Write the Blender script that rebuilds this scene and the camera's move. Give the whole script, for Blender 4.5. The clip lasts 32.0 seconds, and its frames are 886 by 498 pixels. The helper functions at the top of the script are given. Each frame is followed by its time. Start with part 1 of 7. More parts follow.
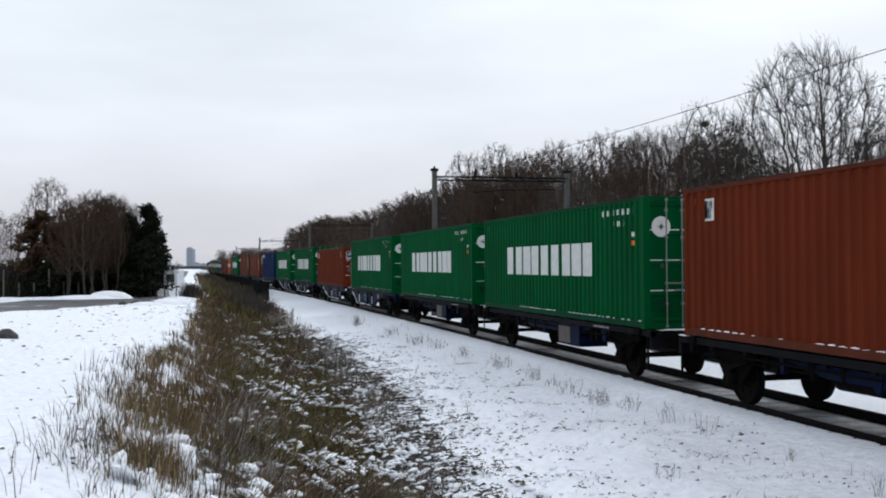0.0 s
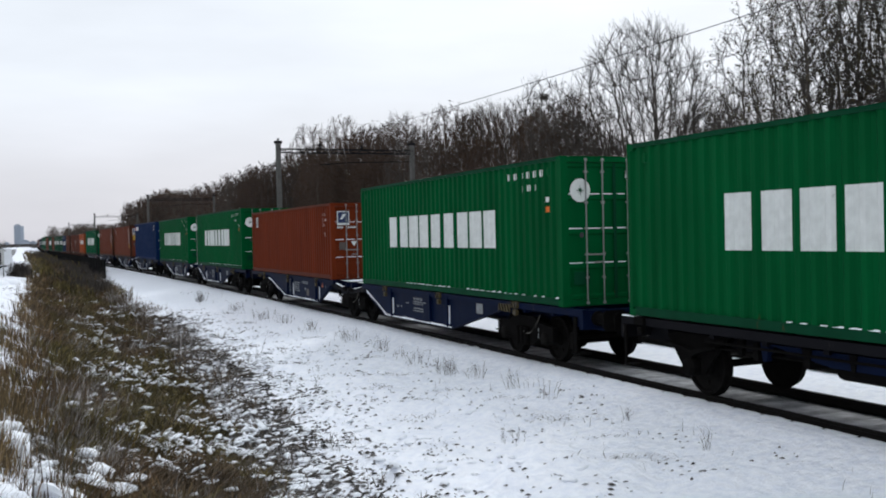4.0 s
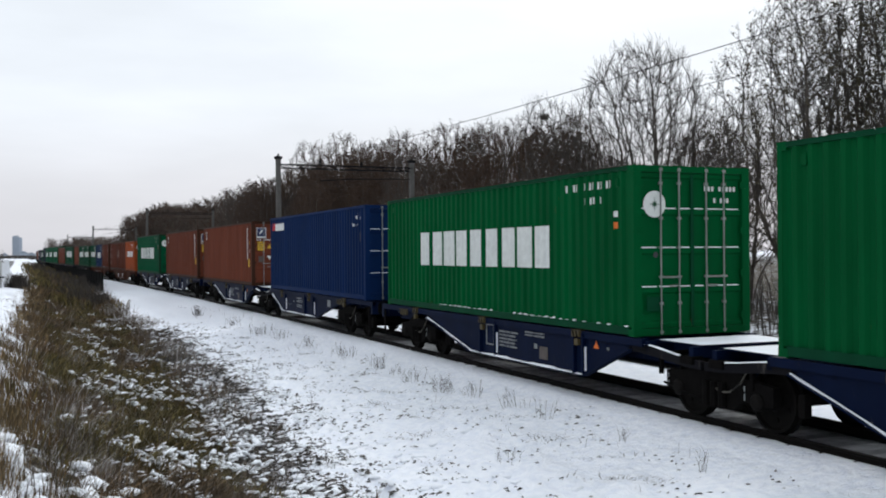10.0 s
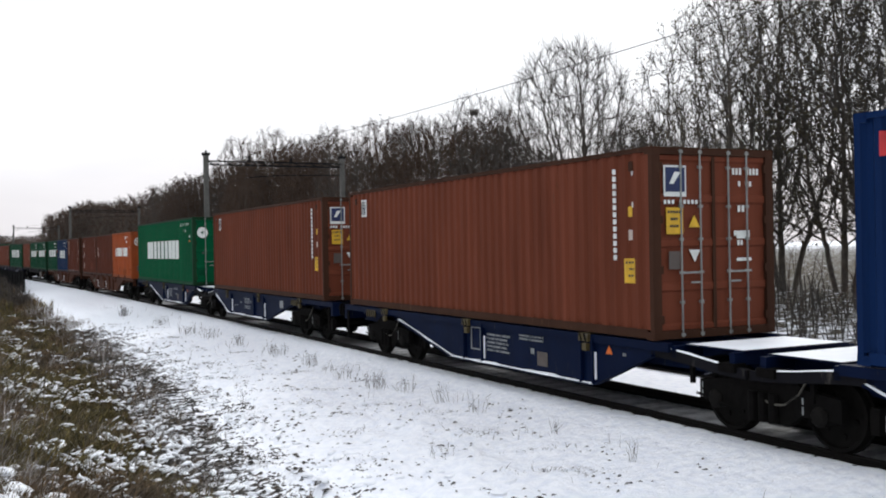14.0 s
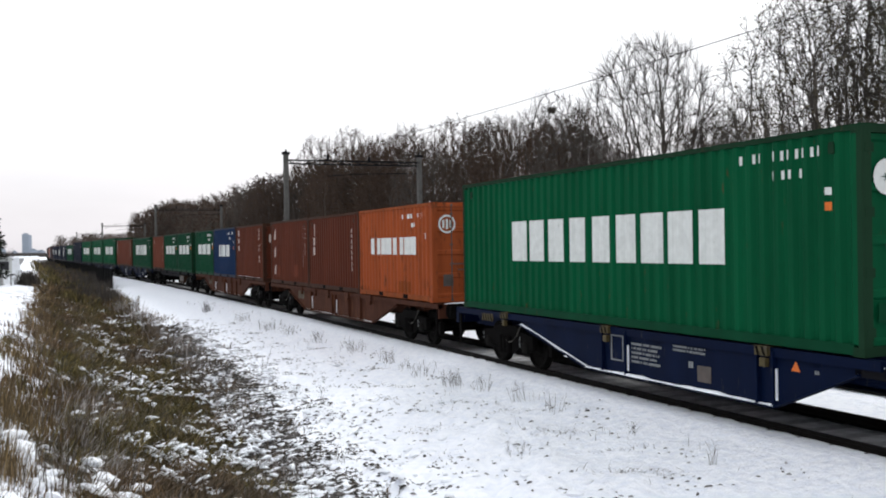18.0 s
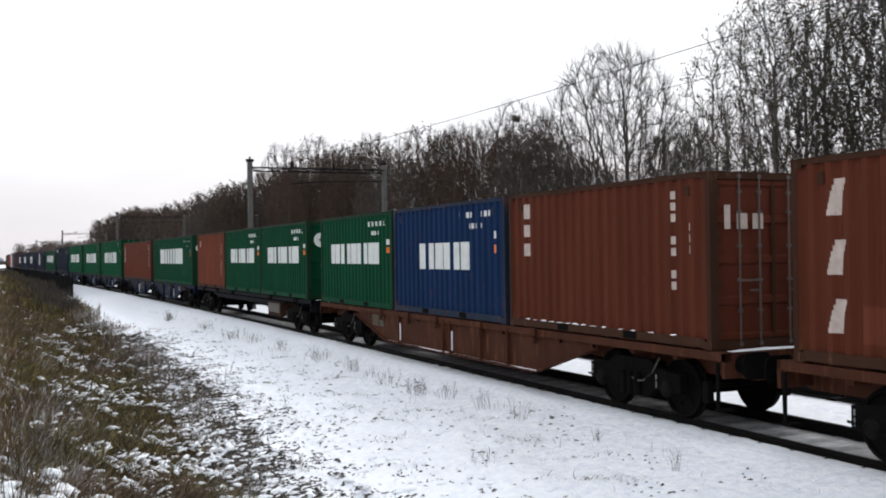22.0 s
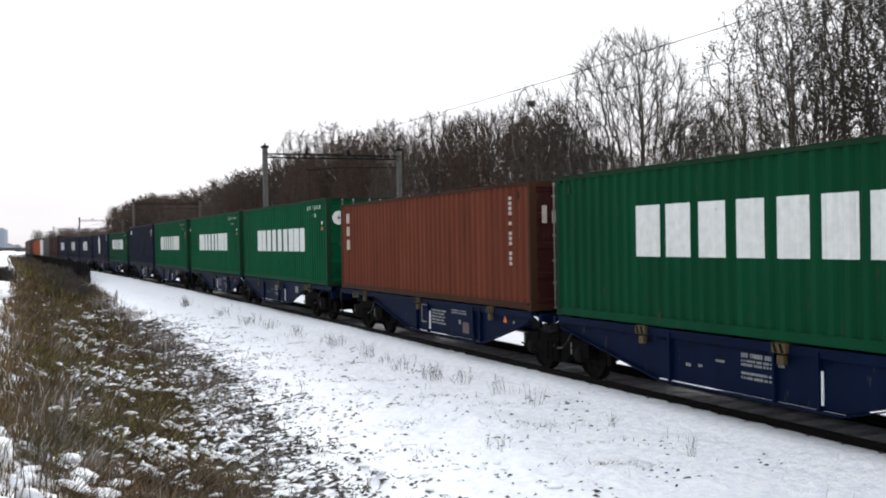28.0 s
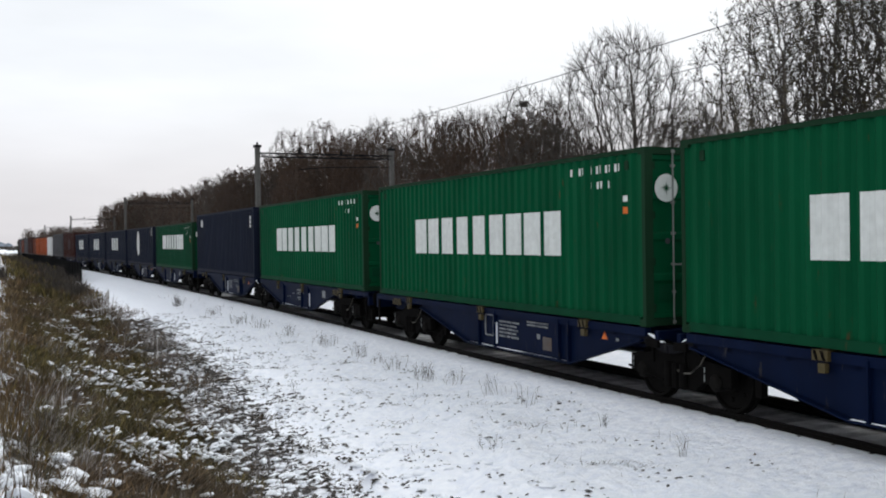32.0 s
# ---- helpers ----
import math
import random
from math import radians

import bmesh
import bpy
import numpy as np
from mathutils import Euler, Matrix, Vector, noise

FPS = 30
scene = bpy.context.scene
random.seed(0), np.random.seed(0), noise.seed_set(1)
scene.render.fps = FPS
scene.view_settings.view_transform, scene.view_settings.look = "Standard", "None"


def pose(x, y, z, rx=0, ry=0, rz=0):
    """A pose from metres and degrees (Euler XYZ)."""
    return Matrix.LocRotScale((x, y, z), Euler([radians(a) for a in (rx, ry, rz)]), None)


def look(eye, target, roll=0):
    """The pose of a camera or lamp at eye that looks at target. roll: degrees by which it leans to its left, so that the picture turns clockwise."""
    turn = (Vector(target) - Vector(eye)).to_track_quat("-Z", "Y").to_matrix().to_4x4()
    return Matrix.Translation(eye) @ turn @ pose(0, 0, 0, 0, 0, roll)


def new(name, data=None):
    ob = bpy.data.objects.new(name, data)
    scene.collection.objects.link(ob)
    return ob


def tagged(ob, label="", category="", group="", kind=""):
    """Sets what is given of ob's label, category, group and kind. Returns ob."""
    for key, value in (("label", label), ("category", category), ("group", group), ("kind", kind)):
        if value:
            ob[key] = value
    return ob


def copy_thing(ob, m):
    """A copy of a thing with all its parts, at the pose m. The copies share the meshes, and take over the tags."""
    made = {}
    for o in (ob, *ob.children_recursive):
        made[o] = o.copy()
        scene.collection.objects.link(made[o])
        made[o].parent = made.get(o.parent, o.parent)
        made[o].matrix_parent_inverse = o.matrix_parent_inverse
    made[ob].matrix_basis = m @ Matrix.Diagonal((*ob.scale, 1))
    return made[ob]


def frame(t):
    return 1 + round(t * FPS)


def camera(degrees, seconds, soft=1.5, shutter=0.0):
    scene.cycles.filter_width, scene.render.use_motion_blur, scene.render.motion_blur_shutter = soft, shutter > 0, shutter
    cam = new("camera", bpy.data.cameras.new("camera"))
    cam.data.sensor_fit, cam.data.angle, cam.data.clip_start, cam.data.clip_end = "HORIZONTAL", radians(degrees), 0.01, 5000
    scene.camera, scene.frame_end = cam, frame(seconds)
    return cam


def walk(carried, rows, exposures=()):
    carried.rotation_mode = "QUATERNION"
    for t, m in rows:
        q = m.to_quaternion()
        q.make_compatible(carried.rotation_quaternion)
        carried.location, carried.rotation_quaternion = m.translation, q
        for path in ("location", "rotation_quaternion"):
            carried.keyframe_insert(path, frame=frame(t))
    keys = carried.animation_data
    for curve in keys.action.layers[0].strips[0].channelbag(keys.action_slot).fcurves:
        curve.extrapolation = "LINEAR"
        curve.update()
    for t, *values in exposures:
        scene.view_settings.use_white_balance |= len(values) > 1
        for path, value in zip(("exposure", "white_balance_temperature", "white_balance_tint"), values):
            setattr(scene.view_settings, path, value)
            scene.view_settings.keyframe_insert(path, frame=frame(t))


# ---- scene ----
EYE = 2.615
cam = camera(48.86, 32.0, soft=1.95)
PATH = [
    (0, pose(0, 0, EYE, 90.89, 0.39, -13.90)),
    (0.5, pose(0, 0, EYE, 91.24, 0.34, -15.43)),
    (1, pose(0, 0, EYE, 92.04, 0.71, -17.00)),
    (1.5, pose(0, 0, EYE, 91.72, 0.33, -19.33)),
    (2, pose(0, 0, EYE, 91.32, 0.44, -21.93)),
    (2.5, pose(0, 0, EYE, 90.50, 0.54, -23.41)),
    (3, pose(0, 0, EYE, 89.67, 0.52, -23.57)),
    (3.5, pose(0, 0, EYE, 89.32, 0.72, -23.34)),
    (5.5, pose(0, 0, EYE, 88.64, 2.68, -21.88)),
    (6, pose(0, 0, EYE, 88.27, 2.04, -21.42)),
    (6.5, pose(0, 0, EYE, 89.61, 0.15, -21.14)),
    (7, pose(0, 0, EYE, 88.54, 1.00, -20.68)),
    (7.5, pose(0, 0, EYE, 90.44, 0.80, -20.89)),
    (8, pose(0, 0, EYE, 91.99, 0.17, -21.13)),
    (8.5, pose(0, 0, EYE, 91.22, 0.10, -21.54)),
    (9, pose(0, 0, EYE, 90.91, 0.24, -21.58)),
    (9.5, pose(0, 0, EYE, 90.71, 0.40, -22.30)),
    (10, pose(0, 0, EYE, 90.19, 0.41, -22.99)),
    (10.5, pose(0, 0, EYE, 90.23, 0.30, -23.36)),
    (11, pose(0, 0, EYE, 90.18, 0.32, -23.39)),
    (11.5, pose(0, 0, EYE, 90.56, 0.24, -23.34)),
    (12, pose(0, 0, EYE, 90.42, 0.48, -23.80)),
    (12.5, pose(0, 0, EYE, 90.54, 0.12, -24.65)),
    (13, pose(0, 0, EYE, 89.74, 0.50, -26.13)),
    (13.5, pose(0, 0, EYE, 89.86, 1.04, -27.14)),
    (15.5, pose(0, 0, EYE, 90.00, 0.73, -25.30)),
    (16, pose(0, 0, EYE, 89.96, 0.72, -24.44)),
    (16.5, pose(0, 0, EYE, 89.76, 0.66, -23.72)),
    (17, pose(0, 0, EYE, 89.71, 0.70, -23.02)),
    (17.5, pose(0, 0, EYE, 89.83, 0.61, -22.56)),
    (18, pose(0, 0, EYE, 89.86, 0.84, -22.51)),
    (18.5, pose(0, 0, EYE, 89.75, 0.97, -22.22)),
    (19, pose(0, 0, EYE, 89.89, 0.89, -22.97)),
    (19.5, pose(0, 0, EYE, 90.19, 0.81, -23.87)),
    (20, pose(0, 0, EYE, 90.10, 0.89, -24.16)),
    (20.5, pose(0, 0, EYE, 90.19, 0.86, -24.63)),
    (21, pose(0, 0, EYE, 90.12, 0.97, -24.49)),
    (21.5, pose(0, 0, EYE, 90.18, 1.01, -24.63)),
    (22, pose(0, 0, EYE, 90.29, 0.84, -24.57)),
    (22.5, pose(0, 0, EYE, 90.28, 0.77, -24.60)),
    (23, pose(0, 0, EYE, 90.29, 0.80, -24.41)),
    (23.5, pose(0, 0, EYE, 90.17, 0.84, -23.92)),
    (24, pose(0, 0, EYE, 90.20, 0.82, -24.80)),
    (24.5, pose(0, 0, EYE, 89.98, 0.71, -25.91)),
    (25, pose(0, 0, EYE, 89.62, 0.59, -25.77)),
    (25.5, pose(0, 0, EYE, 88.98, 0.80, -24.92)),
    (27.5, pose(0, 0, EYE, 89.16, 1.26, -24.37)),
    (28, pose(0, 0, EYE, 89.47, 0.98, -23.69)),
    (28.5, pose(0, 0, EYE, 89.43, 0.82, -24.42)),
    (29, pose(0, 0, EYE, 89.43, 0.79, -25.40)),
    (29.5, pose(0, 0, EYE, 89.46, 0.73, -24.97)),
    (30, pose(0, 0, EYE, 89.25, 0.64, -24.36)),
    (30.5, pose(0, 0, EYE, 89.22, 0.68, -24.27)),
    (31, pose(0, 0, EYE, 89.40, 0.70, -24.26)),
    (31.5, pose(0, 0, EYE, 89.43, 0.85, -24.16)),
    (32, pose(0, 0, EYE, 89.46, 0.81, -24.13)),
]
walk(cam, PATH, exposures=[(0.0, 0.10, 6150, 8), (3.0, 0.15, 6200, 8), (6.0, 0.21, 6250, 8), (9.0, 0.18, 6250, 7), (13.0, 0.38, 6420, 9), (16.0, 0.5, 6500, 9), (19.0, 0.5, 6500, 9), (22.0, 0.45, 6500, 9),
                           (25.0, 0.55, 6500, 9), (28.0, 0.62, 6500, 9), (29.0, 0.65, 6500, 9), (30.0, 0.55, 6500, 9), (32.0, 0.25, 6450, 8)])
SKY = 0.98
SHOT = 32.0

# ---- world, sun, light ----
world = bpy.data.worlds.new("sky")
scene.world = world
world.use_nodes = True
wn, wl = world.node_tree.nodes, world.node_tree.links
wn.clear()
w_out = wn.new("ShaderNodeOutputWorld")
w_bg = wn.new("ShaderNodeBackground")
w_sky = wn.new("ShaderNodeTexSky")
w_sky.sky_type = "NISHITA"
w_sky.sun_disc = False
w_sky.sun_elevation, w_sky.sun_rotation = radians(38), radians(45)
w_sky.dust_density = 3.0
w_geo = wn.new("ShaderNodeTexCoord")
w_sep = wn.new("ShaderNodeSeparateXYZ")
wl.new(w_geo.outputs["Generated"], w_sep.inputs[0])
# a closed cloud deck: paler overhead, faintly pink grey towards the horizon
w_ramp = wn.new("ShaderNodeValToRGB")
wl.new(w_sep.outputs["Z"], w_ramp.inputs["Fac"])
cr = w_ramp.color_ramp
cr.elements[0].position, cr.elements[0].color = 0.0, (0.66, 0.635, 0.665, 1)
cr.elements[1].position, cr.elements[1].color = 0.30, (0.88, 0.90, 0.94, 1)
e = cr.elements.new(0.07)
e.color = (0.77, 0.755, 0.79, 1)
e = cr.elements.new(0.15)
e.color = (0.86, 0.875, 0.92, 1)
w_map = wn.new("ShaderNodeMapping")
w_map.inputs["Scale"].default_value = (1.2, 1.2, 5.0)
wl.new(w_geo.outputs["Generated"], w_map.inputs[0])
w_noise = wn.new("ShaderNodeTexNoise")
w_noise.inputs["Scale"].default_value, w_noise.inputs["Detail"].default_value = 2.3, 5
wl.new(w_map.outputs[0], w_noise.inputs["Vector"])
w_cl = wn.new("ShaderNodeMapRange")
w_cl.inputs["From Min"].default_value, w_cl.inputs["From Max"].default_value = 0.3, 0.7
w_cl.inputs["To Min"].default_value, w_cl.inputs["To Max"].default_value = 0.90, 1.07
wl.new(w_noise.outputs["Fac"], w_cl.inputs["Value"])
w_mul = wn.new("ShaderNodeVectorMath")
w_mul.operation = "SCALE"
wl.new(w_ramp.outputs["Color"], w_mul.inputs[0])
wl.new(w_cl.outputs[0], w_mul.inputs["Scale"])
w_skys = wn.new("ShaderNodeVectorMath")
w_skys.operation = "SCALE"
w_skys.inputs["Scale"].default_value = 0.1
wl.new(w_sky.outputs[0], w_skys.inputs[0])
w_mix = wn.new("ShaderNodeMix")
w_mix.data_type = "RGBA"
w_mix.inputs["Factor"].default_value = 0.94
wl.new(w_skys.outputs[0], w_mix.inputs[6])
wl.new(w_mul.outputs[0], w_mix.inputs[7])
wl.new(w_mix.outputs[2], w_bg.inputs["Color"])
w_bg.inputs["Strength"].default_value = SKY
wl.new(w_bg.outputs[0], w_out.inputs[0])

sun = new("sun", bpy.data.lights.new("sun", "SUN"))
sun.data.energy, sun.data.angle, sun.data.color = 1.0, radians(18), (1.0, 0.97, 0.93)
sun.matrix_world = look((40, 40, 45), (0, 0, 0))


# ---- materials ----
def mat(name, colour, rough=0.6, vary=0.12, scale=6.0, bump=0.15, bump_scale=40.0, metal=0.0, spec=0.4,
        wear=None, wear_amount=0.0, wear_scale=3.0, streak=False, island=0.0, objrand=0.0, dist=0.02):
    m = bpy.data.materials.new(name)
    m.use_nodes = True
    n, l = m.node_tree.nodes, m.node_tree.links
    p = n["Principled BSDF"]
    p.inputs["Roughness"].default_value, p.inputs["Metallic"].default_value = rough, metal
    p.inputs["Specular IOR Level"].default_value = spec
    co = n.new("ShaderNodeTexCoord")
    no = n.new("ShaderNodeTexNoise")
    no.inputs["Scale"].default_value, no.inputs["Detail"].default_value = scale, 5
    if streak:
        mp = n.new("ShaderNodeMapping")
        mp.inputs["Scale"].default_value = (1, 1, 0.12)
        l.new(co.outputs["Object"], mp.inputs[0])
        l.new(mp.outputs[0], no.inputs["Vector"])
    else:
        l.new(co.outputs["Object"], no.inputs["Vector"])
    hsv = n.new("ShaderNodeHueSaturation")
    hsv.inputs["Color"].default_value = (*colour, 1)
    mr = n.new("ShaderNodeMapRange")
    mr.inputs["From Min"].default_value, mr.inputs["From Max"].default_value = 0.3, 0.7
    mr.inputs["To Min"].default_value, mr.inputs["To Max"].default_value = 1 - vary, 1 + vary
    l.new(no.outputs["Fac"], mr.inputs["Value"])
    last = mr.outputs[0]
    for amount, node, sock in ((island, "ShaderNodeNewGeometry", "Random Per Island"), (objrand, "ShaderNodeObjectInfo", "Random")):
        if amount:
            g = n.new(node)
            r2 = n.new("ShaderNodeMapRange")
            r2.inputs["To Min"].default_value, r2.inputs["To Max"].default_value = 1 - amount, 1 + amount
            l.new(g.outputs[sock], r2.inputs["Value"])
            mu = n.new("ShaderNodeMath")
            mu.operation = "MULTIPLY"
            l.new(last, mu.inputs[0])
            l.new(r2.outputs[0], mu.inputs[1])
            last = mu.outputs[0]
    l.new(last, hsv.inputs["Value"])
    colour_out = hsv.outputs[0]
    if wear:
        n2 = n.new("ShaderNodeTexNoise")
        n2.inputs["Scale"].default_value, n2.inputs["Detail"].default_value = wear_scale, 8
        n2.inputs["Roughness"].default_value = 0.65
        if streak:
            mp2 = n.new("ShaderNodeMapping")
            mp2.inputs["Scale"].default_value = (1.6, 1.6, 0.3)
            l.new(co.outputs["Object"], mp2.inputs[0])
            l.new(mp2.outputs[0], n2.inputs["Vector"])
        else:
            l.new(co.outputs["Object"], n2.inputs["Vector"])
        m2 = n.new("ShaderNodeMapRange")
        m2.inputs["From Min"].default_value = 0.72 - 0.3 * wear_amount
        m2.inputs["From Max"].default_value = 0.80 - 0.25 * wear_amount
        l.new(n2.outputs["Fac"], m2.inputs["Value"])
        mix = n.new("ShaderNodeMix")
        mix.data_type = "RGBA"
        l.new(m2.outputs[0], mix.inputs["Factor"])
        l.new(colour_out, mix.inputs[6])
        mix.inputs[7].default_value = (*wear, 1)
        colour_out = mix.outputs[2]
    l.new(colour_out, p.inputs["Base Color"])
    if bump:
        n3 = n.new("ShaderNodeTexNoise")
        n3.inputs["Scale"].default_value, n3.inputs["Detail"].default_value = bump_scale, 4
        l.new(co.outputs["Object"], n3.inputs["Vector"])
        b = n.new("ShaderNodeBump")
        b.inputs["Strength"].default_value, b.inputs["Distance"].default_value = bump, dist
        l.new(n3.outputs["Fac"], b.inputs["Height"])
        l.new(b.outputs[0], p.inputs["Normal"])
    return m


RUST = (0.09, 0.035, 0.018)
DIRT = (0.05, 0.045, 0.04)


def paint(name, colour, wear_amount=0.25, wear=RUST, rough=0.62):
    return mat(name, colour, rough, vary=0.22, scale=1.7, bump=0.08, bump_scale=9, spec=0.045, wear=wear, wear_amount=wear_amount, wear_scale=4.5, streak=True, objrand=0.06)


M_GREEN = paint("green_paint", (0.0006, 0.066, 0.018), 0.12)
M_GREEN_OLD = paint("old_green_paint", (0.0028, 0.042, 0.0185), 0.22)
M_GREEN_DULL = paint("dull_green_paint", (0.0015, 0.063, 0.025), 0.22)
M_BROWN = paint("red_brown_paint", (0.108, 0.0195, 0.0065), 0.25)
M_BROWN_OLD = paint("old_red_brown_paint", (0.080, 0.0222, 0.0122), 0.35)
M_BROWN_PALE = paint("faded_red_brown_paint", (0.118, 0.0345, 0.0192), 0.28)
M_ORANGE = paint("orange_paint", (0.275, 0.064, 0.021), 0.5)
# A darker orange for one low wall patch and the orange box's rails.
M_ORANGE_DARK = paint("dark_orange_paint", (0.20, 0.05, 0.014), 0.5)
M_BLUE = paint("blue_paint", (0.0036, 0.0158, 0.062), 0.2, DIRT)
M_NAVY = paint("dark_blue_paint", (0.009, 0.0122, 0.024), 0.2, DIRT)
M_AZURE = paint("faded_blue_paint", (0.007, 0.021, 0.062), 0.3)
M_EDGE = paint("worn_green_edge", (0.009, 0.030, 0.015), 0.3)
M_EDGE_BROWN = paint("worn_brown_edge", (0.040, 0.0185, 0.0115), 0.35, (0.10, 0.055, 0.035))
M_EDGE_BLUE = paint("worn_blue_edge", (0.018, 0.026, 0.044), 0.5)
M_GREY = paint("grey_paint", (0.06, 0.06, 0.065), 0.3)
M_DARKRED = paint("dark_red_paint", (0.035, 0.011, 0.009), 0.3)
M_WHITE_BOX = paint("white_paint", (0.6, 0.6, 0.6), 0.3)
M_WHITE = mat("white_marking", (0.60, 0.62, 0.60), 0.55, vary=0.08, scale=8, bump=0.04, wear=(0.3, 0.33, 0.3), wear_amount=0.15, wear_scale=7)
M_MARK_OLD = mat("yellowed_marking", (0.42, 0.35, 0.31), 0.6, vary=0.12, scale=8, bump=0.04, wear=(0.16, 0.07, 0.05), wear_amount=0.3, wear_scale=7)
M_YELLOW = mat("yellow_label", (0.55, 0.33, 0.02), 0.5, vary=0.15)
M_REDMARK = mat("red_marking", (0.45, 0.02, 0.025), 0.5)
M_ORANGEMARK = mat("orange_marking", (0.6, 0.13, 0.01), 0.5)
M_BLACKMARK = mat("dark_marking", (0.012, 0.016, 0.03), 0.5)
M_EMBLEM = mat("dark_blue_marking", (0.006, 0.016, 0.07), 0.5)
M_GREENMARK = mat("green_marking", (0.006, 0.06, 0.025), 0.5)
M_GALV = mat("galvanised_steel", (0.22, 0.23, 0.22), 0.55, vary=0.2, scale=5, metal=0.4, wear=RUST, wear_amount=0.35)
M_BAR = mat("dirty_steel_bar", (0.085, 0.07, 0.062), 0.6, vary=0.2, scale=5, metal=0.2, wear=RUST, wear_amount=0.4)
M_WAGON_BLUE = paint("wagon_blue_paint", (0.0021, 0.0062, 0.0240), 0.3, DIRT, 0.55)
M_WAGON_RUST = paint("rusty_wagon_paint", (0.054, 0.0205, 0.0125), 0.56, (0.105, 0.042, 0.02), 0.7)
M_WAGON_DARK = paint("dark_wagon_paint", (0.007, 0.007, 0.009), 0.35, DIRT, 0.7)
M_GEAR = mat("grimy_running_gear", (0.0045, 0.0042, 0.004), 0.95, vary=0.3, scale=9, bump=0.3, spec=0.04)
M_WHEEL = mat("dark_wheel_steel", (0.0055, 0.005, 0.0046), 0.85, vary=0.3, scale=9, spec=0.06)
M_AXLE_BOX = mat("greasy_axle_box", (0.0065, 0.006, 0.0055), 0.85, vary=0.35, scale=10, bump=0.2, spec=0.06)
M_PLATE = mat("pale_plate", (0.19, 0.20, 0.205), 0.6, vary=0.25, scale=6, wear=DIRT, wear_amount=0.4)
M_BRACKET = mat("dirty_yellow_bracket", (0.055, 0.04, 0.011), 0.7, vary=0.3, scale=12, wear=DIRT, wear_amount=0.5)
M_SNOW = mat("snow", (0.86, 0.885, 0.93), 0.75, vary=0.05, scale=3, bump=0.4, bump_scale=22, spec=0.2, dist=0.03)
M_RAIL = mat("rail_steel", (0.006, 0.005, 0.0045), 0.75, vary=0.25, scale=7, spec=0.1)
M_SLEEPER = mat("damp_concrete", (0.34, 0.343, 0.35), 0.9, vary=0.25, scale=8, objrand=0.15, spec=0.1, wear=(0.30, 0.31, 0.33), wear_amount=0.35, wear_scale=6)
M_BARK = mat("bark", (0.064, 0.054, 0.045), 0.9, vary=0.35, scale=5, bump=0.6, bump_scale=30, objrand=0.25)
M_TWIG = mat("twig_bark", (0.041, 0.035, 0.030), 0.9, vary=0.3, scale=1.5, bump=0, objrand=0.3)
M_TWIG_RED = mat("reddish_twig_bark", (0.054, 0.035, 0.025), 0.9, vary=0.3, scale=1.5, bump=0, objrand=0.3)
M_LEAF_BROWN = mat("withered_leaves", (0.044, 0.026, 0.015), 0.8, vary=0.25, scale=2, bump=0, island=0.5, spec=0.1)
M_LEAF_OLIVE = mat("olive_leaves", (0.048, 0.039, 0.018), 0.8, vary=0.25, scale=2, bump=0, island=0.5)
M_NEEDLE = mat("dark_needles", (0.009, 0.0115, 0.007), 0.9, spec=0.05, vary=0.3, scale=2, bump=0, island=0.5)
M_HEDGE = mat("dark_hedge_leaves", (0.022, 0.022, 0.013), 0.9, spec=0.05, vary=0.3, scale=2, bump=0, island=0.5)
M_CONCRETE = mat("weathered_concrete", (0.075, 0.073, 0.068), 0.85, vary=0.2, scale=4, bump=0.2)
M_STEEL = mat("dull_steel", (0.014, 0.014, 0.015), 0.8, vary=0.2, scale=5, spec=0.1)
M_WIRE = mat("copper_wire", (0.02, 0.02, 0.02), 0.9, bump=0, spec=0.05)
M_FENCE = mat("black_fence", (0.005, 0.005, 0.0055), 0.95, spec=0.03, vary=0.3, scale=2)
M_ASPHALT = mat("wet_asphalt", (0.06, 0.06, 0.064), 0.55, vary=0.3, scale=1.2, bump=0.2, bump_scale=60, wear=(0.4, 0.42, 0.45), wear_amount=0.5, wear_scale=0.7)
# Distance haze is mixed into these two pale blue-grey colours.
M_TOWER = mat("haze_tinted_tower_concrete", (0.26, 0.29, 0.33), 0.9, vary=0.05, scale=0.1, bump=0)
M_TOWER_WIN = mat("haze_tinted_tower_glass", (0.17, 0.2, 0.24), 0.5, bump=0)
M_POST = mat("grey_post", (0.09, 0.085, 0.08), 0.8, vary=0.2)
M_STONE = mat("dark_stones", (0.05, 0.048, 0.05), 0.9, vary=0.4, scale=6, bump=0.5)


def grass_material(name, low, high):
    m = mat(name, low, 0.8, vary=0.2, scale=1.2, bump=0)
    n, l = m.node_tree.nodes, m.node_tree.links
    p = n["Principled BSDF"]
    g = n.new("ShaderNodeNewGeometry")
    r = n.new("ShaderNodeValToRGB")
    r.color_ramp.elements[0].color = (*low, 1)
    r.color_ramp.elements[1].color = (*high, 1)
    mid = r.color_ramp.elements.new(0.6)
    mid.color = (*(a + 0.28 * (b - a) for a, b in zip(low, high)), 1)
    l.new(g.outputs["Random Per Island"], r.inputs["Fac"])
    for k in list(p.inputs["Base Color"].links):
        l.remove(k)
    l.new(r.outputs[0], p.inputs["Base Color"])
    return m


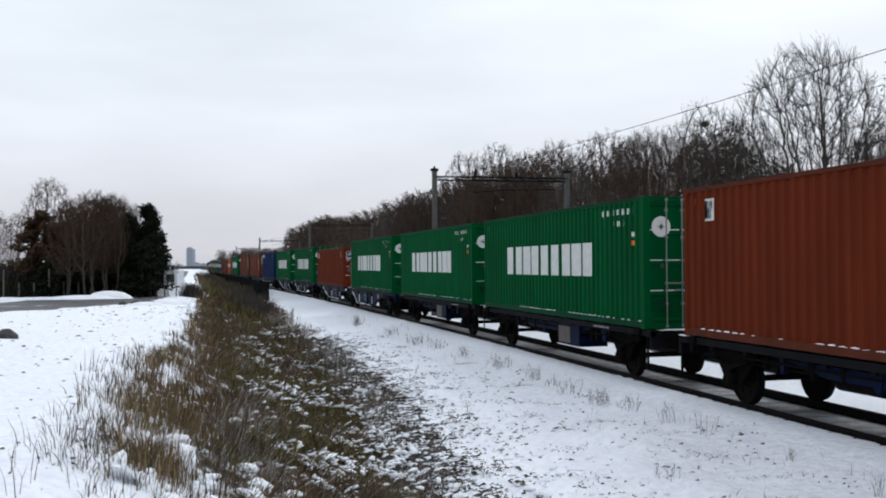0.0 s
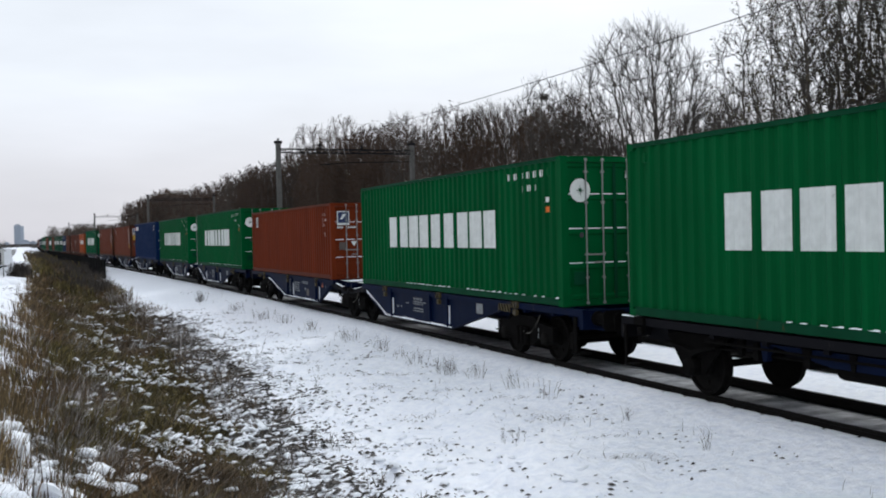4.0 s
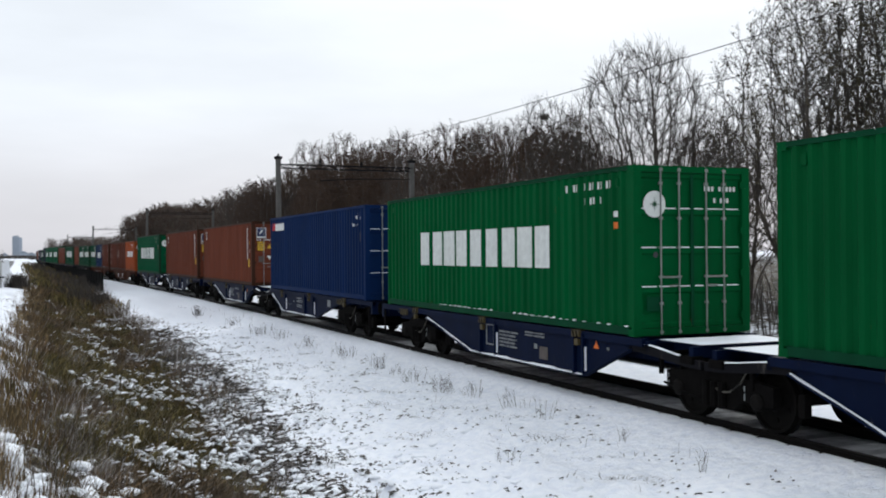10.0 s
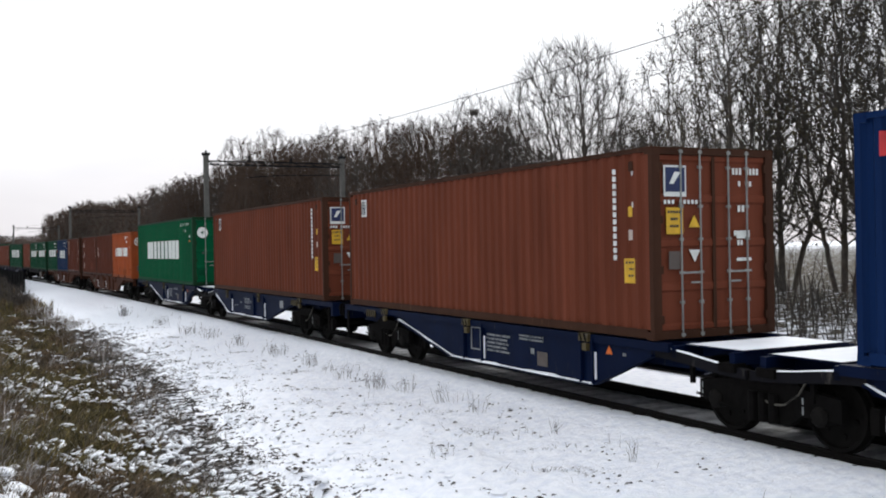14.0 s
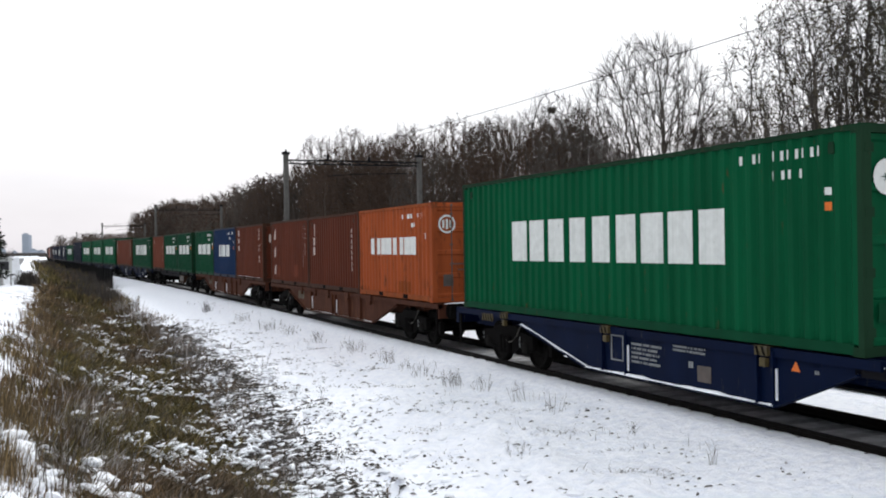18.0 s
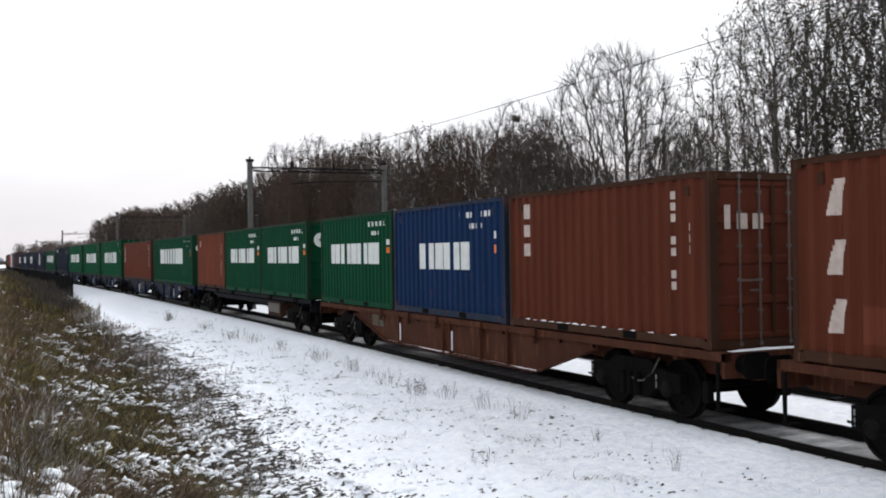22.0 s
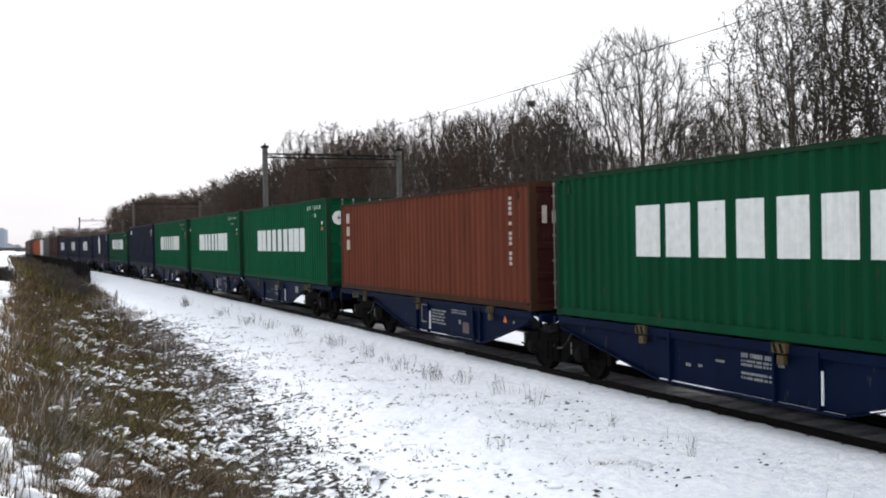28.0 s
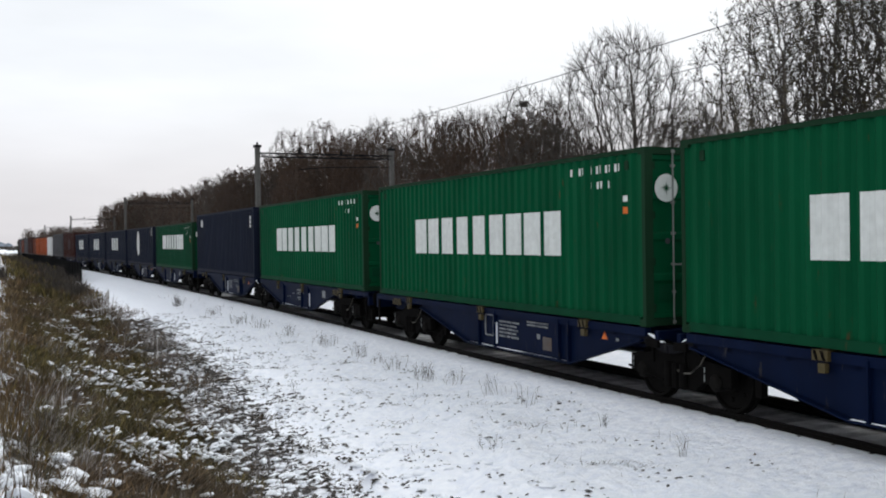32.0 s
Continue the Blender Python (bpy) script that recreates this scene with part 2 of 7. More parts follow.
M_GRASS = grass_material("dry_grass", (0.030, 0.0175, 0.007), (0.21, 0.130, 0.056))
M_GRASS_TAN = grass_material("straw_grass", (0.050, 0.034, 0.014), (0.32, 0.225, 0.105))
M_GRASS_OLIVE = grass_material("olive_grass", (0.020, 0.016, 0.004), (0.20, 0.155, 0.040))
M_STALK = grass_material("dead_stalks", (0.024, 0.017, 0.009), (0.17, 0.115, 0.065))
M_REED = grass_material("dark_reeds", (0.028, 0.025, 0.015), (0.13, 0.10, 0.06))
M_WEED = grass_material("grey_weeds", (0.07, 0.067, 0.067), (0.27, 0.255, 0.25))
M_FROST = grass_material("snow_dusted_stalks", (0.09, 0.068, 0.05), (0.62, 0.59, 0.58))
# Leaf litter, and shadows of snow lumps put into the same dark colour.
M_FLECK = grass_material("litter_and_lump_shade", (0.018, 0.016, 0.014), (0.15, 0.135, 0.125))


def ground_material():
    """Snow over a grassy bank: the brown litter shows along the ditch, grit along the track."""
    m = bpy.data.materials.new("snowy_ground")
    m.use_nodes = True
    n, l = m.node_tree.nodes, m.node_tree.links
    p = n["Principled BSDF"]
    p.inputs["Roughness"].default_value, p.inputs["Specular IOR Level"].default_value = 0.8, 0.15
    co = n.new("ShaderNodeTexCoord")
    at = n.new("ShaderNodeAttribute")
    at.attribute_name = "litter"
    no = n.new("ShaderNodeTexNoise")
    no.inputs["Scale"].default_value, no.inputs["Detail"].default_value, no.inputs["Roughness"].default_value = 2.6, 8, 0.7
    l.new(co.outputs["Object"], no.inputs["Vector"])
    add = n.new("ShaderNodeMath")
    add.operation = "ADD"
    l.new(at.outputs["Fac"], add.inputs[0])
    l.new(no.outputs["Fac"], add.inputs[1])
    mr = n.new("ShaderNodeMapRange")
    mr.inputs["From Min"].default_value, mr.inputs["From Max"].default_value = 0.98, 1.12
    l.new(add.outputs[0], mr.inputs["Value"])
    n2 = n.new("ShaderNodeTexNoise")
    n2.inputs["Scale"].default_value, n2.inputs["Detail"].default_value = 7, 6
    l.new(co.outputs["Object"], n2.inputs["Vector"])
    snow = n.new("ShaderNodeValToRGB")
    snow.color_ramp.elements[0].position, snow.color_ramp.elements[0].color = 0.3, (0.79, 0.825, 0.91, 1)
    snow.color_ramp.elements[1].position, snow.color_ramp.elements[1].color = 0.6, (0.915, 0.935, 0.985, 1)
    l.new(n2.outputs["Fac"], snow.inputs["Fac"])
    soil = n.new("ShaderNodeValToRGB")
    soil.color_ramp.elements[0].position, soil.color_ramp.elements[0].color = 0.35, (0.014, 0.011, 0.005, 1)
    soil.color_ramp.elements[1].position, soil.color_ramp.elements[1].color = 0.7, (0.062, 0.044, 0.018, 1)
    l.new(n2.outputs["Fac"], soil.inputs["Fac"])
    mix = n.new("ShaderNodeMix")
    mix.data_type = "RGBA"
    l.new(mr.outputs[0], mix.inputs["Factor"])
    l.new(snow.outputs[0], mix.inputs[6])
    l.new(soil.outputs[0], mix.inputs[7])
    l.new(mix.outputs[2], p.inputs["Base Color"])
    n3 = n.new("ShaderNodeTexNoise")
    n3.inputs["Scale"].default_value, n3.inputs["Detail"].default_value, n3.inputs["Roughness"].default_value = 4.0, 8, 0.62
    l.new(co.outputs["Object"], n3.inputs["Vector"])
    b = n.new("ShaderNodeBump")
    b.inputs["Strength"].default_value, b.inputs["Distance"].default_value = 0.8, 0.12
    l.new(n3.outputs["Fac"], b.inputs["Height"])
    l.new(b.outputs[0], p.inputs["Normal"])
    return m


M_GROUND = ground_material()
M_BED = mat("snow_dusted_ballast", (0.45, 0.455, 0.47), 0.9, vary=0.3, scale=5, bump=0.8, bump_scale=28, wear=(0.09, 0.087, 0.085), wear_amount=0.35, wear_scale=9, dist=0.04)


# ---- mesh building ----
class Build:
    """Collects vertices and faces for one mesh."""

    def __init__(self):
        self.v, self.f = [], []

    def quad_strip(self, a, b):
        k = len(self.v)
        self.v += list(a) + list(b)
        m = len(a)
        for i in range(m - 1):
            self.f.append((k + i, k + i + 1, k + m + i + 1, k + m + i))
        return self

    def sheet(self, rows):
        k, m = len(self.v), len(rows[0])
        for r in rows:
            self.v += list(r)
        for j in range(len(rows) - 1):
            for i in range(m - 1):
                a = k + j * m + i
                self.f.append((a, a + 1, a + m + 1, a + m))
        return self

    def box(self, x0, x1, y0, y1, z0, z1):
        k = len(self.v)
        self.v += [(x, y, z) for z in (z0, z1) for y in (y0, y1) for x in (x0, x1)]
        for q in ((0, 2, 3, 1), (4, 5, 7, 6), (0, 1, 5, 4), (2, 6, 7, 3), (0, 4, 6, 2), (1, 3, 7, 5)):
            self.f.append(tuple(k + i for i in q))
        return self

    def prism(self, profile, axis, a, b):
        """A closed outline of pairs, drawn out along an axis from a to b."""
        k, m = len(self.v), len(profile)
        for c in (a, b):
            for p, q in profile:
                self.v.append({"x": (c, p, q), "y": (p, c, q), "z": (p, q, c)}[axis])
        for i in range(m):
            j = (i + 1) % m
            self.f.append((k + i, k + j, k + m + j, k + m + i))
        self.f.append(tuple(k + i for i in reversed(range(m))))
        self.f.append(tuple(k + m + i for i in range(m)))
        return self

    def lathe(self, rows, axis, centre, n=20):
        """Rings of (distance along the axis, radius)."""
        k = len(self.v)
        for a, r in rows:
            for i in range(n):
                t = 2 * math.pi * i / n
                p, q = r * math.cos(t), r * math.sin(t)
                d = {"x": (a, p, q), "y": (p, a, q), "z": (p, q, a)}[axis]
                self.v.append(tuple(c + e for c, e in zip(centre, d)))
        for s in range(len(rows) - 1):
            for i in range(n):
                j = (i + 1) % n
                self.f.append((k + s * n + i, k + s * n + j, k + (s + 1) * n + j, k + (s + 1) * n + i))
        self.f.append(tuple(k + i for i in reversed(range(n))))
        self.f.append(tuple(k + (len(rows) - 1) * n + i for i in range(n)))
        return self

    def tube(self, points, radii, n=5):
        k = len(self.v)
        m = len(points)
        for i, p in enumerate(points):
            p = Vector(p)
            d = Vector(points[min(i + 1, m - 1)]) - Vector(points[max(i - 1, 0)])
            d.normalize()
            u = d.orthogonal().normalized()
            w = d.cross(u)
            for s in range(n):
                t = 2 * math.pi * s / n
                self.v.append(tuple(p + (u * math.cos(t) + w * math.sin(t)) * radii[i]))
        for i in range(m - 1):
            for s in range(n):
                j = (s + 1) % n
                self.f.append((k + i * n + s, k + i * n + j, k + (i + 1) * n + j, k + (i + 1) * n + s))
        self.f.append(tuple(k + s for s in reversed(range(n))))
        self.f.append(tuple(k + (m - 1) * n + s for s in range(n)))
        return self

    def mesh(self, name, material, smooth=False):
        me = bpy.data.meshes.new(name)
        me.from_pydata(self.v, [], self.f)
        me.materials.append(material)
        if smooth:
            me.polygons.foreach_set("use_smooth", [True] * len(me.polygons))
        me.update()
        return me


def part(name, b, material, parent, label="", smooth=False):
    me = b if isinstance(b, bpy.types.Mesh) else b.mesh(name, material, smooth)
    ob = new(name, me)
    ob.parent = parent
    return tagged(ob, label)


def thing(name, label, category, group="", kind="", at=None):
    ob = new(name)
    ob.empty_display_size = 0.3
    tagged(ob, label, category, group, kind)
    if at is not None:
        ob.matrix_basis = at
    return ob


def lone(name, b, material, label, category="", group="", kind="", smooth=False):
    me = b if isinstance(b, bpy.types.Mesh) else b.mesh(name, material, smooth)
    return tagged(new(name, me), label, category, group, kind)


# ---- the line of the tracks ----
SIDE = 9.336          # near side of the containers from the eye's foot
HALF = 1.22
CENTRE = SIDE + HALF  # middle of the freight track
BEND = 2.195e-4


def shift(y):
    """How far the freight track has swung to the left at y."""
    if y < 20:
        return 0.0
    if y < 150:
        return -BEND * (y - 20) ** 2
    s150, slope = -BEND * 130 ** 2, -2 * BEND * 130
    if y < 260:
        u = y - 150
        return s150 + slope * u - slope * u * u / 220
    return s150 + slope * 55


def heading(y):
    return -math.degrees(math.atan((shift(y + 0.5) - shift(y - 0.5))))


def main_x(y):
    """Middle of the electrified track beyond."""
    return float(np.interp(y, (-60, 116, 192, 277, 420, 900), (14.75, 14.75, 13.3, 11.7, 9.5, 3.0)))


def travelled(t):
    return 4.3726 + 7.80083 * t + 0.02403345 * t * t - 7.39579e-4 * t ** 3 + 4.3906e-6 * t ** 4


# ---- ground ----
PROFILE_X = (-900, -60, -14, -3.0, -1.6, -0.7, 0.8, 2.4, 3.2, 4.1, 6.0, 8.0, 8.9, 9.2, 9.73, 9.80, 11.4, 11.8, 12.6, 13.3, 16.4, 17.0, 18.6, 21, 24, 34, 70, 900)
PROFILE_Z = (0.2, 0.35, 0.85, 1.0, 0.98, 0.80, 0.10, -0.62, -0.72, -0.56, -0.45, -0.32, -0.19, -0.125, -0.088, -0.168, -0.168, -0.16, -0.2, -0.19, -0.19, -0.25, -0.7, -0.6, -0.1, 0.5, 1.2, 1.5)


def ground_z(x, y):
    k = min(1.0, max(0.0, (x + 1.0) / 7.0))
    k *= min(1.0, max(0.0, (40.0 - x) / 14.0))
    z = float(np.interp(x - shift(y) * k, PROFILE_X, PROFILE_Z))
    # the bank on the road's side flattens out further off
    if x < 3 and y > 30:
        f = min(1.0, (y - 30) / 40.0)
        z = z * (1 - 0.55 * f) + 0.1 * f
    # the trodden knoll that one stands on
    if y < 5 and -6 < x < 4:
        f = min(1.0, max(0.0, (5 - y) / 3.0)) * min(1.0, (4 - x) / 2.0) * min(1.0, (x + 6) / 2.0)
        z += (1.0 - z) * f
    rough = 0.0
    xr = x - shift(y) * k
    if xr < 8.9 or xr > 18:
        rough = 0.035 * noise.noise((x * 0.9, y * 0.9, 0)) + 0.018 * noise.noise((x * 2.7, y * 2.7, 4))
        if -1.2 < xr < 4.2:
            rough *= 2.6
        elif xr < -1.2 and x > -30:
            rough = rough * 1.7 + 0.02 * noise.noise((x * 1.7, y * 1.5, 9))
        elif 4.2 <= xr < 8.0:
            near = min(1.0, max(0.0, (8.0 - xr) / 1.8))
            rough = rough * 1.7 + 0.030 * (1.0 + 1.6 * near) * noise.noise((x * 3.6, y * 2.9, 6))
            # wind-cut ledges that run along the bank
            ledge = max(0.0, 1 - 3.2 * abs(noise.noise((x * 0.75 + 3, y * 0.26, 20)) + 0.35 * noise.noise((x * 1.9, y * 1.1, 27))))
            rough += 0.17 * near * ledge ** 1.5 * max(0.0, noise.noise((x * 0.5, y * 0.3, 33)) + 0.45)
    return z + rough


def ditch_edge(y):
    """The ditch's border on the railway side."""
    return float(np.interp(y, (6, 13.5, 16.5, 22, 30, 60, 100, 200), (2.7, 3.05, 3.3, 3.75, 4.05, 4.4, 5.2, 6.0)))


def ground():
    xs = np.concatenate([[-900, -500, -250, -130, -80, -50, -35, -26, -20, -16], np.arange(-13, -5, 0.8), np.arange(-5, -1.8, 0.3),
                         np.arange(-1.8, 5.4, 0.16), np.arange(5.4, 8.9, 0.16), np.arange(8.9, 9.6, 0.15), np.arange(9.6, 9.9, 0.035), np.arange(9.95, 13.4, 0.15), np.arange(13.6, 19, 0.6),
                         np.arange(19, 40, 2.0), [44, 52, 64, 80, 120, 200, 400, 900]])
    ys = np.concatenate([[-300, -120, -60, -30, -15, -8, -4], np.arange(-1, 3, 0.5), np.arange(3, 22, 0.16), np.arange(22, 45, 0.35), np.arange(45, 90, 0.9),
                         np.arange(90, 200, 2.5), np.arange(200, 400, 10), np.geomspace(400, 4500, 20)])
    nx, ny = len(xs), len(ys)
    verts = [(float(x), float(y), ground_z(float(x), float(y))) for y in ys for x in xs]
    faces = [(j * nx + i, j * nx + i + 1, (j + 1) * nx + i + 1, (j + 1) * nx + i) for j in range(ny - 1) for i in range(nx - 1)]
    me = bpy.data.meshes.new("ground")
    me.from_pydata(verts, [], faces)
    me.materials.append(M_GROUND)
    me.materials.append(M_BED)
    at = me.attributes.new("litter", "FLOAT", "POINT")
    vals = []
    for x, y, z in verts:
        k = min(1.0, max(0.0, (x + 1.0) / 7.0)) * min(1.0, max(0.0, (40.0 - x) / 14.0))
        xr = x - shift(y) * k
        if x > 0 and xr < 9:
            e = ditch_edge(y)
            xr = x * 3.9 / e if x < e else 3.9 + (x - e) * (8.9 - 3.9) / max(0.5, 8.9 + shift(y) - e)
        vals.append(float(np.interp(xr, (-4, -1.7, -0.8, 0.5, 2.5, 3.6, 4.4, 5.5, 7, 9.6, 17, 19, 24, 40, 400), (0.12, 0.2, 0.42, 0.62, 0.70, 0.64, 0.47, 0.30, 0.18, 0.13, 0.2, 0.4, 0.6, 0.68, 0.3)))
                    * (0.7 if y < 10.4 and xr < 0.4 else 1.0) if y < 400 else 0.1)
    at.data.foreach_set("value", vals)
    mids = [(verts[f[0]][0] + verts[f[1]][0]) / 2 - shift(verts[f[0]][1]) for f in faces]
    me.polygons.foreach_set("material_index", [1 if 9.78 < m < 11.35 and verts[f[0]][1] < 300 else 0 for m, f in zip(mids, faces)])
    me.polygons.foreach_set("use_smooth", [True] * len(faces))
    me.update()
    return tagged(new("ground", me), "snow-covered ground with a brown grassy ditch beside the railway", "ground", kind="structure")


ground()


# ---- road on the far side of the field ----
def road():
    b = Build()
    line = [(-80, 33), (-45, 35), (-25, 38), (-14.5, 41.5), (-9.0, 46.5), (-6.6, 54), (-5.8, 66), (-5.6, 80), (-5.8, 110), (-6.4, 160), (-7, 240), (-9, 420)]
    pts = []
    for i in range(len(line) - 1):
        for k in range(6):
            t = k / 6
            p0, p1, p2, p3 = (Vector(line[max(0, min(len(line) - 1, i + o))]) for o in (-1, 0, 1, 2))
            pts.append(0.5 * ((2 * p1) + (p2 - p0) * t + (2 * p0 - 5 * p1 + 4 * p2 - p3) * t * t + (3 * p1 - p0 - 3 * p2 + p3) * t ** 3))
    rows = [[], [], [], []]
    for i, p in enumerate(pts):
        d = (pts[min(i + 1, len(pts) - 1)] - pts[max(i - 1, 0)]).normalized()
        nrm = Vector((d.y, -d.x))
        zc = max(ground_z(*(p + nrm * o)) for o in (-3.2, -1.6, 0, 1.6, 3.2)) + 0.03
        for k, (o, h) in enumerate(((-4.0, -0.5), (-3.6, 0), (3.6, 0), (4.0, -0.5))):
            q = p + nrm * o
            rows[k].append((q.x, q.y, zc + h))
    for k in range(3):
        b.quad_strip(rows[k], rows[k + 1])
    return lone("road", b, M_ASPHALT, "wet asphalt road with slushy snow bending past a field", "road", kind="structure", smooth=False)


road()


# ---- rails and sleepers ----
RAIL = [(-0.075, -0.172), (0.075, -0.172), (0.075, -0.155), (0.012, -0.135), (0.012, -0.045), (0.036, -0.03), (0.036, -0.004), (0.03, 0.0),
        (-0.03, 0.0), (-0.036, -0.004), (-0.036, -0.03), (-0.012, -0.045), (-0.012, -0.135), (-0.075, -0.155)]


def rail(name, line, y0, y1, step, label):
    b = Build()
    ys = np.arange(y0, y1 + step, step)
    rings = [[(line(float(y)) + p, float(y), q) for p, q in RAIL] for y in ys]
    k = 0
    m = len(RAIL)
    for r in rings:
        b.v += r
    for i in range(len(rings) - 1):
        for s in range(m):
            j = (s + 1) % m
            b.f.append((i * m + s, i * m + j, (i + 1) * m + j, (i + 1) * m + s))
    return lone(name, b, M_RAIL, label, "rail", group="rails", kind="structure")


for off in (-0.7525, 0.7525):
    rail("rail", lambda y, o=off: CENTRE + o + shift(y), -40, 420, 5, "dark steel rail of the freight track with snow against it")
    rail("rail", lambda y, o=off: main_x(y) + o, -40, 420, 8, "dark steel rail of the electrified track")

sleeper_mesh = Build().prism([(-1.3, -0.2), (1.3, -0.2), (1.28, -0.152), (0.95, -0.148), (0.55, -0.165), (-0.55, -0.165), (-0.95, -0.148), (-1.28, -0.152)], "y", -0.12, 0.12).mesh("sleeper", M_SLEEPER)
clip_mesh = Build().box(-0.06, 0.06, -0.05, 0.05, -0.16, -0.115).box(-0.04, 0.04, -0.03, 0.03, -0.115, -0.09).mesh("rail_clip", M_GEAR)
bed = thing("sleeper_track", "row of damp concrete sleepers under the freight track", "track", kind="structure")
for i in range(200):
    y = 1.0 + i * 0.6
    s = part("sleeper", sleeper_mesh, None, bed)
    s.matrix_basis = pose(CENTRE + shift(y), y, 0, 0, 0, heading(y))
    if i < 90:
        for o in (-0.86, -0.64):
            c = part("rail_clip", clip_mesh, None, bed)
            c.matrix_basis = pose(CENTRE + o + shift(y), y, 0)

def snow_lip():
    """A broken lip of snow against the near rail."""
    b = Build()
    y = 4.0
    while y < 70:
        n = 5
        lift = 0.012 + 0.05 * max(0.0, noise.noise((y * 0.6, 2, 0)) + 0.25)
        if noise.noise((y * 1.7, 7, 3)) > -0.25:
            rows = [[], [], []]
            for i in range(n):
                q = y + 0.52 * i / (n - 1)
                f = math.sin(math.pi * i / (n - 1)) * (0.7 + 0.5 * noise.noise((q * 5, 1, 1)))
                x = CENTRE - 0.7525 - 0.085 + shift(q)
                for k, (o, h) in enumerate(((-0.10, -0.02), (-0.03, 0.9), (0.012, -0.3))):
                    rows[k].append((x + o, q, -0.095 + max(-0.02, lift * f * h)))
            b.sheet(rows)
        y += 0.6
    lone("snow_lip", b, M_SNOW, "broken lip of snow against the rail", "snow", kind="stuff", smooth=True)


snow_lip()

# ---- containers ----
PITCH, DEEP = 0.278, 0.044


def corrugation(y0, y1, inset=0.0):
    """Outline of the pressed steel wall: (place along the wall, depth behind its face)."""
    n = max(1, round((y1 - y0) / PITCH))
    p = (y1 - y0) / n
    out = []
    for i in range(n):
        a = y0 + i * p
        out += [(a + 0.03 * p, 0.0), (a + 0.33 * p, 0.0), (a + 0.53 * p, DEEP), (a + 0.83 * p, DEEP)]
    return [(y0, 0.0)] + out + [(y1, 0.0)]


def depth_at(profile, y):
    return float(np.interp(y, [p for p, _ in profile], [d for _, d in profile]))


def wall_patch(b, profile, y0, y1, z0, z1, face, sign):
    """A painted patch that follows the pressed wall; face is the x of the wall's face, sign -1 for the near side."""
    ys = sorted({y0, y1, *(p for p, _ in profile if y0 < p < y1)})
    lo, hi = [], []
    for y in ys:
        x = sign * (face - depth_at(profile, y) + 0.004)
        lo.append((x, y, z0))
        hi.append((x, y, z1))
    b.quad_strip(lo, hi)


def side_wall(L, H, sign):
    b = Build()
    y0, y1, z0, z1, face = -L / 2 + 0.09, L / 2 - 0.09, 0.15, H - 0.07, HALF - 0.012
    pr = corrugation(y0, y1)
    lo = [(sign * (face - d), y, z0) for y, d in pr]
    hi = [(sign * (face - d), y, z1) for y, d in pr]
    b.quad_strip(lo, hi)
    back = sign * (face - 0.06)
    k = len(b.v)
    b.v += [(back, y0, z0), (back, y1, z0), (back, y1, z1), (back, y0, z1)]
    b.f.append((k, k + 1, k + 2, k + 3))
    return b


def word_blocks(b, L, y_left, y_right, z0, z1, count, gap=0.24, face=HALF - 0.012):
    """Plain blocks for a painted brand, from the rear (left as one sees it) to the front."""
    pr = corrugation(-L / 2 + 0.09, L / 2 - 0.09)
    w = (y_left - y_right) / (count - gap)
    for i in range(count):
        a1 = y_left - i * w
        a0 = a1 - w * (1 - gap)
        wall_patch(b, pr, a0, a1, z0, z1, face, -1)


def code_bars(b, L, y_left, y_right, z0, z1, count, vertical=False):
    pr = corrugation(-L / 2 + 0.09, L / 2 - 0.09)
    rnd = random.Random(count * 7 + int(z0 * 100))
    if vertical:
        h = (z1 - z0) / count
        for i in range(count):
            if rnd.random() < 0.85:
                wall_patch(b, pr, y_right, y_left, z0 + i * h, z0 + i * h + h * 0.7, HALF - 0.012, -1)
        return
    w = (y_left - y_right) / count
    for i in range(count):
        if count > 5 and i in (1, 4):
            continue
        a1 = y_left - i * w
        wall_patch(b, pr, a1 - w * 0.30, a1, z0 - 0.005, z1 + 0.005, HALF - 0.012, -1)


def flat_end(b, x0, x1, z0, z1, y):
    b.box(x0, x1, y - 0.006, y, z0, z1)


def disc_end(b, x, z, r, y, n=24, star=False):
    k = len(b.v)
    pts = []
    m = 16 if star else n
    for i in range(m):
        t = 2 * math.pi * i / m
        rr = r * ((1.0 if i % 4 == 0 else 0.66) if i % 2 == 0 else 0.26) if star else r
        pts.append((x + rr * math.cos(t), y, z + rr * math.sin(t)))
    b.v += pts
    b.v.append((x, y, z))
    for i in range(m):
        b.f.append((k + m, k + i, k + (i + 1) % m))


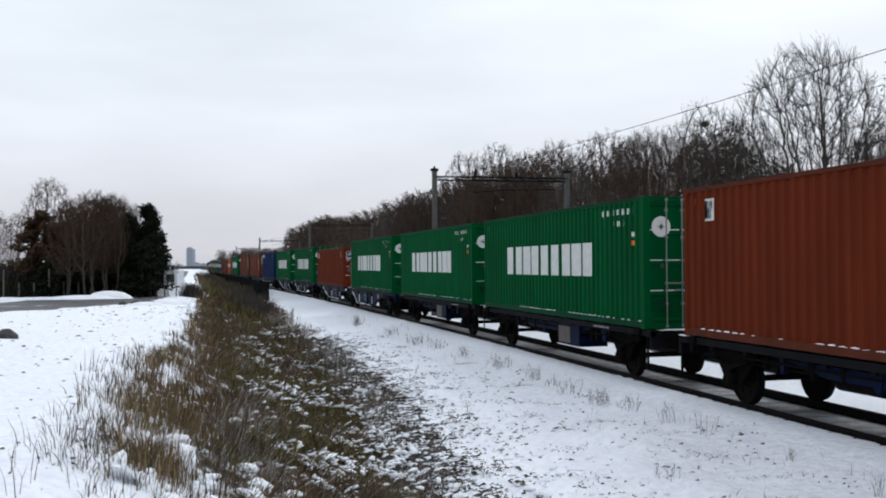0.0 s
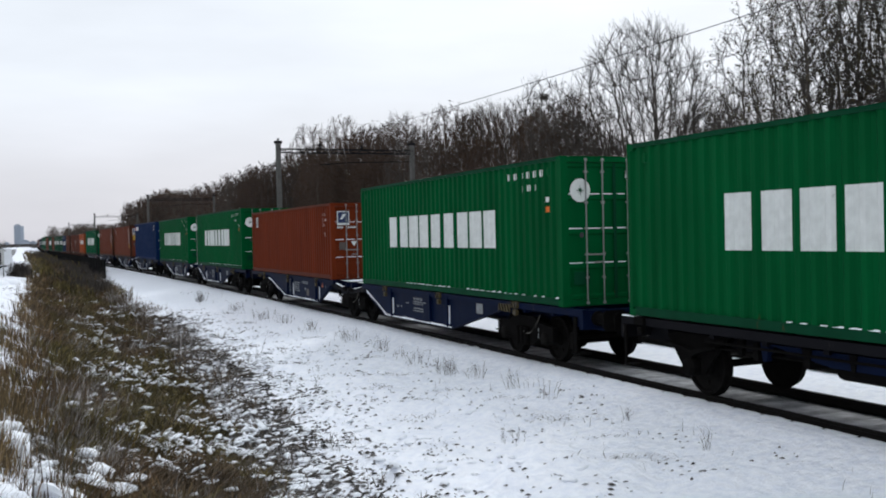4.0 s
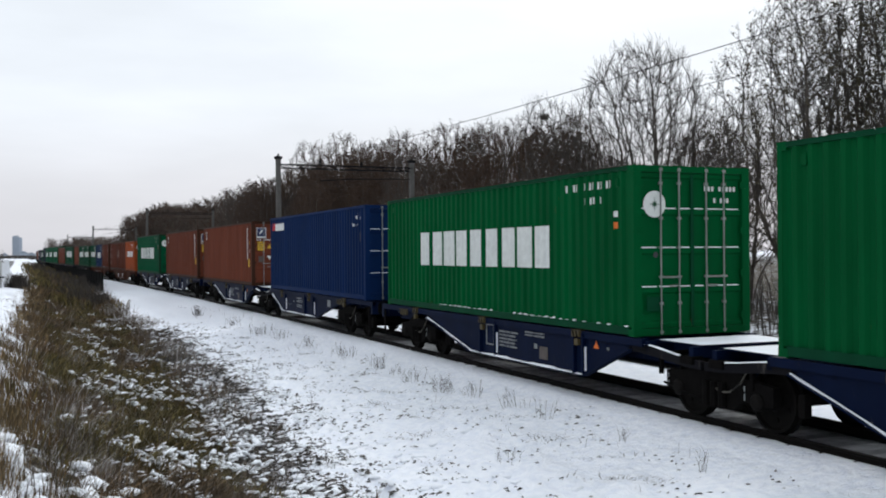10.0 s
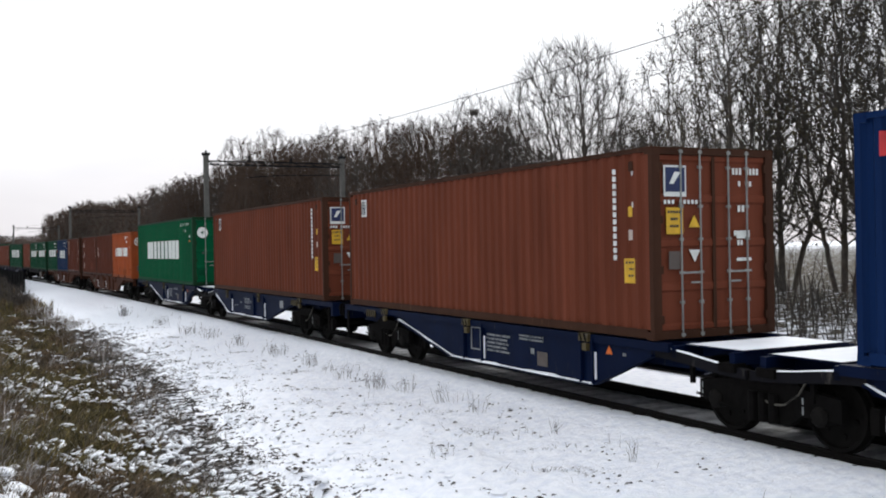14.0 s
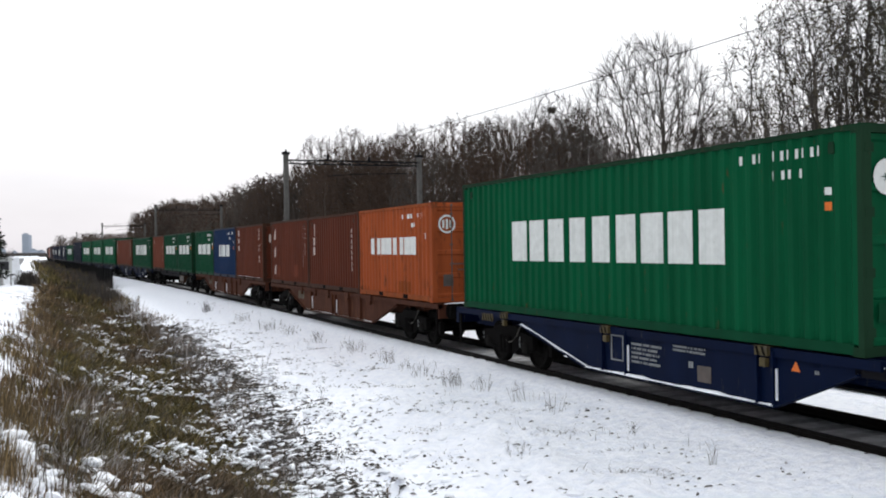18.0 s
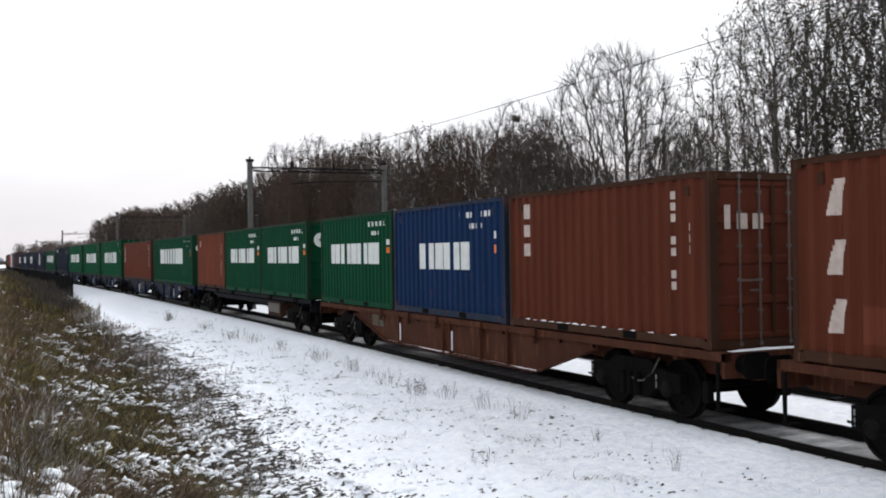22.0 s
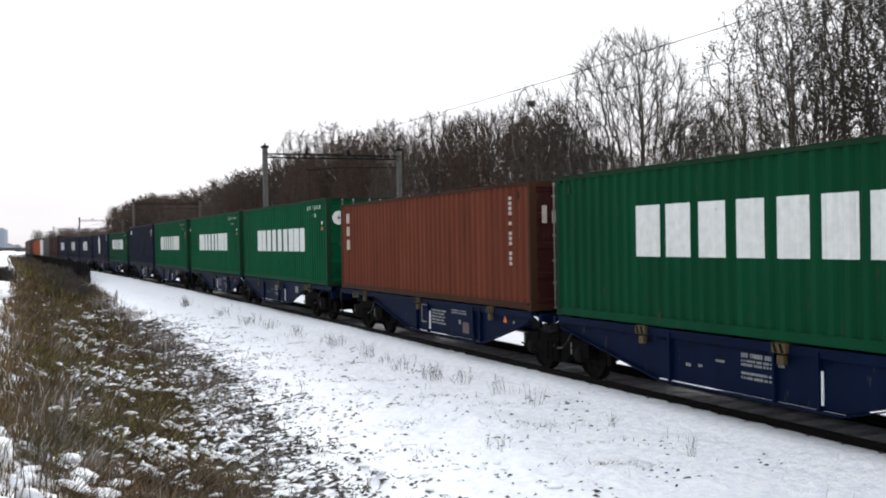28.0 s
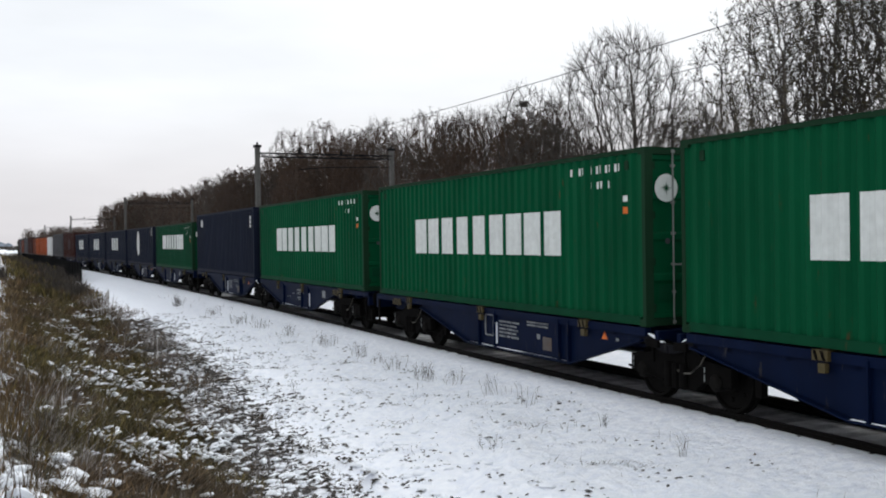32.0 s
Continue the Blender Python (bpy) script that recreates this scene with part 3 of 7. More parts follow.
def container(label, colour, L, H, decor=(), rail_colour=None, bars=None):
    c = thing("shipping_container", label, "container", "containers on the freight train")
    rc = rail_colour or colour
    grimy = {"green_paint": M_GREEN_OLD, "dull_green_paint": M_GREEN_OLD, "red_brown_paint": M_BROWN_OLD, "faded_red_brown_paint": M_BROWN_OLD, "orange_paint": M_ORANGE_DARK}.get(colour.name, rc)
    bars = bars or (M_GALV if colour in (M_GREEN, M_BLUE, M_BROWN, M_BROWN_PALE, M_GREEN_DULL) else M_BAR)
    door_m = next((d[1] for d in decor if d[0] == "doors"), colour)
    e, w = L / 2, HALF
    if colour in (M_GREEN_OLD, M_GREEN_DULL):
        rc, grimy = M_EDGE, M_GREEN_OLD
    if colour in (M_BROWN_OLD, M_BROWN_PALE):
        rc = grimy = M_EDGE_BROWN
    for sign in (-1, 1):
        for yv in (-e + 0.5, e - 0.5):
            part("ventilator", Build().prism([(yv - 0.05, H - 0.34), (yv + 0.05, H - 0.34), (yv + 0.05, H - 0.22), (yv + 0.035, H - 0.19), (yv - 0.035, H - 0.19), (yv - 0.05, H - 0.22)], "x", *sorted((sign * (w - 0.05), sign * (w + 0.004)))), rc, c)
        part("side_wall", side_wall(L, H, sign), colour, c)
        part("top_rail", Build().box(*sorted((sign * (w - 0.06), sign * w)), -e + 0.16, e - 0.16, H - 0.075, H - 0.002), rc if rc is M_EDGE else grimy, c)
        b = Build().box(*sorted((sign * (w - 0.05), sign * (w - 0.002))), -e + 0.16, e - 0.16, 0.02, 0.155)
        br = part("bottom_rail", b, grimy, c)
        # Closed dark blocks stand for the shade inside the open fork-lift pockets.
        if L < 7:
            for yp in (-1.03, 1.03):
                part("fork_pocket", Build().box(*sorted((sign * (w - 0.045), sign * (w + 0.002))), yp - 0.18, yp + 0.18, 0.03, 0.145), M_GEAR, br, "fork-lift pocket, its inner shade drawn as a dark block")
        for ye in (-1, 1):
            b = Build().box(*sorted((sign * (w - 0.16), sign * (w - 0.003))), *sorted((ye * (e - 0.09), ye * (e - 0.004))), 0.11, H - 0.11)
            part("corner_post", b, rc, c)
            for z0, z1 in ((0.0, 0.118), (H - 0.118, H)):
                b = Build()
                x0, x1 = sorted((sign * (w - 0.162), sign * w))
                y0, y1 = sorted((ye * (e - 0.178), ye * e))
                b.box(x0, x1, y0, y1, z0, z1)
                b.box(*sorted((sign * w, sign * (w + 0.003))), (y0 + y1) / 2 - 0.03, (y0 + y1) / 2 + 0.03, z0 + 0.035, z0 + 0.085)
                part("corner_casting", b, rc, c)
    # roof with cross corrugations
    b = Build()
    pr = corrugation(-e + 0.18, e - 0.18)
    b.quad_strip([(-w + 0.06, y, H - 0.012 - 0.5 * d) for y, d in pr], [(w - 0.06, y, H - 0.012 - 0.5 * d) for y, d in pr])
    b.box(-w + 0.06, w - 0.06, -e + 0.1, e - 0.1, H - 0.07, H - 0.045)
    part("roof", b, colour, c)
    b = Build().box(-w + 0.06, w - 0.06, -e + 0.05, e - 0.05, 0.12, 0.16)
    for i in range(int(L / 0.6)):
        y = -e + 0.5 + i * 0.6
        if y < e - 0.4:
            b.box(-w + 0.05, w - 0.05, y - 0.03, y + 0.03, 0.03, 0.12)
    part("floor", b, M_GEAR, c)
    # blind end
    b = Build()
    xs = corrugation(-w + 0.16, w - 0.16)
    b.quad_strip([(x, e - 0.03 - d, 0.1) for x, d in xs], [(x, e - 0.03 - d, H - 0.1) for x, d in xs])
    b.box(-w + 0.16, w - 0.16, e - 0.1, e - 0.075, 0.1, H - 0.1)
    part("end_wall", b, colour, c)
    for z0, z1, n in ((0.0, 0.13, "door_sill"), (H - 0.12, H, "door_header")):
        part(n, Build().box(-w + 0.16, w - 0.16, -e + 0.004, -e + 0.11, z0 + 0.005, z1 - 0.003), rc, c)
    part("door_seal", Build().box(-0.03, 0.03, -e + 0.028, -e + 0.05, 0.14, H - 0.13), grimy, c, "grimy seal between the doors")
    # the two doors with their pressings, bars and handles
    for sx in (-1, 1):
        x0, x1 = sorted((sx * 0.012, sx * (w - 0.165)))
        yd = -e + 0.035
        edge = [0.135, H * 0.27, H * 0.5, H * 0.73, H - 0.125]
        out = [(yd + 0.06, 0.135), (yd, 0.135)]
        for k in range(4):
            lo, hi = edge[k] + (0.07 if k == 0 else 0.045), edge[k + 1] - (0.07 if k == 3 else 0.045)
            out += [(yd, lo), (yd + 0.03, lo + 0.03), (yd + 0.03, hi - 0.03), (yd, hi)]
        out += [(yd, H - 0.125), (yd + 0.06, H - 0.125)]
        b = Build().prism(out, "x", x0, x1)
        door = part("door", b, door_m, c)
        for fx in (0.25, 0.62):
            x = sx * (0.03 + fx * (w - 0.2))
            b = Build().lathe([(0.02, 0.015), (H - 0.03, 0.015)], "z", (x, yd - 0.025, 0), 8)
            for z in (0.06, 0.55, 1.0, 1.5, 2.0, H - 0.3, H - 0.07):
                b.box(x - 0.035, x + 0.035, yd - 0.042, yd + 0.0, z - 0.022, z + 0.022)
            part("locking_bar", b, bars, door, "steel locking bar")
        b = Build().box(*sorted((sx * 0.28, sx * 0.72)), yd - 0.05, yd - 0.035, 0.98, 1.01).box(*sorted((sx * 0.3, sx * 0.5)), yd - 0.05, yd - 0.035, 0.83, 0.86)
        part("door_handle", b, bars, door, "steel handle")
        for z in (0.3, H * 0.36, H * 0.62, H - 0.3):
            part("hinge", Build().box(*sorted((sx * (w - 0.2), sx * (w - 0.05))), -e - 0.0, -e + 0.04, z - 0.06, z + 0.06), rc, door)
    ye = -e + 0.026
    pr = corrugation(-L / 2 + 0.09, L / 2 - 0.09)
    for kind, *v in decor:
        b = Build()
        if kind == "word":
            y1, y0, z0, z1, n, m = v
            word_blocks(b, L, y1 - e, y0 - e, z0, z1, n)
            tagged(part("lettering", b, m, c, "row of painted white blocks"), kind="stuff")
        elif kind == "codes":
            y1, y0, z0, z1, n, m = v
            code_bars(b, L, y1 - e, y0 - e, z0, z1, n)
            tagged(part("number_mark", b, m, c, "small painted bars"), kind="stuff")
        elif kind == "column":
            y1, y0, z0, z1, n, m = v
            code_bars(b, L, y1 - e, y0 - e, z0, z1, n, True)
            tagged(part("number_mark", b, m, c, "column of small painted bars"), kind="stuff")
        elif kind == "plate":
            y1, y0, z0, z1, m = v
            wall_patch(b, pr, y0 - e, y1 - e, z0, z1, HALF - 0.012, -1)
            part("placard", b, m, c)
        elif kind == "slant":
            # a slanting mark
            y1, y0, z0, z1, m = v
            for i in range(6):
                f0, f1 = i / 6, (i + 1) / 6
                o = -0.12 * (f0 - 0.5)
                wall_patch(b, pr, y0 - e + o, y1 - e + o, z0 + f0 * (z1 - z0), z0 + f1 * (z1 - z0), HALF - 0.012, -1)
            part("lettering", b, m, c, "slanting painted mark")
        elif kind == "oval":
            y, z, ry, rz, m = v
            for i in range(12):
                f0, f1 = -1 + i / 6, -1 + (i + 1) / 6
                r = ry * math.sqrt(max(0.02, 1 - ((f0 + f1) / 2) ** 2))
                wall_patch(b, pr, y - e - r, y - e + r, z + f0 * rz, z + f1 * rz, HALF - 0.012, -1)
            part("emblem", b, m, c, "white oval emblem")
        elif kind == "disc":
            x, z, r = v
            r *= 0.84
            disc_end(b, x, z, r, ye)
            em = part("emblem", b, M_WHITE, c, "white round emblem with a dark star")
            b2 = Build()
            disc_end(b2, x, z, r * 0.52, ye - 0.004, star=True)
            part("star", b2, M_GREENMARK, em)
            b3 = Build()
            disc_end(b3, x + 0.02, z - 0.86, r * 0.22, ye + 0.004)
            part("ring_mark", b3, M_GREY, em)
        elif kind == "ring":
            x, z, r = v
            m = 28
            inner = [(x + 0.8 * r * math.cos(2 * math.pi * i / m), ye, z + 0.8 * r * math.sin(2 * math.pi * i / m)) for i in range(m + 1)]
            outer = [(x + r * math.cos(2 * math.pi * i / m), ye, z + r * math.sin(2 * math.pi * i / m)) for i in range(m + 1)]
            b.quad_strip(inner, outer)
            em = part("emblem", b, M_WHITE, c, "white ring emblem with three bars")
            for o in (-0.42, 0.0, 0.42):
                hh = (0.55 if o == 0 else 0.42) * r
                part("bar", Build().box(x + (o - 0.12) * r, x + (o + 0.12) * r, ye - 0.006, ye, z - hh, z + hh), M_WHITE, em)
        elif kind == "end":
            x0, x1, z0, z1, m = v
            flat_end(b, x0, x1, z0, z1, ye)
            part("placard", b, m, c)
        elif kind == "endcodes":
            x0, x1, z0, z1, m = v
            n = max(3, round((x1 - x0) / 0.075))
            for i in range(n):
                if i != n // 2 - 1:
                    xa = x0 + (x1 - x0) * i / n
                    flat_end(b, xa, xa + 0.6 * (x1 - x0) / n, z0, z1, ye)
            tagged(part("number_mark", b, m, c, "row of small painted bars"), kind="stuff")
        elif kind == "tri":
            # a warning triangle, point up or down, on the doors
            x, z, a, up, m = v
            b.prism([(x - a, z), (x + a, z), (x, z + up * 1.7 * a)], "y", ye - 0.006, ye)
            part("warning_triangle", b, m, c, "small painted triangle")
        elif kind == "notice":
            # a yellow notice with dark bars
            x0, x1, z0, z1 = v
            flat_end(b, x0, x1, z0, z1, ye)
            pl = part("notice", b, M_YELLOW, c, "yellow notice with dark bars")
            b2 = Build()
            hh = (z1 - z0) / 6
            for q, (f0, f1) in enumerate(((0.08, 0.92), (0.25, 0.7), (0.2, 0.75))):
                for p in range(5):
                    xa = x0 + (f0 + (f1 - f0) * p / 5) * (x1 - x0)
                    flat_end(b2, xa, xa + 0.11 * (x1 - x0) * (f1 - f0) / 0.84, z1 - (1.3 + 1.6 * q) * hh, z1 - (0.7 + 1.6 * q) * hh, ye - 0.006)
            tagged(part("lettering", b2, M_BLACKMARK, pl, "dark printed bars"), kind="stuff")
        elif kind == "sidenotice":
            y1, y0, z0, z1 = v
            wall_patch(b, pr, y0 - e, y1 - e, z0, z1, HALF - 0.012, -1)
            pl = part("notice", b, M_YELLOW, c, "yellow notice with dark bars")
            b2 = Build()
            hh = (z1 - z0) / 6
            for q, (f0, f1) in enumerate(((0.08, 0.92), (0.3, 0.7), (0.25, 0.75))):
                for p in range(5):
                    ya = y0 - e + (f0 + (f1 - f0) * p / 5) * (y1 - y0)
                    wall_patch(b2, pr, ya, ya + 0.11 * (y1 - y0) * (f1 - f0) / 0.84, z1 - (1.3 + 1.6 * q) * hh, z1 - (0.7 + 1.6 * q) * hh, HALF - 0.008, -1)
            tagged(part("lettering", b2, M_BLACKMARK, pl, "dark printed bars"), kind="stuff")
        elif kind == "ledge":
            # snow caught on the ribs of the doors
            for z in (v[0] * 0.27, v[0] * 0.5, v[0] * 0.73):
                for x0, x1 in ((-1.04, -0.74), (-0.68, -0.34), (-0.26, -0.05), (0.06, 0.24), (0.34, 0.66), (0.74, 1.0)):
                    sb = Build().prism([(-e + 0.032, z + 0.046), (-e + 0.068, z + 0.02), (-e + 0.06, z + 0.05), (-e + 0.045, z + 0.062)], "x", x0, x1)
                    part("snow", sb, M_SNOW, c, "snow on a door rib")
        elif kind in ("panel", "sash"):
            x0, x1, z0, z1, m = v
            yy = ye - (0.010 if kind == "panel" else 0.013)
            if kind == "panel":
                flat_end(b, x0, x1, z0, z1, yy + 0.003)
            else:
                b.prism([(x0, z0), (x0 + 0.08, z0), (x1, z1), (x1 - 0.12, z1)], "y", yy - 0.002, yy + 0.001)
            part("emblem", b, m, c, "dark square emblem with a pale sash")
        elif kind == "snow":
            y1, y0 = v
            rnd = random.Random(5)
            for py, d in pr:
                if y0 - e < py < y1 - e and d > 0 and rnd.random() < 0.62 + 0.3 * math.sin(py * 1.7):
                    h = 0.008 + 0.02 * rnd.random()
                    b.prism([(-HALF + 0.05, 0.152), (-HALF + 0.004, 0.152), (-HALF + 0.012, 0.152 + h * 0.6), (-HALF + 0.04, 0.152 + h)], "y", py - 0.04, py + 0.05 + 0.03 * rnd.random())
            if b.f:
                tagged(part("snow", b, M_SNOW, c, "snow lodged in the pressings"), kind="stuff")
    return c


def green_decor(H, span=(9.6, 2.62)):
    return [("word", *span, 1.12, 1.95, 9, M_WHITE), ("codes", 2.3, 0.62, H - 0.34, H - 0.22, 12, M_WHITE), ("codes", 1.62, 0.95, H - 0.6, H - 0.49, 4, M_WHITE),
            ("plate", 0.64, 0.55, H - 0.86, H - 0.76, M_WHITE), ("plate", 0.64, 0.55, H - 1.06, H - 0.95, M_ORANGEMARK),
            ("disc", -0.78, H - 0.66, 0.27), ("endcodes", 0.25, 0.95, H - 0.42, H - 0.34, M_WHITE), ("endcodes", 0.45, 0.8, H - 0.62, H - 0.54, M_WHITE),
            ("end", -0.95, -0.6, 0.42, 0.66, M_GREEN_OLD), ("snow", 9.0, 0.2)]


def green20_decor(H):
    return [("word", 5.1, 0.95, 1.2, 1.78, 9, M_WHITE), ("codes", 2.2, 0.5, H - 0.36, H - 0.24, 12, M_WHITE), ("codes", 1.5, 0.8, H - 0.6, H - 0.5, 3, M_WHITE),
            ("plate", 0.4, 0.28, H - 0.88, H - 0.74, M_WHITE), ("plate", 0.4, 0.28, H - 1.1, H - 0.95, M_ORANGEMARK), ("disc", -0.72, H - 0.62, 0.28)]


def brown_decor(H):
    return [("column", 0.97, 0.91, H - 1.7, H - 0.25, 13, M_WHITE), ("column", 0.55, 0.47, H - 0.9, H - 0.28, 5, M_WHITE), ("plate", 11.42, 11.02, H - 0.66, H - 0.24, M_WHITE),
            ("plate", 11.38, 11.08, H - 0.42, H - 0.28, M_BLACKMARK), ("plate", 11.38, 11.2, H - 0.62, H - 0.42, M_BLACKMARK),
            ("end", -0.98, -0.55, H - 0.75, H - 0.28, M_WHITE), ("panel", -0.95, -0.58, H - 0.68, H - 0.31, M_EMBLEM), ("sash", -0.88, -0.66, H - 0.56, H - 0.38, M_WHITE), ("endcodes", -0.98, -0.3, H - 0.86, H - 0.8, M_WHITE),
            ("endcodes", 0.38, 0.95, H - 0.40, H - 0.30, M_WHITE), ("endcodes", 0.5, 0.8, H - 0.58, H - 0.5, M_WHITE), ("endcodes", 0.4, 0.65, H - 0.98, H - 0.88, M_WHITE),
            ("endcodes", 0.4, 0.75, H - 1.35, H - 1.27, M_WHITE), ("endcodes", 0.4, 0.6, H - 1.5, H - 1.42, M_WHITE)]


CAUTION = [("notice", -0.94, -0.62, 1.58, 1.98), ("tri", -0.40, 1.68, 0.11, 1, M_YELLOW), ("sidenotice", 0.70, 0.44, 0.84, 1.22), ("plate", 0.62, 0.54, 1.86, 2.02, M_YELLOW), ("plate", 0.62, 0.54, 1.5, 1.66, M_MARK_OLD),
           ("tri", -0.40, 1.34, 0.11, -1, M_WHITE), ("end", -0.90, -0.68, 1.05, 1.32, M_BAR), ("end", 0.45, 0.72, 1.5, 1.62, M_WHITE), ("end", 0.45, 0.75, 1.15, 1.2, M_WHITE)]
HC, STD = 2.896, 2.591
L40, L20 = 12.19, 6.058

G40 = ("green forty-foot steel container with white block marks", M_GREEN, L40, HC, green_decor(HC, (9.75, 2.9)) + [("ledge", HC)])
G40S = ("weathered green forty-foot steel container with white block marks", M_GREEN_OLD, L40, STD, [d for d in green_decor(STD) if d[0] not in ("snow", "ledge")])
G40L = ("dull green forty-foot steel container with white block marks", M_GREEN_DULL, L40, HC, [d for d in green_decor(HC) if d[0] not in ("snow", "ledge")])
G20 = ("weathered green twenty-foot container with white block marks", M_GREEN_OLD, L20, STD, green20_decor(STD))
B40 = ("red-brown forty-foot container with white label plates on its doors", M_BROWN, L40, STD, [d for d in brown_decor(STD) if d[0] != "column"] + [("codes", 0.98, 0.62, STD - 0.42, STD - 0.34, 3, M_MARK_OLD), ("codes", 0.98, 0.45, STD - 0.60, STD - 0.52, 5, M_MARK_OLD),
        ("codes", 0.98, 0.62, STD - 0.78, STD - 0.70, 3, M_MARK_OLD), ("codes", 0.74, 0.40, STD - 1.12, STD - 1.0, 2, M_MARK_OLD), ("ledge", STD), ("tri", -0.40, 1.28, 0.10, -1, M_WHITE), ("end", -0.92, -0.68, 1.0, 1.26, M_BAR), ("end", 0.74, 0.96, 0.7, 0.8, M_WHITE), ("end", 0.7, 0.98, 1.55, 1.78, M_BAR), ("end", 0.7, 0.98, 1.0, 1.25, M_BAR)])
B40H = ("tall red-brown forty-foot container with yellow height labels", M_BROWN_PALE, L40, HC, brown_decor(HC) + CAUTION)
B40A = ("red-brown forty-foot container with snow along its lower edge", M_BROWN, L40, HC, brown_decor(HC) + [("snow", 12, 0.3)])
BLUE = ("deep blue forty-foot container with a small red and white mark", M_BLUE, L40, HC,
        [("plate", 11.85, 11.45, 2.38, 2.66, M_REDMARK), ("word", 11.38, 10.1, 2.36, 2.64, 5, M_WHITE), ("codes", 1.4, 0.45, HC - 0.4, HC - 0.3, 6, M_WHITE),
         ("codes", 1.4, 0.7, HC - 0.62, HC - 0.54, 4, M_WHITE), ("plate", 0.62, 0.5, HC - 1.1, HC - 0.8, M_GREY), ("ledge", HC)])
NAVY = ("dark blue forty-foot container with one small white plate", M_NAVY, L40, HC, [("plate", 11.2, 10.7, HC - 0.62, HC - 0.3, M_WHITE), ("column", 0.7, 0.55, HC - 1.0, HC - 0.3, 4, M_WHITE)])
OVAL = ("dark blue forty-foot container with a white oval emblem", M_NAVY, L40, STD, [("oval", 6.6, 1.5, 0.62, 0.85, M_WHITE), ("column", 0.7, 0.55, HC - 0.9, HC - 0.3, 4, M_WHITE)])
BOXED = ("dark blue forty-foot container with a large white panel", M_NAVY, L40, STD, [("word", 8.4, 4.6, 0.95, 1.95, 3, M_WHITE)])
TEX40 = ("old red-brown forty-foot container with marks down its edge", M_BROWN_PALE, L40, STD,
         [("plate", 11.75, 11.45, 2.0, 2.3, M_MARK_OLD), ("plate", 11.72, 11.48, 1.62, 1.9, M_MARK_OLD), ("plate", 11.75, 11.45, 1.2, 1.5, M_MARK_OLD), ("column", 0.93, 0.87, 0.9, 2.35, 14, M_MARK_OLD), ("column", 0.53, 0.47, 1.3, 2.2, 7, M_MARK_OLD), ("doors", M_DARKRED),
          ("end", -0.93, -0.82, 1.75, 2.1, M_MARK_OLD), ("end", -0.70, -0.50, 1.75, 1.98, M_MARK_OLD), ("end", -0.40, -0.2, 1.75, 1.98, M_MARK_OLD)])
TEX20 = ("old red-brown twenty-foot container with white marks on its doors", M_BROWN_OLD, L20, STD,
         [("plate", 5.45, 5.28, 2.1, 2.38, M_MARK_OLD), ("plate", 5.45, 5.25, 1.75, 1.98, M_MARK_OLD), ("plate", 5.45, 5.25, 1.38, 1.62, M_MARK_OLD), ("column", 0.92, 0.84, 0.85, 2.4, 9, M_MARK_OLD), ("column", 0.52, 0.45, 1.4, 1.9, 3, M_MARK_OLD),
          ("end", -0.93, -0.82, 1.75, 2.1, M_MARK_OLD), ("end", -0.70, -0.50, 1.75, 1.98, M_MARK_OLD), ("end", -0.40, -0.2, 1.75, 1.98, M_MARK_OLD), ("snow", 5.8, 0.8)])
SLANT20 = ("old red-brown twenty-foot container with three slanting white marks", M_BROWN_OLD, L20, STD,
           [("slant", 5.42, 5.22, 1.85, 2.3, M_MARK_OLD), ("slant", 5.42, 5.22, 1.12, 1.55, M_MARK_OLD), ("slant", 5.42, 5.22, 0.4, 0.82, M_MARK_OLD), ("column", 0.89, 0.83, 0.75, 2.3, 14, M_MARK_OLD), ("column", 0.52, 0.44, 1.75, 2.3, 3, M_MARK_OLD), ("plate", 0.55, 0.42, 1.45, 1.62, M_MARK_OLD), ("plate", 0.55, 0.42, 1.2, 1.35, M_MARK_OLD), ("plate", 2.15, 1.6, 0.35, 0.82, M_BROWN_PALE), ("plate", 4.95, 4.55, 0.3, 0.75, M_BROWN_PALE)])
PLAIN20 = ("old red-brown twenty-foot container with a column of white marks", M_BROWN_OLD, L20, STD,
           [("plate", 5.38, 5.24, 1.9, 2.35, M_MARK_OLD), ("plate", 5.41, 5.2, 1.56, 1.84, M_MARK_OLD), ("plate", 5.42, 5.19, 1.2, 1.5, M_MARK_OLD), ("column", 0.9, 0.82, 0.7, 2.3, 9, M_MARK_OLD)])
RED20 = ("red-brown twenty-foot container with small white marks", M_BROWN_PALE, L20, STD, [("plate", 5.4, 5.2, 1.95, 2.25, M_MARK_OLD), ("column", 0.75, 0.67, 0.6, 2.3, 9, M_MARK_OLD)], M_BROWN_OLD)
ORANGE20 = ("faded orange twenty-foot container with white block marks", M_ORANGE, L20, STD,
            [("word", 5.0, 1.2, 1.24, 1.72, 8, M_WHITE), ("codes", 2.3, 0.55, STD - 0.36, STD - 0.25, 7, M_WHITE), ("codes", 1.5, 0.9, STD - 0.6, STD - 0.5, 3, M_WHITE), ("plate", 0.6, 0.45, 1.65, 1.8, M_WHITE),
             ("plate", 2.6, 1.7, 0.19, 0.5, M_ORANGE_DARK), ("ring", -0.78, STD - 0.56, 0.24), ("end", -0.9, -0.62, 0.42, 0.72, M_BAR)])
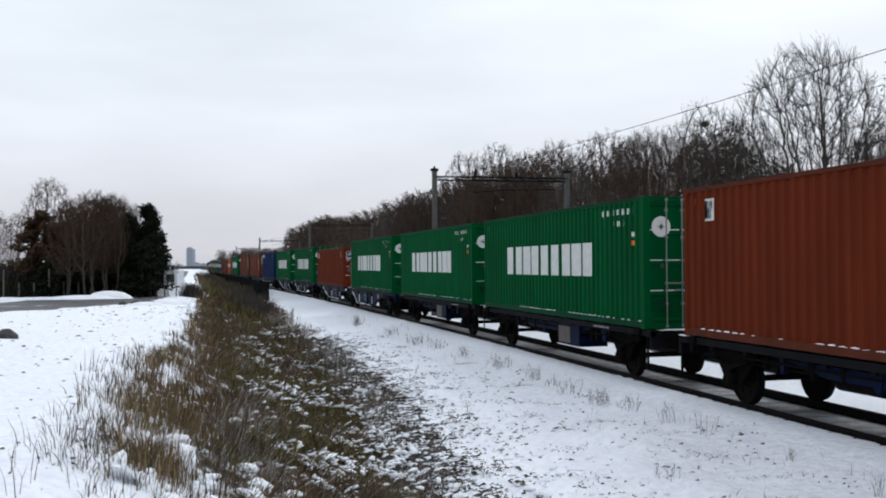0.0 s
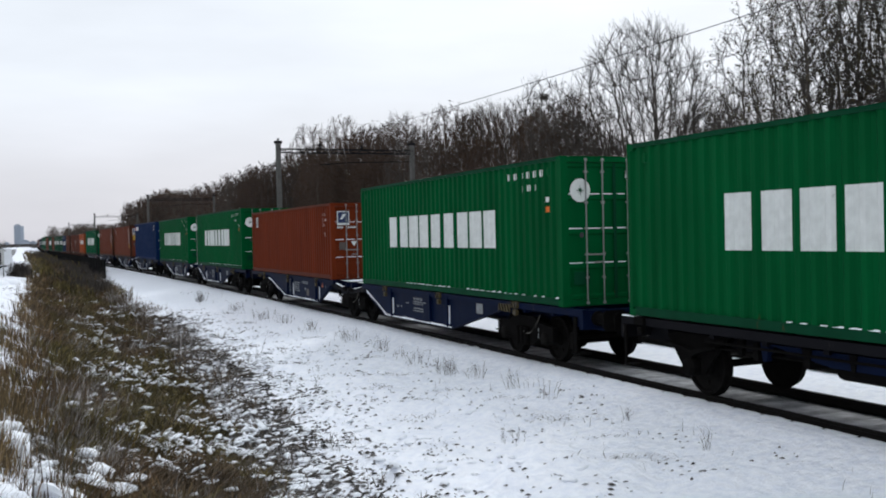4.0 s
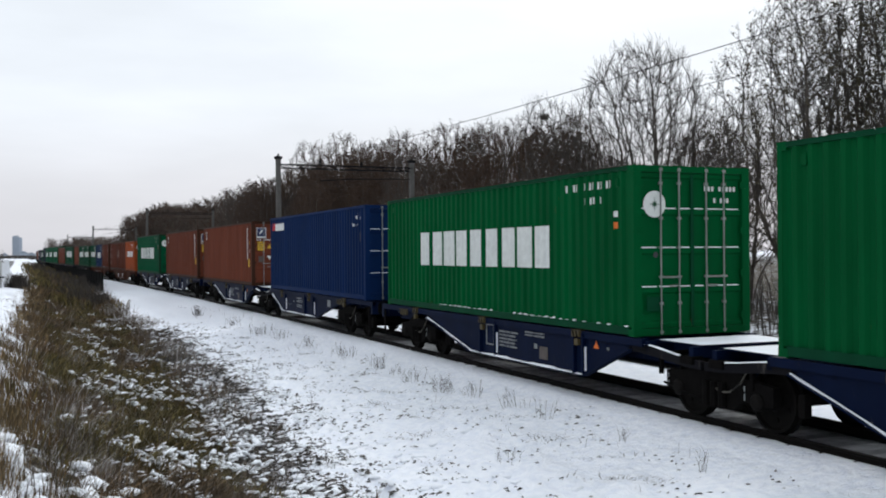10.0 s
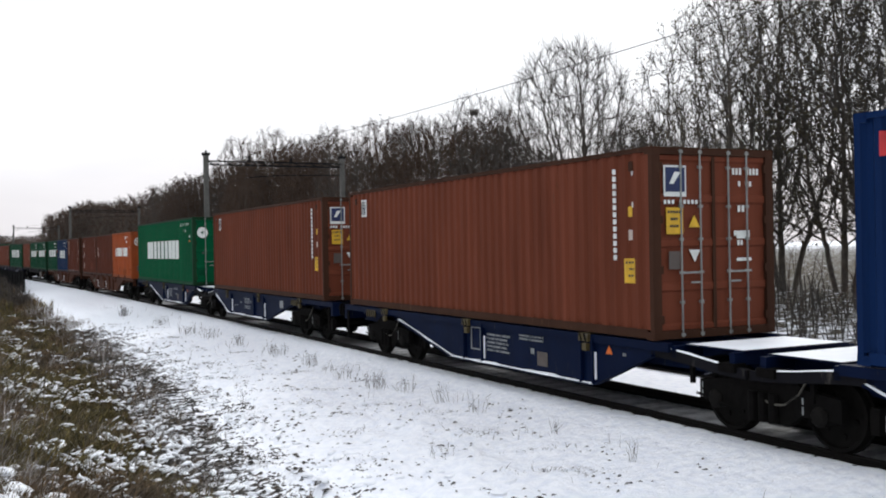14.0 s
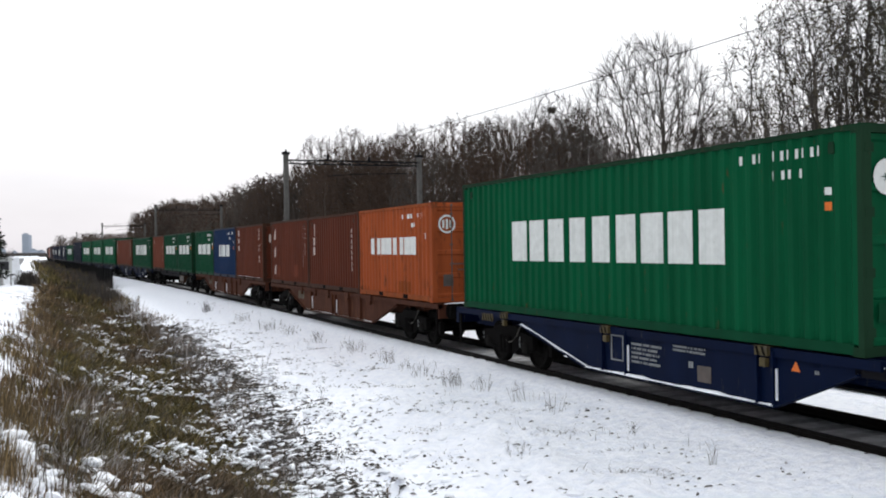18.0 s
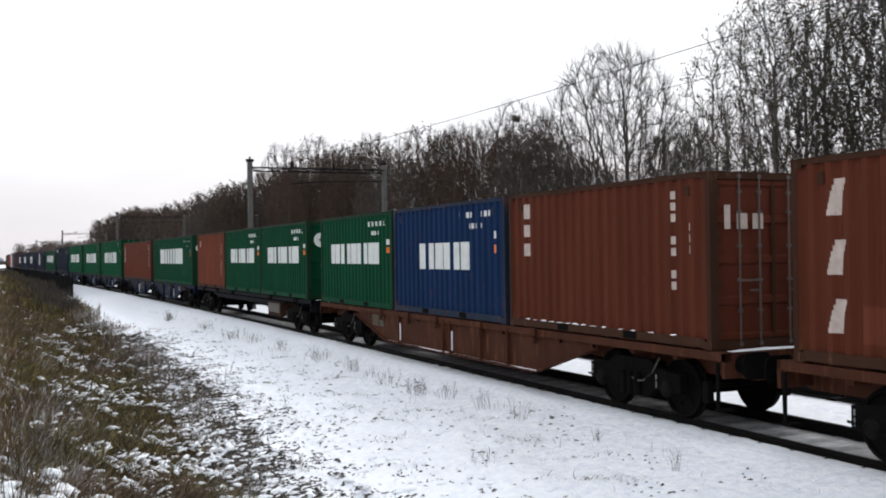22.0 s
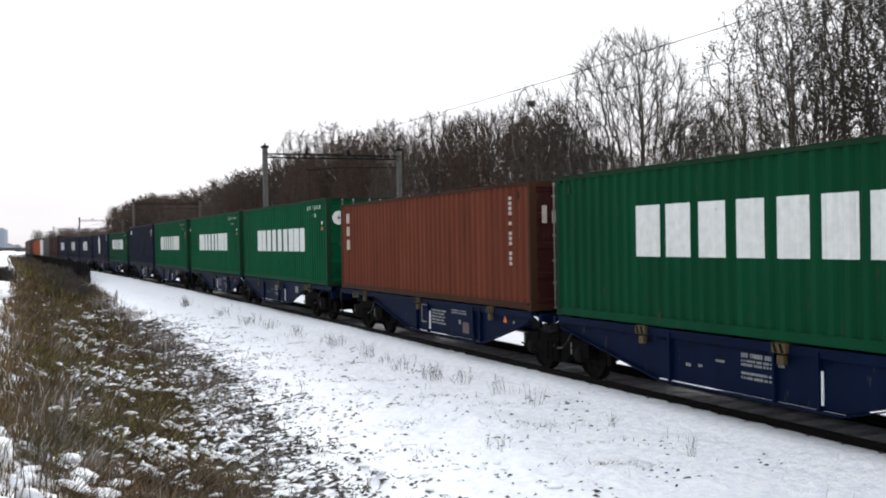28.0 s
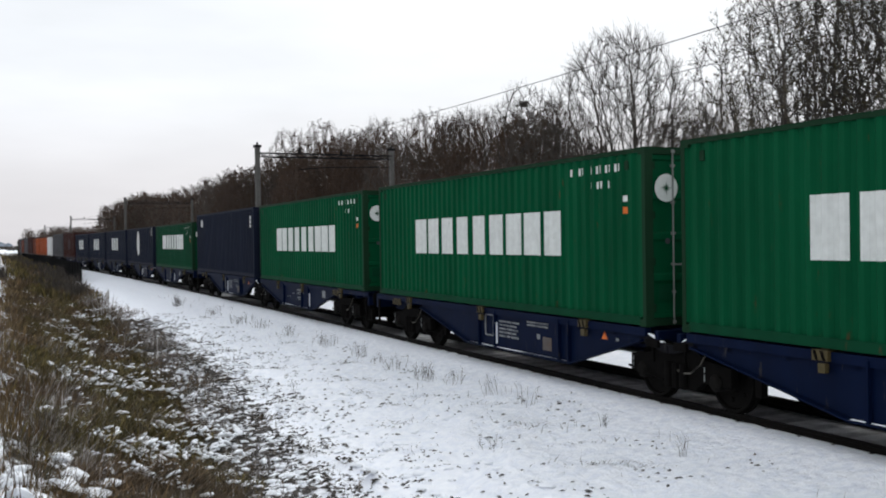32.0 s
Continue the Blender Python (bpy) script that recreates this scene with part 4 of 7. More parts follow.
AZURE20 = ("faded blue twenty-foot container with large white block marks", M_AZURE, L20, STD,
           [("word", 4.38, 1.72, 1.09, 1.7, 6, M_WHITE), ("codes", 2.2, 0.5, STD - 0.36, STD - 0.25, 8, M_WHITE), ("codes", 1.7, 0.95, STD - 0.6, STD - 0.5, 4, M_WHITE),
            ("plate", 0.5, 0.38, 1.75, 1.9, M_WHITE), ("plate", 0.5, 0.38, 1.45, 1.62, M_ORANGEMARK)], M_EDGE_BLUE)
DARK40 = ("dark red forty-foot container far along the train", M_DARKRED, L40, HC, [("plate", 6.0, 5.2, 0.9, 2.1, M_GREY)])
GREY40 = ("dark grey forty-foot container far along the train", M_GREY, L40, HC, [])
WHITE20 = ("off-white twenty-foot container far along the train", M_WHITE_BOX, L20, STD, [])
PALE20 = ("plain orange twenty-foot container far along the train", M_ORANGE, L20, STD, [])

TRAIN = [(B40A, 9.9), (G40, 23.95), (G40, 37.75), (G40, 52.2), (B40, 67.7), (G40, 82.3), (G40, 97.9), (BLUE, 112.1), (B40H, 127.9), (B40H, 142.1),
         (G40L, 157.8), (ORANGE20, 172.0), (PLAIN20, 178.15), (SLANT20, 184.3), (TEX20, 191.95), (AZURE20, 198.2), (G20, 204.4), (G20, 212.0), (G20, 218.15),
         (RED20, 224.4), (G40S, 231.9), (TEX40, 245.1), (G40L, 258.8), (G40L, 271.9), (G40L, 285.4), (NAVY, 298.65), (G40S, 312.3), (OVAL, 325.85),
         (BOXED, 339.1), (BOXED, 352.3), (BOXED, 365.5), (DARK40, 378.8), (GREY40, 392.2), (WHITE20, 406.0), (PALE20, 412.3), (PALE20, 418.6),
         (PALE20, 426.2), (RED20, 432.5), (DARK40, 440.2), (GREY40, 453.6), (TEX40, 467.0), (GREY40, 480.4), (DARK40, 493.8), (G40S, 507.2)]
DECK = 1.17
made, MOVING = {}, []
for style, front in TRAIN:
    key = (style[0], style[3])
    if key in made:
        ob = copy_thing(made[key], Matrix())
    else:
        ob = made[key] = container(*style)
    MOVING.append((ob, front + style[2] / 2, DECK))

# ---- wagons ----
R_WHEEL = 0.46
M_BOX_RUST = paint("rusty_box", (0.035, 0.019, 0.013), 0.5, (0.07, 0.04, 0.03), 0.8)
M_HOSE = mat("pale_rubber_hose", (0.06, 0.055, 0.045), 0.7, vary=0.3, scale=10)


def wheelset_mesh():
    b = Build()
    b.lathe([(-1.0, 0.06), (1.0, 0.06)], "x", (0, 0, 0), 10)
    for s in (-1, 1):
        rows = [(0.68, R_WHEEL + 0.028), (0.71, R_WHEEL + 0.028), (0.72, R_WHEEL), (0.815, R_WHEEL - 0.006), (0.82, R_WHEEL - 0.05), (0.775, R_WHEEL - 0.07), (0.765, 0.16), (0.84, 0.13), (0.85, 0.08)]
        b.lathe([(s * a, r) for a, r in rows], "x", (0, 0, 0), 28)
        for i in range(6):
            t = i * math.pi / 3
            c, q = 0.27 * math.cos(t), 0.27 * math.sin(t)
            b.lathe([(s * 0.76, 0.045), (s * 0.79, 0.035)], "x", (0, c, q), 6)
    return b.mesh("wheelset", M_WHEEL)


WHEELSET = wheelset_mesh()


def side_frame(s, half):
    b = Build()
    x0, x1 = sorted((s * 0.98, s * 1.10))
    b.prism([(-half - 0.32, 0.42), (-half - 0.32, 0.70), (-half + 0.25, 0.76), (-0.45, 0.88), (0.45, 0.88), (half - 0.25, 0.76), (half + 0.32, 0.70),
             (half + 0.32, 0.42), (half - 0.3, 0.42), (half - 0.42, 0.34), (0.4, 0.27), (-0.4, 0.27), (-half + 0.42, 0.34), (-half + 0.3, 0.42)], "x", x0, x1)
    for o in (-0.18, 0.0, 0.18):
        b.lathe([(0.28, 0.07), (0.66, 0.07)], "z", (s * 1.13, o, 0), 8)
    return b


def bogie(parent, yc, axle=1.8):
    b = Build().box(-0.95, 0.95, -0.28, 0.28, 0.42, 0.80).box(-0.3, 0.3, -axle / 2, axle / 2, 0.45, 0.6)
    for o in (-0.55, 0.55):
        b.box(-0.9, 0.9, o - 0.05, o + 0.05, 0.28, 0.42)
    bg = part("bogie", b, M_GEAR, parent, "black grimy two-axle bogie")
    bg.matrix_basis = pose(0, yc, 0)
    for s in (-1, 1):
        sf = part("side_frame", side_frame(s, axle / 2), M_GEAR, bg)
        for ya in (-axle / 2 + 0.27, axle / 2 + 0.27):
            part("painted_mark", Build().box(*sorted((s * 1.10, s * 1.104)), ya - 0.012, ya + 0.012, 0.45, 0.55).box(*sorted((s * 1.10, s * 1.104)), ya - 0.012, ya + 0.012, 0.58, 0.66), M_PLATE, sf, "pale painted tick")
        for ya in (-axle / 2, axle / 2):
            bx = Build().lathe([(s * 0.9, 0.13), (s * 1.12, 0.13), (s * 1.16, 0.09), (s * 1.17, 0.04)], "x", (0, ya, R_WHEEL), 12)
            part("axle_box", bx, M_AXLE_BOX, bg, "greasy brown axle box")
    for s in (-1, 1):
        hose = [(s * 1.12, -0.75, 0.93), (s * 1.16, -0.62, 0.70), (s * 1.17, -0.40, 0.55), (s * 1.16, -0.16, 0.52), (s * 1.13, 0.05, 0.6)]
        part("brake_hose", Build().tube(hose, [0.016] * 5, 5), M_HOSE, bg, "pale brake hose", True)
        part("brake_rod", Build().tube([(s * 1.12, 0.35, 0.36), (s * 1.13, 1.25, 0.5)], [0.018, 0.018], 5), M_GEAR, bg)
        for ya in (-axle / 2, axle / 2):
            part("brake_shoe", Build().prism([(ya - 0.62, 0.30), (ya - 0.50, 0.30), (ya - 0.48, 0.46), (ya - 0.50, 0.62), (ya - 0.62, 0.62)], "x", *sorted((s * 0.70, s * 0.82))), M_WHEEL, bg)
    for ya in (-axle / 2, axle / 2):
        ws = part("wheelset", WHEELSET, None, bg)
        ws.matrix_basis = pose(0, ya, R_WHEEL)
    return bg


def buffers(parent, y, d, metal):
    for s in (-1, 1):
        b = Build().lathe([(0, 0.14), (d * 0.06, 0.14), (d * 0.08, 0.10), (d * 0.32, 0.095), (d * 0.33, 0.075), (d * 0.52, 0.075)], "y", (s * 0.875, y, 0.98), 14)
        bf = part("buffer", b, M_GEAR, parent)
        p = Build().prism([(s * 0.875 + 0.25 * cx, 0.98 + 0.19 * cz) for cx, cz in ((-1, -0.6), (-0.7, -1), (0.7, -1), (1, -0.6), (1, 0.6), (0.7, 1), (-0.7, 1), (-1, 0.6))], "y", *sorted((y + d * 0.52, y + d * 0.56)))
        part("buffer_head", p, M_GEAR, bf)
    b = Build().box(-0.05, 0.05, *sorted((y, y + d * 0.4)), 0.9, 1.0).lathe([(y + d * 0.36, 0.07), (y + d * 0.44, 0.05)], "y", (0, 0, 0.93), 8)
    part("coupling_hook", b, M_GEAR, parent)
    b = Build().box(-1.2, 1.2, *sorted((y, y - d * 0.12)), 0.78, 1.14)
    part("headstock", b, metal, parent)
    for s in (-1, 1):
        b = Build().box(*sorted((s * 0.95, s * 1.22)), *sorted((y - d * 0.1, y - d * 0.4)), 0.30, 0.33).box(*sorted((s * 1.19, s * 1.22)), *sorted((y - d * 0.2, y - d * 0.3)), 0.31, 1.0)
        part("step", b, M_GEAR, parent, "steel shunter's step")


def belly_marks(g, metal, xo, text_at, plate_at, front):
    """Unreadable lettering on the girder's near face: a tidy block on the leading half, worn patches, a label frame and a triangle on the other."""
    b = Build()
    x0, x1 = -xo + 0.013, -xo + 0.0165

    def row(y, z, h, length, size, seed):
        r = random.Random(seed)
        q = y
        while q > y - length:
            w = size * r.uniform(0.5, 1.0)
            b.box(x0, x1, q - w, q, z, z + h)
            q -= w + size * (0.9 if r.random() < 0.2 else 0.28)

    if front:
        for k, (z, h, length, size) in enumerate(((0.885, 0.062, 0.62, 0.05), (0.82, 0.034, 0.84, 0.035), (0.765, 0.034, 0.66, 0.035), (0.645, 0.036, 0.70, 0.035), (0.58, 0.036, 0.70, 0.035))):
            row(text_at, z, h, length, size, k + 3)
        row(text_at + 1.25, 0.62, 0.05, 0.10, 0.06, 12)
        row(text_at + 0.95, 0.64, 0.04, 0.06, 0.05, 13)
        row(text_at + 0.55, 0.76, 0.035, 0.20, 0.05, 14)
        if metal is M_WAGON_BLUE:
            part("plate", Build().box(-xo + 0.012, -xo + 0.019, plate_at - 0.17, plate_at + 0.17, 0.78, 1.06), M_PLATE, g, "pale square plate")
    else:
        for k in range(5):
            row(text_at + 1.1, 0.88 - k * 0.075, 0.04, 0.85 - 0.1 * (k % 2), 0.045, k + 30)
        for k in range(2):
            row(text_at - 0.1, 0.95 - k * 0.06, 0.035, 0.8, 0.04, k + 40)
        row(text_at - 0.5, 0.66, 0.10, 0.12, 0.06, 50)
        row(text_at - 3.2, 0.86, 0.05, 0.05, 0.05, 51)
        fr = Build()
        y0, y1 = text_at + 1.34, text_at + 1.74
        for q in ((y0, y1, 0.56, 0.585), (y0, y1, 0.99, 1.015), (y0, y0 + 0.03, 0.585, 0.99), (y1 - 0.03, y1, 0.585, 0.99)):
            fr.box(-xo + 0.005, -xo + 0.024, *q)
        part("label_frame", fr, M_PLATE, g, "pale frame for a paper label")
        part("plate", Build().box(-xo + 0.012, -xo + 0.017, text_at - 1.05, text_at - 0.72, 0.47, 0.72), M_BAR, g, "dull plate")
        part("warning_triangle", Build().prism([(text_at - 2.94, 0.86), (text_at - 2.76, 0.86), (text_at - 2.85, 1.0)], "x", x0, x1), M_ORANGEMARK, g, "small orange triangle")
    tagged(part("lettering", b, M_PLATE, g, "pale worn bars of lettering"), kind="stuff")


def belly(parent, ya, yb, slope_a, slope_b, metal, ribs, text_at, plate_at, low=0.34, thin=True, marks=True, snow=True):
    """A deep side girder on each side, from ya to yb, rising at both ends."""
    xo = 1.17
    a1, b1 = ya + slope_a, yb - slope_b
    for s in (-1, 1):
        b = Build()
        out = [(ya, 1.13), (ya, 0.96), (a1, low + 0.02), (a1 + 0.06, low), (b1 - 0.06, low), (b1, low + 0.02), (yb, 0.96), (yb, 1.13)]
        b.prism(out, "x", *sorted((s * (xo - 0.05), s * (xo - 0.02))))
        g = part("side_girder", b, metal, parent)
        # lower flange, and snow that lies on it
        line = [(ya, 0.95), (a1, low), (b1, low), (yb, 0.95)]
        for k in range(3):
            (p, pz), (q, qz) = line[k], line[k + 1]
            fl = Build().prism([(p, pz - 0.018), (q, qz - 0.018), (q, qz + 0.004), (p, pz + 0.004)], "x", *sorted((s * (xo - 0.08), s * (xo + 0.06))))
            part("flange", fl, metal, g)
            if snow:
                if thin and k != 1:
                    continue
                sn = Build()
                n = max(2, int(abs(q - p) / 0.25))
                lo, hi, ins = [], [], []
                for i in range(n + 1):
                    f = i / n
                    yy, zz = p + f * (q - p), pz + f * (qz - pz)
                    h = (0.012 + 0.014 * math.sin(yy * 3.1 + s) + 0.009 * math.sin(yy * 9.7)) * (1.0 if k == 1 else 0.25)
                    if k != 1 or thin:
                        out_x = (0.005 if thin else 0.010) + (0.014 if thin else 0.036) * max(0.0, math.sin(yy * 4.3 + 1.7 * s))
                        if thin and math.sin(yy * 1.3 + 0.6) < 0.35:
                            out_x = -0.03
                        lo.append((s * (xo + out_x), yy, zz + 0.005))
                        hi.append((s * (xo + out_x * 0.6), yy, zz + 0.010))
                        ins.append((s * (xo - 0.015), yy, zz + 0.016))
                        continue
                    lo.append((s * (xo + 0.062), yy, zz + 0.002))
                    hi.append((s * (xo + 0.045), yy, zz + 0.004 + max(0.003, h)))
                    ins.append((s * (xo - 0.015), yy, zz + 0.012 + max(0.003, h)))
                sn.sheet([lo, hi, ins])
                part("snow", sn, M_SNOW, g, "snow along the girder's lower flange")
        for yr, white in ribs:
            rb = Build().prism([(yr - 0.02, low), (yr + 0.02, low), (yr + 0.02, 1.1), (yr - 0.02, 1.1)], "x", *sorted((s * (xo - 0.02), s * (xo + 0.055))))
            part("rib", rb, metal, g)
            if snow:
                if white:
                    part("snow", Build().box(*sorted((s * (xo - 0.018), s * (xo + 0.012))), yr - 0.042, yr - 0.021, low + 0.08, low + 0.52), M_SNOW, g, "snow clinging beside a rib")
        if marks and s < 0:
            belly_marks(g, metal, xo, text_at, plate_at, ya < 0)
    return a1, b1


def brackets(parent, places, m=M_BRACKET):
    for y in places:
        for s in (-1, 1):
            b = Build().box(*sorted((s * 1.0, s * 1.26)), y - 0.13, y + 0.13, 1.03, 1.165).box(*sorted((s * 1.2, s * 1.27)), y - 0.1, y + 0.02, 0.88, 1.0)
            b.prism([(y - 0.05, 1.165), (y + 0.05, 1.165), (y + 0.03, 1.2), (y - 0.03, 1.2)], "x", *sorted((s * 1.05, s * 1.15)))
            br = part("bracket", b, m, parent, "dirty yellow container bracket")
            if m is M_BRACKET:
                xs = sorted((s * 1.26, s * 1.264))
                part("stripe", Build().prism([(y - 0.1, 1.035), (y - 0.05, 1.035), (y, 1.16), (y - 0.05, 1.16)], "x", *xs).prism([(y + 0.02, 1.035), (y + 0.07, 1.035), (y + 0.12, 1.16), (y + 0.07, 1.16)], "x", *xs), M_GEAR, br, "black slanting stripes")


def deck(parent, ya, yb, metal, snow_from=(), sole=None):
    b = Build()
    for s in (-0.55, 0.55):
        b.box(s - 0.09, s + 0.09, ya, yb, 0.72, 1.12)
    n = int((yb - ya) / 1.1)
    for i in range(n + 1):
        y = ya + 0.06 + i * (yb - ya - 0.12) / n
        b.box(-1.15, 1.15, y - 0.05, y + 0.05, 0.95, 1.12)
    part("underframe", b, metal, parent)
    for s in (-1, 1):
        part("sole_bar", Build().box(*sorted((s * 1.08, s * 1.2)), *(sole or (ya, yb)), 1.02, 1.15), metal, parent)
    for y0, y1 in snow_from:
        if y1 - y0 < 0.1:
            continue
        b = Build().box(-1.0, 1.0, y0, y1, 1.125, 1.145)
        pl = part("deck_plate", b, metal, parent)
        sn = Build()
        m = 8
        top = [[(-0.98 + 1.96 * i / m, y0 + 0.05 + (y1 - y0 - 0.1) * j / 6, 1.147 + 0.03 * (0.5 + 0.5 * math.sin(i * 2.1 + j * 1.7)) * (0 if i in (0, m) or j in (0, 6) else 1)) for i in range(m + 1)] for j in range(7)]
        sn.sheet(top)
        part("snow", sn, M_SNOW, pl, "snow lying on the deck plate", True)


def articulated_wagon(span, gap_mid, over, metal, label, buf):
    """Two container lengths on three bogies; span is from the first container's front to the second one's rear."""
    w = thing("container_wagon", label, "wagon", "wagons of the freight train")
    e = span / 2
    bogie(w, -e + 2.05)
    bogie(w, -0.25 if gap_mid > 2 else -0.18)
    bogie(w, e - 2.05)
    for s in (-1, 1):
        outer, inner = s * (e + over), s * 0.22
        ya, yb = sorted((outer, inner))
        cut = gap_mid / 2 - (0.25 if gap_mid > 2 else 0.0)
        deck(w, ya, yb, metal, [(-gap_mid / 2 + 0.35, -0.2)] if s < 0 else [(0.2, gap_mid / 2 - 0.35)], (ya, -cut) if s < 0 else (cut, yb))
        if s < 0:
            m = -gap_mid / 2 - 0.1
            close = gap_mid < 2
            ribs = ((m - 3.3, False), (m - 5.6, False), (m - 6.4, True)) if close else ((m - 2.27, True), (m - 5.12, False), (m - 6.25, True))
            belly(w, -e + 2.9, m, 2.68 if not close else 2.4, 3.0 if close else 1.75, metal, ribs, m - (4.9 if close else 3.85), m - 8.0, thin=close)
            brackets(w, [m - (2.6 if close else 1.8), m - 5.75, -e + 2.2])
        else:
            m = gap_mid / 2 + 0.1
            close = gap_mid < 2
            belly(w, m, e - 2.9, 2.2 if close else 1.5, 2.68, metal, ((m + (2.25 if close else 1.52), not close), (m + (2.6 if close else 1.85), False), (m + 5.2, True), (m + 5.95, False)), m + 3.98, e - 4.8, thin=gap_mid < 2)
            brackets(w, [m + 1.7, m + 5.8, e - 2.2])
    for s in (-1, 1):
        buffers(w, s * (e + over), s * buf, metal)
    b = Build().box(-1.0, 1.0, -1.0, -0.85, 0.85, 1.0).box(-1.0, 1.0, 0.85, 1.0, 0.85, 1.0).lathe([(0.75, 0.32), (1.05, 0.26)], "z", (0, 0, 0), 14)
    part("joint", b, M_GEAR, w, "articulation over the middle bogie")
    for s in (-1, 1):
        for y0 in (-0.5, 0.2):
            part("side_bearer", Build().box(*sorted((s * 0.98, s * 1.2)), y0, y0 + 0.3, 0.86, 0.98), M_GEAR, w)
        part("brake_rod", Build().lathe([(-1.2, 0.02), (1.2, 0.02)], "y", (s * 1.1, 0, 0.9), 6), M_GEAR, w)
    # striped boards over the outer bogies
    for s in (-1, 1):
        for y in (e - 1.6, -e + 2.45):
            hb = part("warning_board", Build().box(*sorted((s * 1.205, s * 1.225)), y, y + 0.55, 0.93, 1.09), M_BRACKET, w, "dirty yellow board with black stripes")
            for k in range(4):
                y0 = y + 0.02 + 0.13 * k
                part("stripe", Build().prism([(y0, 0.935), (y0 + 0.055, 0.935), (y0 + 0.12, 1.085), (y0 + 0.065, 1.085)], "x", *sorted((s * 1.225, s * 1.229))), M_GEAR, hb)
    # curved arms that carry the joint, with snow on their upper edge
    reach = gap_mid / 2 + 0.2
    for s in (-1, 1):
        for d in (-1, 1):
            top = [(d * reach * f, 1.08 - 0.16 * math.sin(math.pi * 0.5 * (1 - f)) ** 2) for f in (1.0, 0.8, 0.6, 0.4, 0.2, 0.02)]
            low = [(y, z - 0.13 - 0.03 * (abs(y) / reach)) for y, z in reversed(top)]
            arm = part("joint_arm", Build().prism(top + low, "x", *sorted((s * 1.06, s * 1.15))), M_WAGON_DARK, w, "dark curved arm over the bogie")
            sn = Build()
            lo = [(s * 1.15, y, z + 0.002) for y, z in top[1:5]]
            mid = [(s * 1.13, y, z + 0.012 + 0.018 * (0.5 + 0.5 * math.sin(y * 7 + s))) for y, z in top[1:5]]
            ins = [(s * 1.065, y, z + 0.006) for y, z in top[1:5]]
            part("snow", sn.sheet([lo, mid, ins]), M_SNOW, arm, "thin snow on the arm")
            part("bracing", Build().box(*sorted((s * 1.07, s * 1.13)), *sorted((d * reach * 0.55, d * reach * 0.55 + 0.06)), 0.62, 1.0), M_GEAR, arm)
    return w


def bogie_wagon(span, metal, label, over, buf, deep=True):
    w = thing("container_wagon", label, "wagon", "wagons of the freight train")
    e = span / 2
    bogie(w, -e + (2.05 if deep else 1.7))
    bogie(w, e - (2.05 if deep else 1.7))
    deck(w, -e - over, e + over, metal, [(-e - over + 0.02, -e - 0.02), (e + 0.02, e + over - 0.02)])
    if deep:
        belly(w, -e + 3.0, e - 3.0, 2.05, 2.45, metal, ((2.85, True), (0.1, False), (-0.28, True), (-1.82, False), (-3.03, False)), -3.3, 0.0, marks=False)
        brackets(w, [-4.1, -1.8, 0.5, 2.2, 4.1], metal)
        for s in (-1, 1):
            for y0, y1 in ((4.02, 4.36), (4.42, 4.86)):
                fr = Build()
                for q in ((y0, y1, 0.70, 0.72), (y0, y1, 0.96, 0.98), (y0, y0 + 0.02, 0.72, 0.96), (y1 - 0.02, y1, 0.72, 0.96)):
                    fr.box(*sorted((s * 1.145, s * 1.162)), *q)
                hatch = part("label_frame", fr, M_BAR, w, "dull frame for a paper label")
                part("card", Build().box(*sorted((s * 1.146, s * 1.153)), y0 + 0.02, y1 - 0.02, 0.72, 0.96), M_BRACKET, hatch, "dirty olive card")
    else:
        for s in (-1, 1):
            b = Build().prism([(-e + 3.2, 0.97), (-e + 4.2, 0.80), (e - 4.2, 0.80), (e - 3.2, 0.97)], "x", *sorted((s * 1.06, s * 1.12)))
            part("side_girder", b, metal, w)
        b = Build().box(-1.16, -0.3, -e + 3.5, -e + 5.2, 0.42, 0.95)
        bx = part("equipment_box", b, M_BOX_RUST, w, "rusty box hung under the frame")
        part("lid", Build().box(-1.19, -1.15, -e + 3.6, -e + 5.1, 0.55, 0.88), M_BAR, bx, "grey panel")
        for y in (-e + 5.6, -e + 7.3, -e + 10.5):
            part("cross_beam", Build().box(-1.1, 1.1, y - 0.04, y + 0.04, 0.7, 0.95), M_GEAR, w)
        part("brake_rod", Build().lathe([(-2.0, 0.03), (4.0, 0.03)], "y", (-0.5, 0, 0.72), 6), M_GEAR, w)
        for y in (-e + 1.4, -e + 4.7, e - 7.5, e - 4.4, e - 1.4):
            part("bracket", Build().box(-1.25, -1.05, y - 0.18, y + 0.18, 1.03, 1.17), M_GEAR, w)
    for s in (-1, 1):
        buffers(w, s * (e + over), s * buf, metal)
    return w


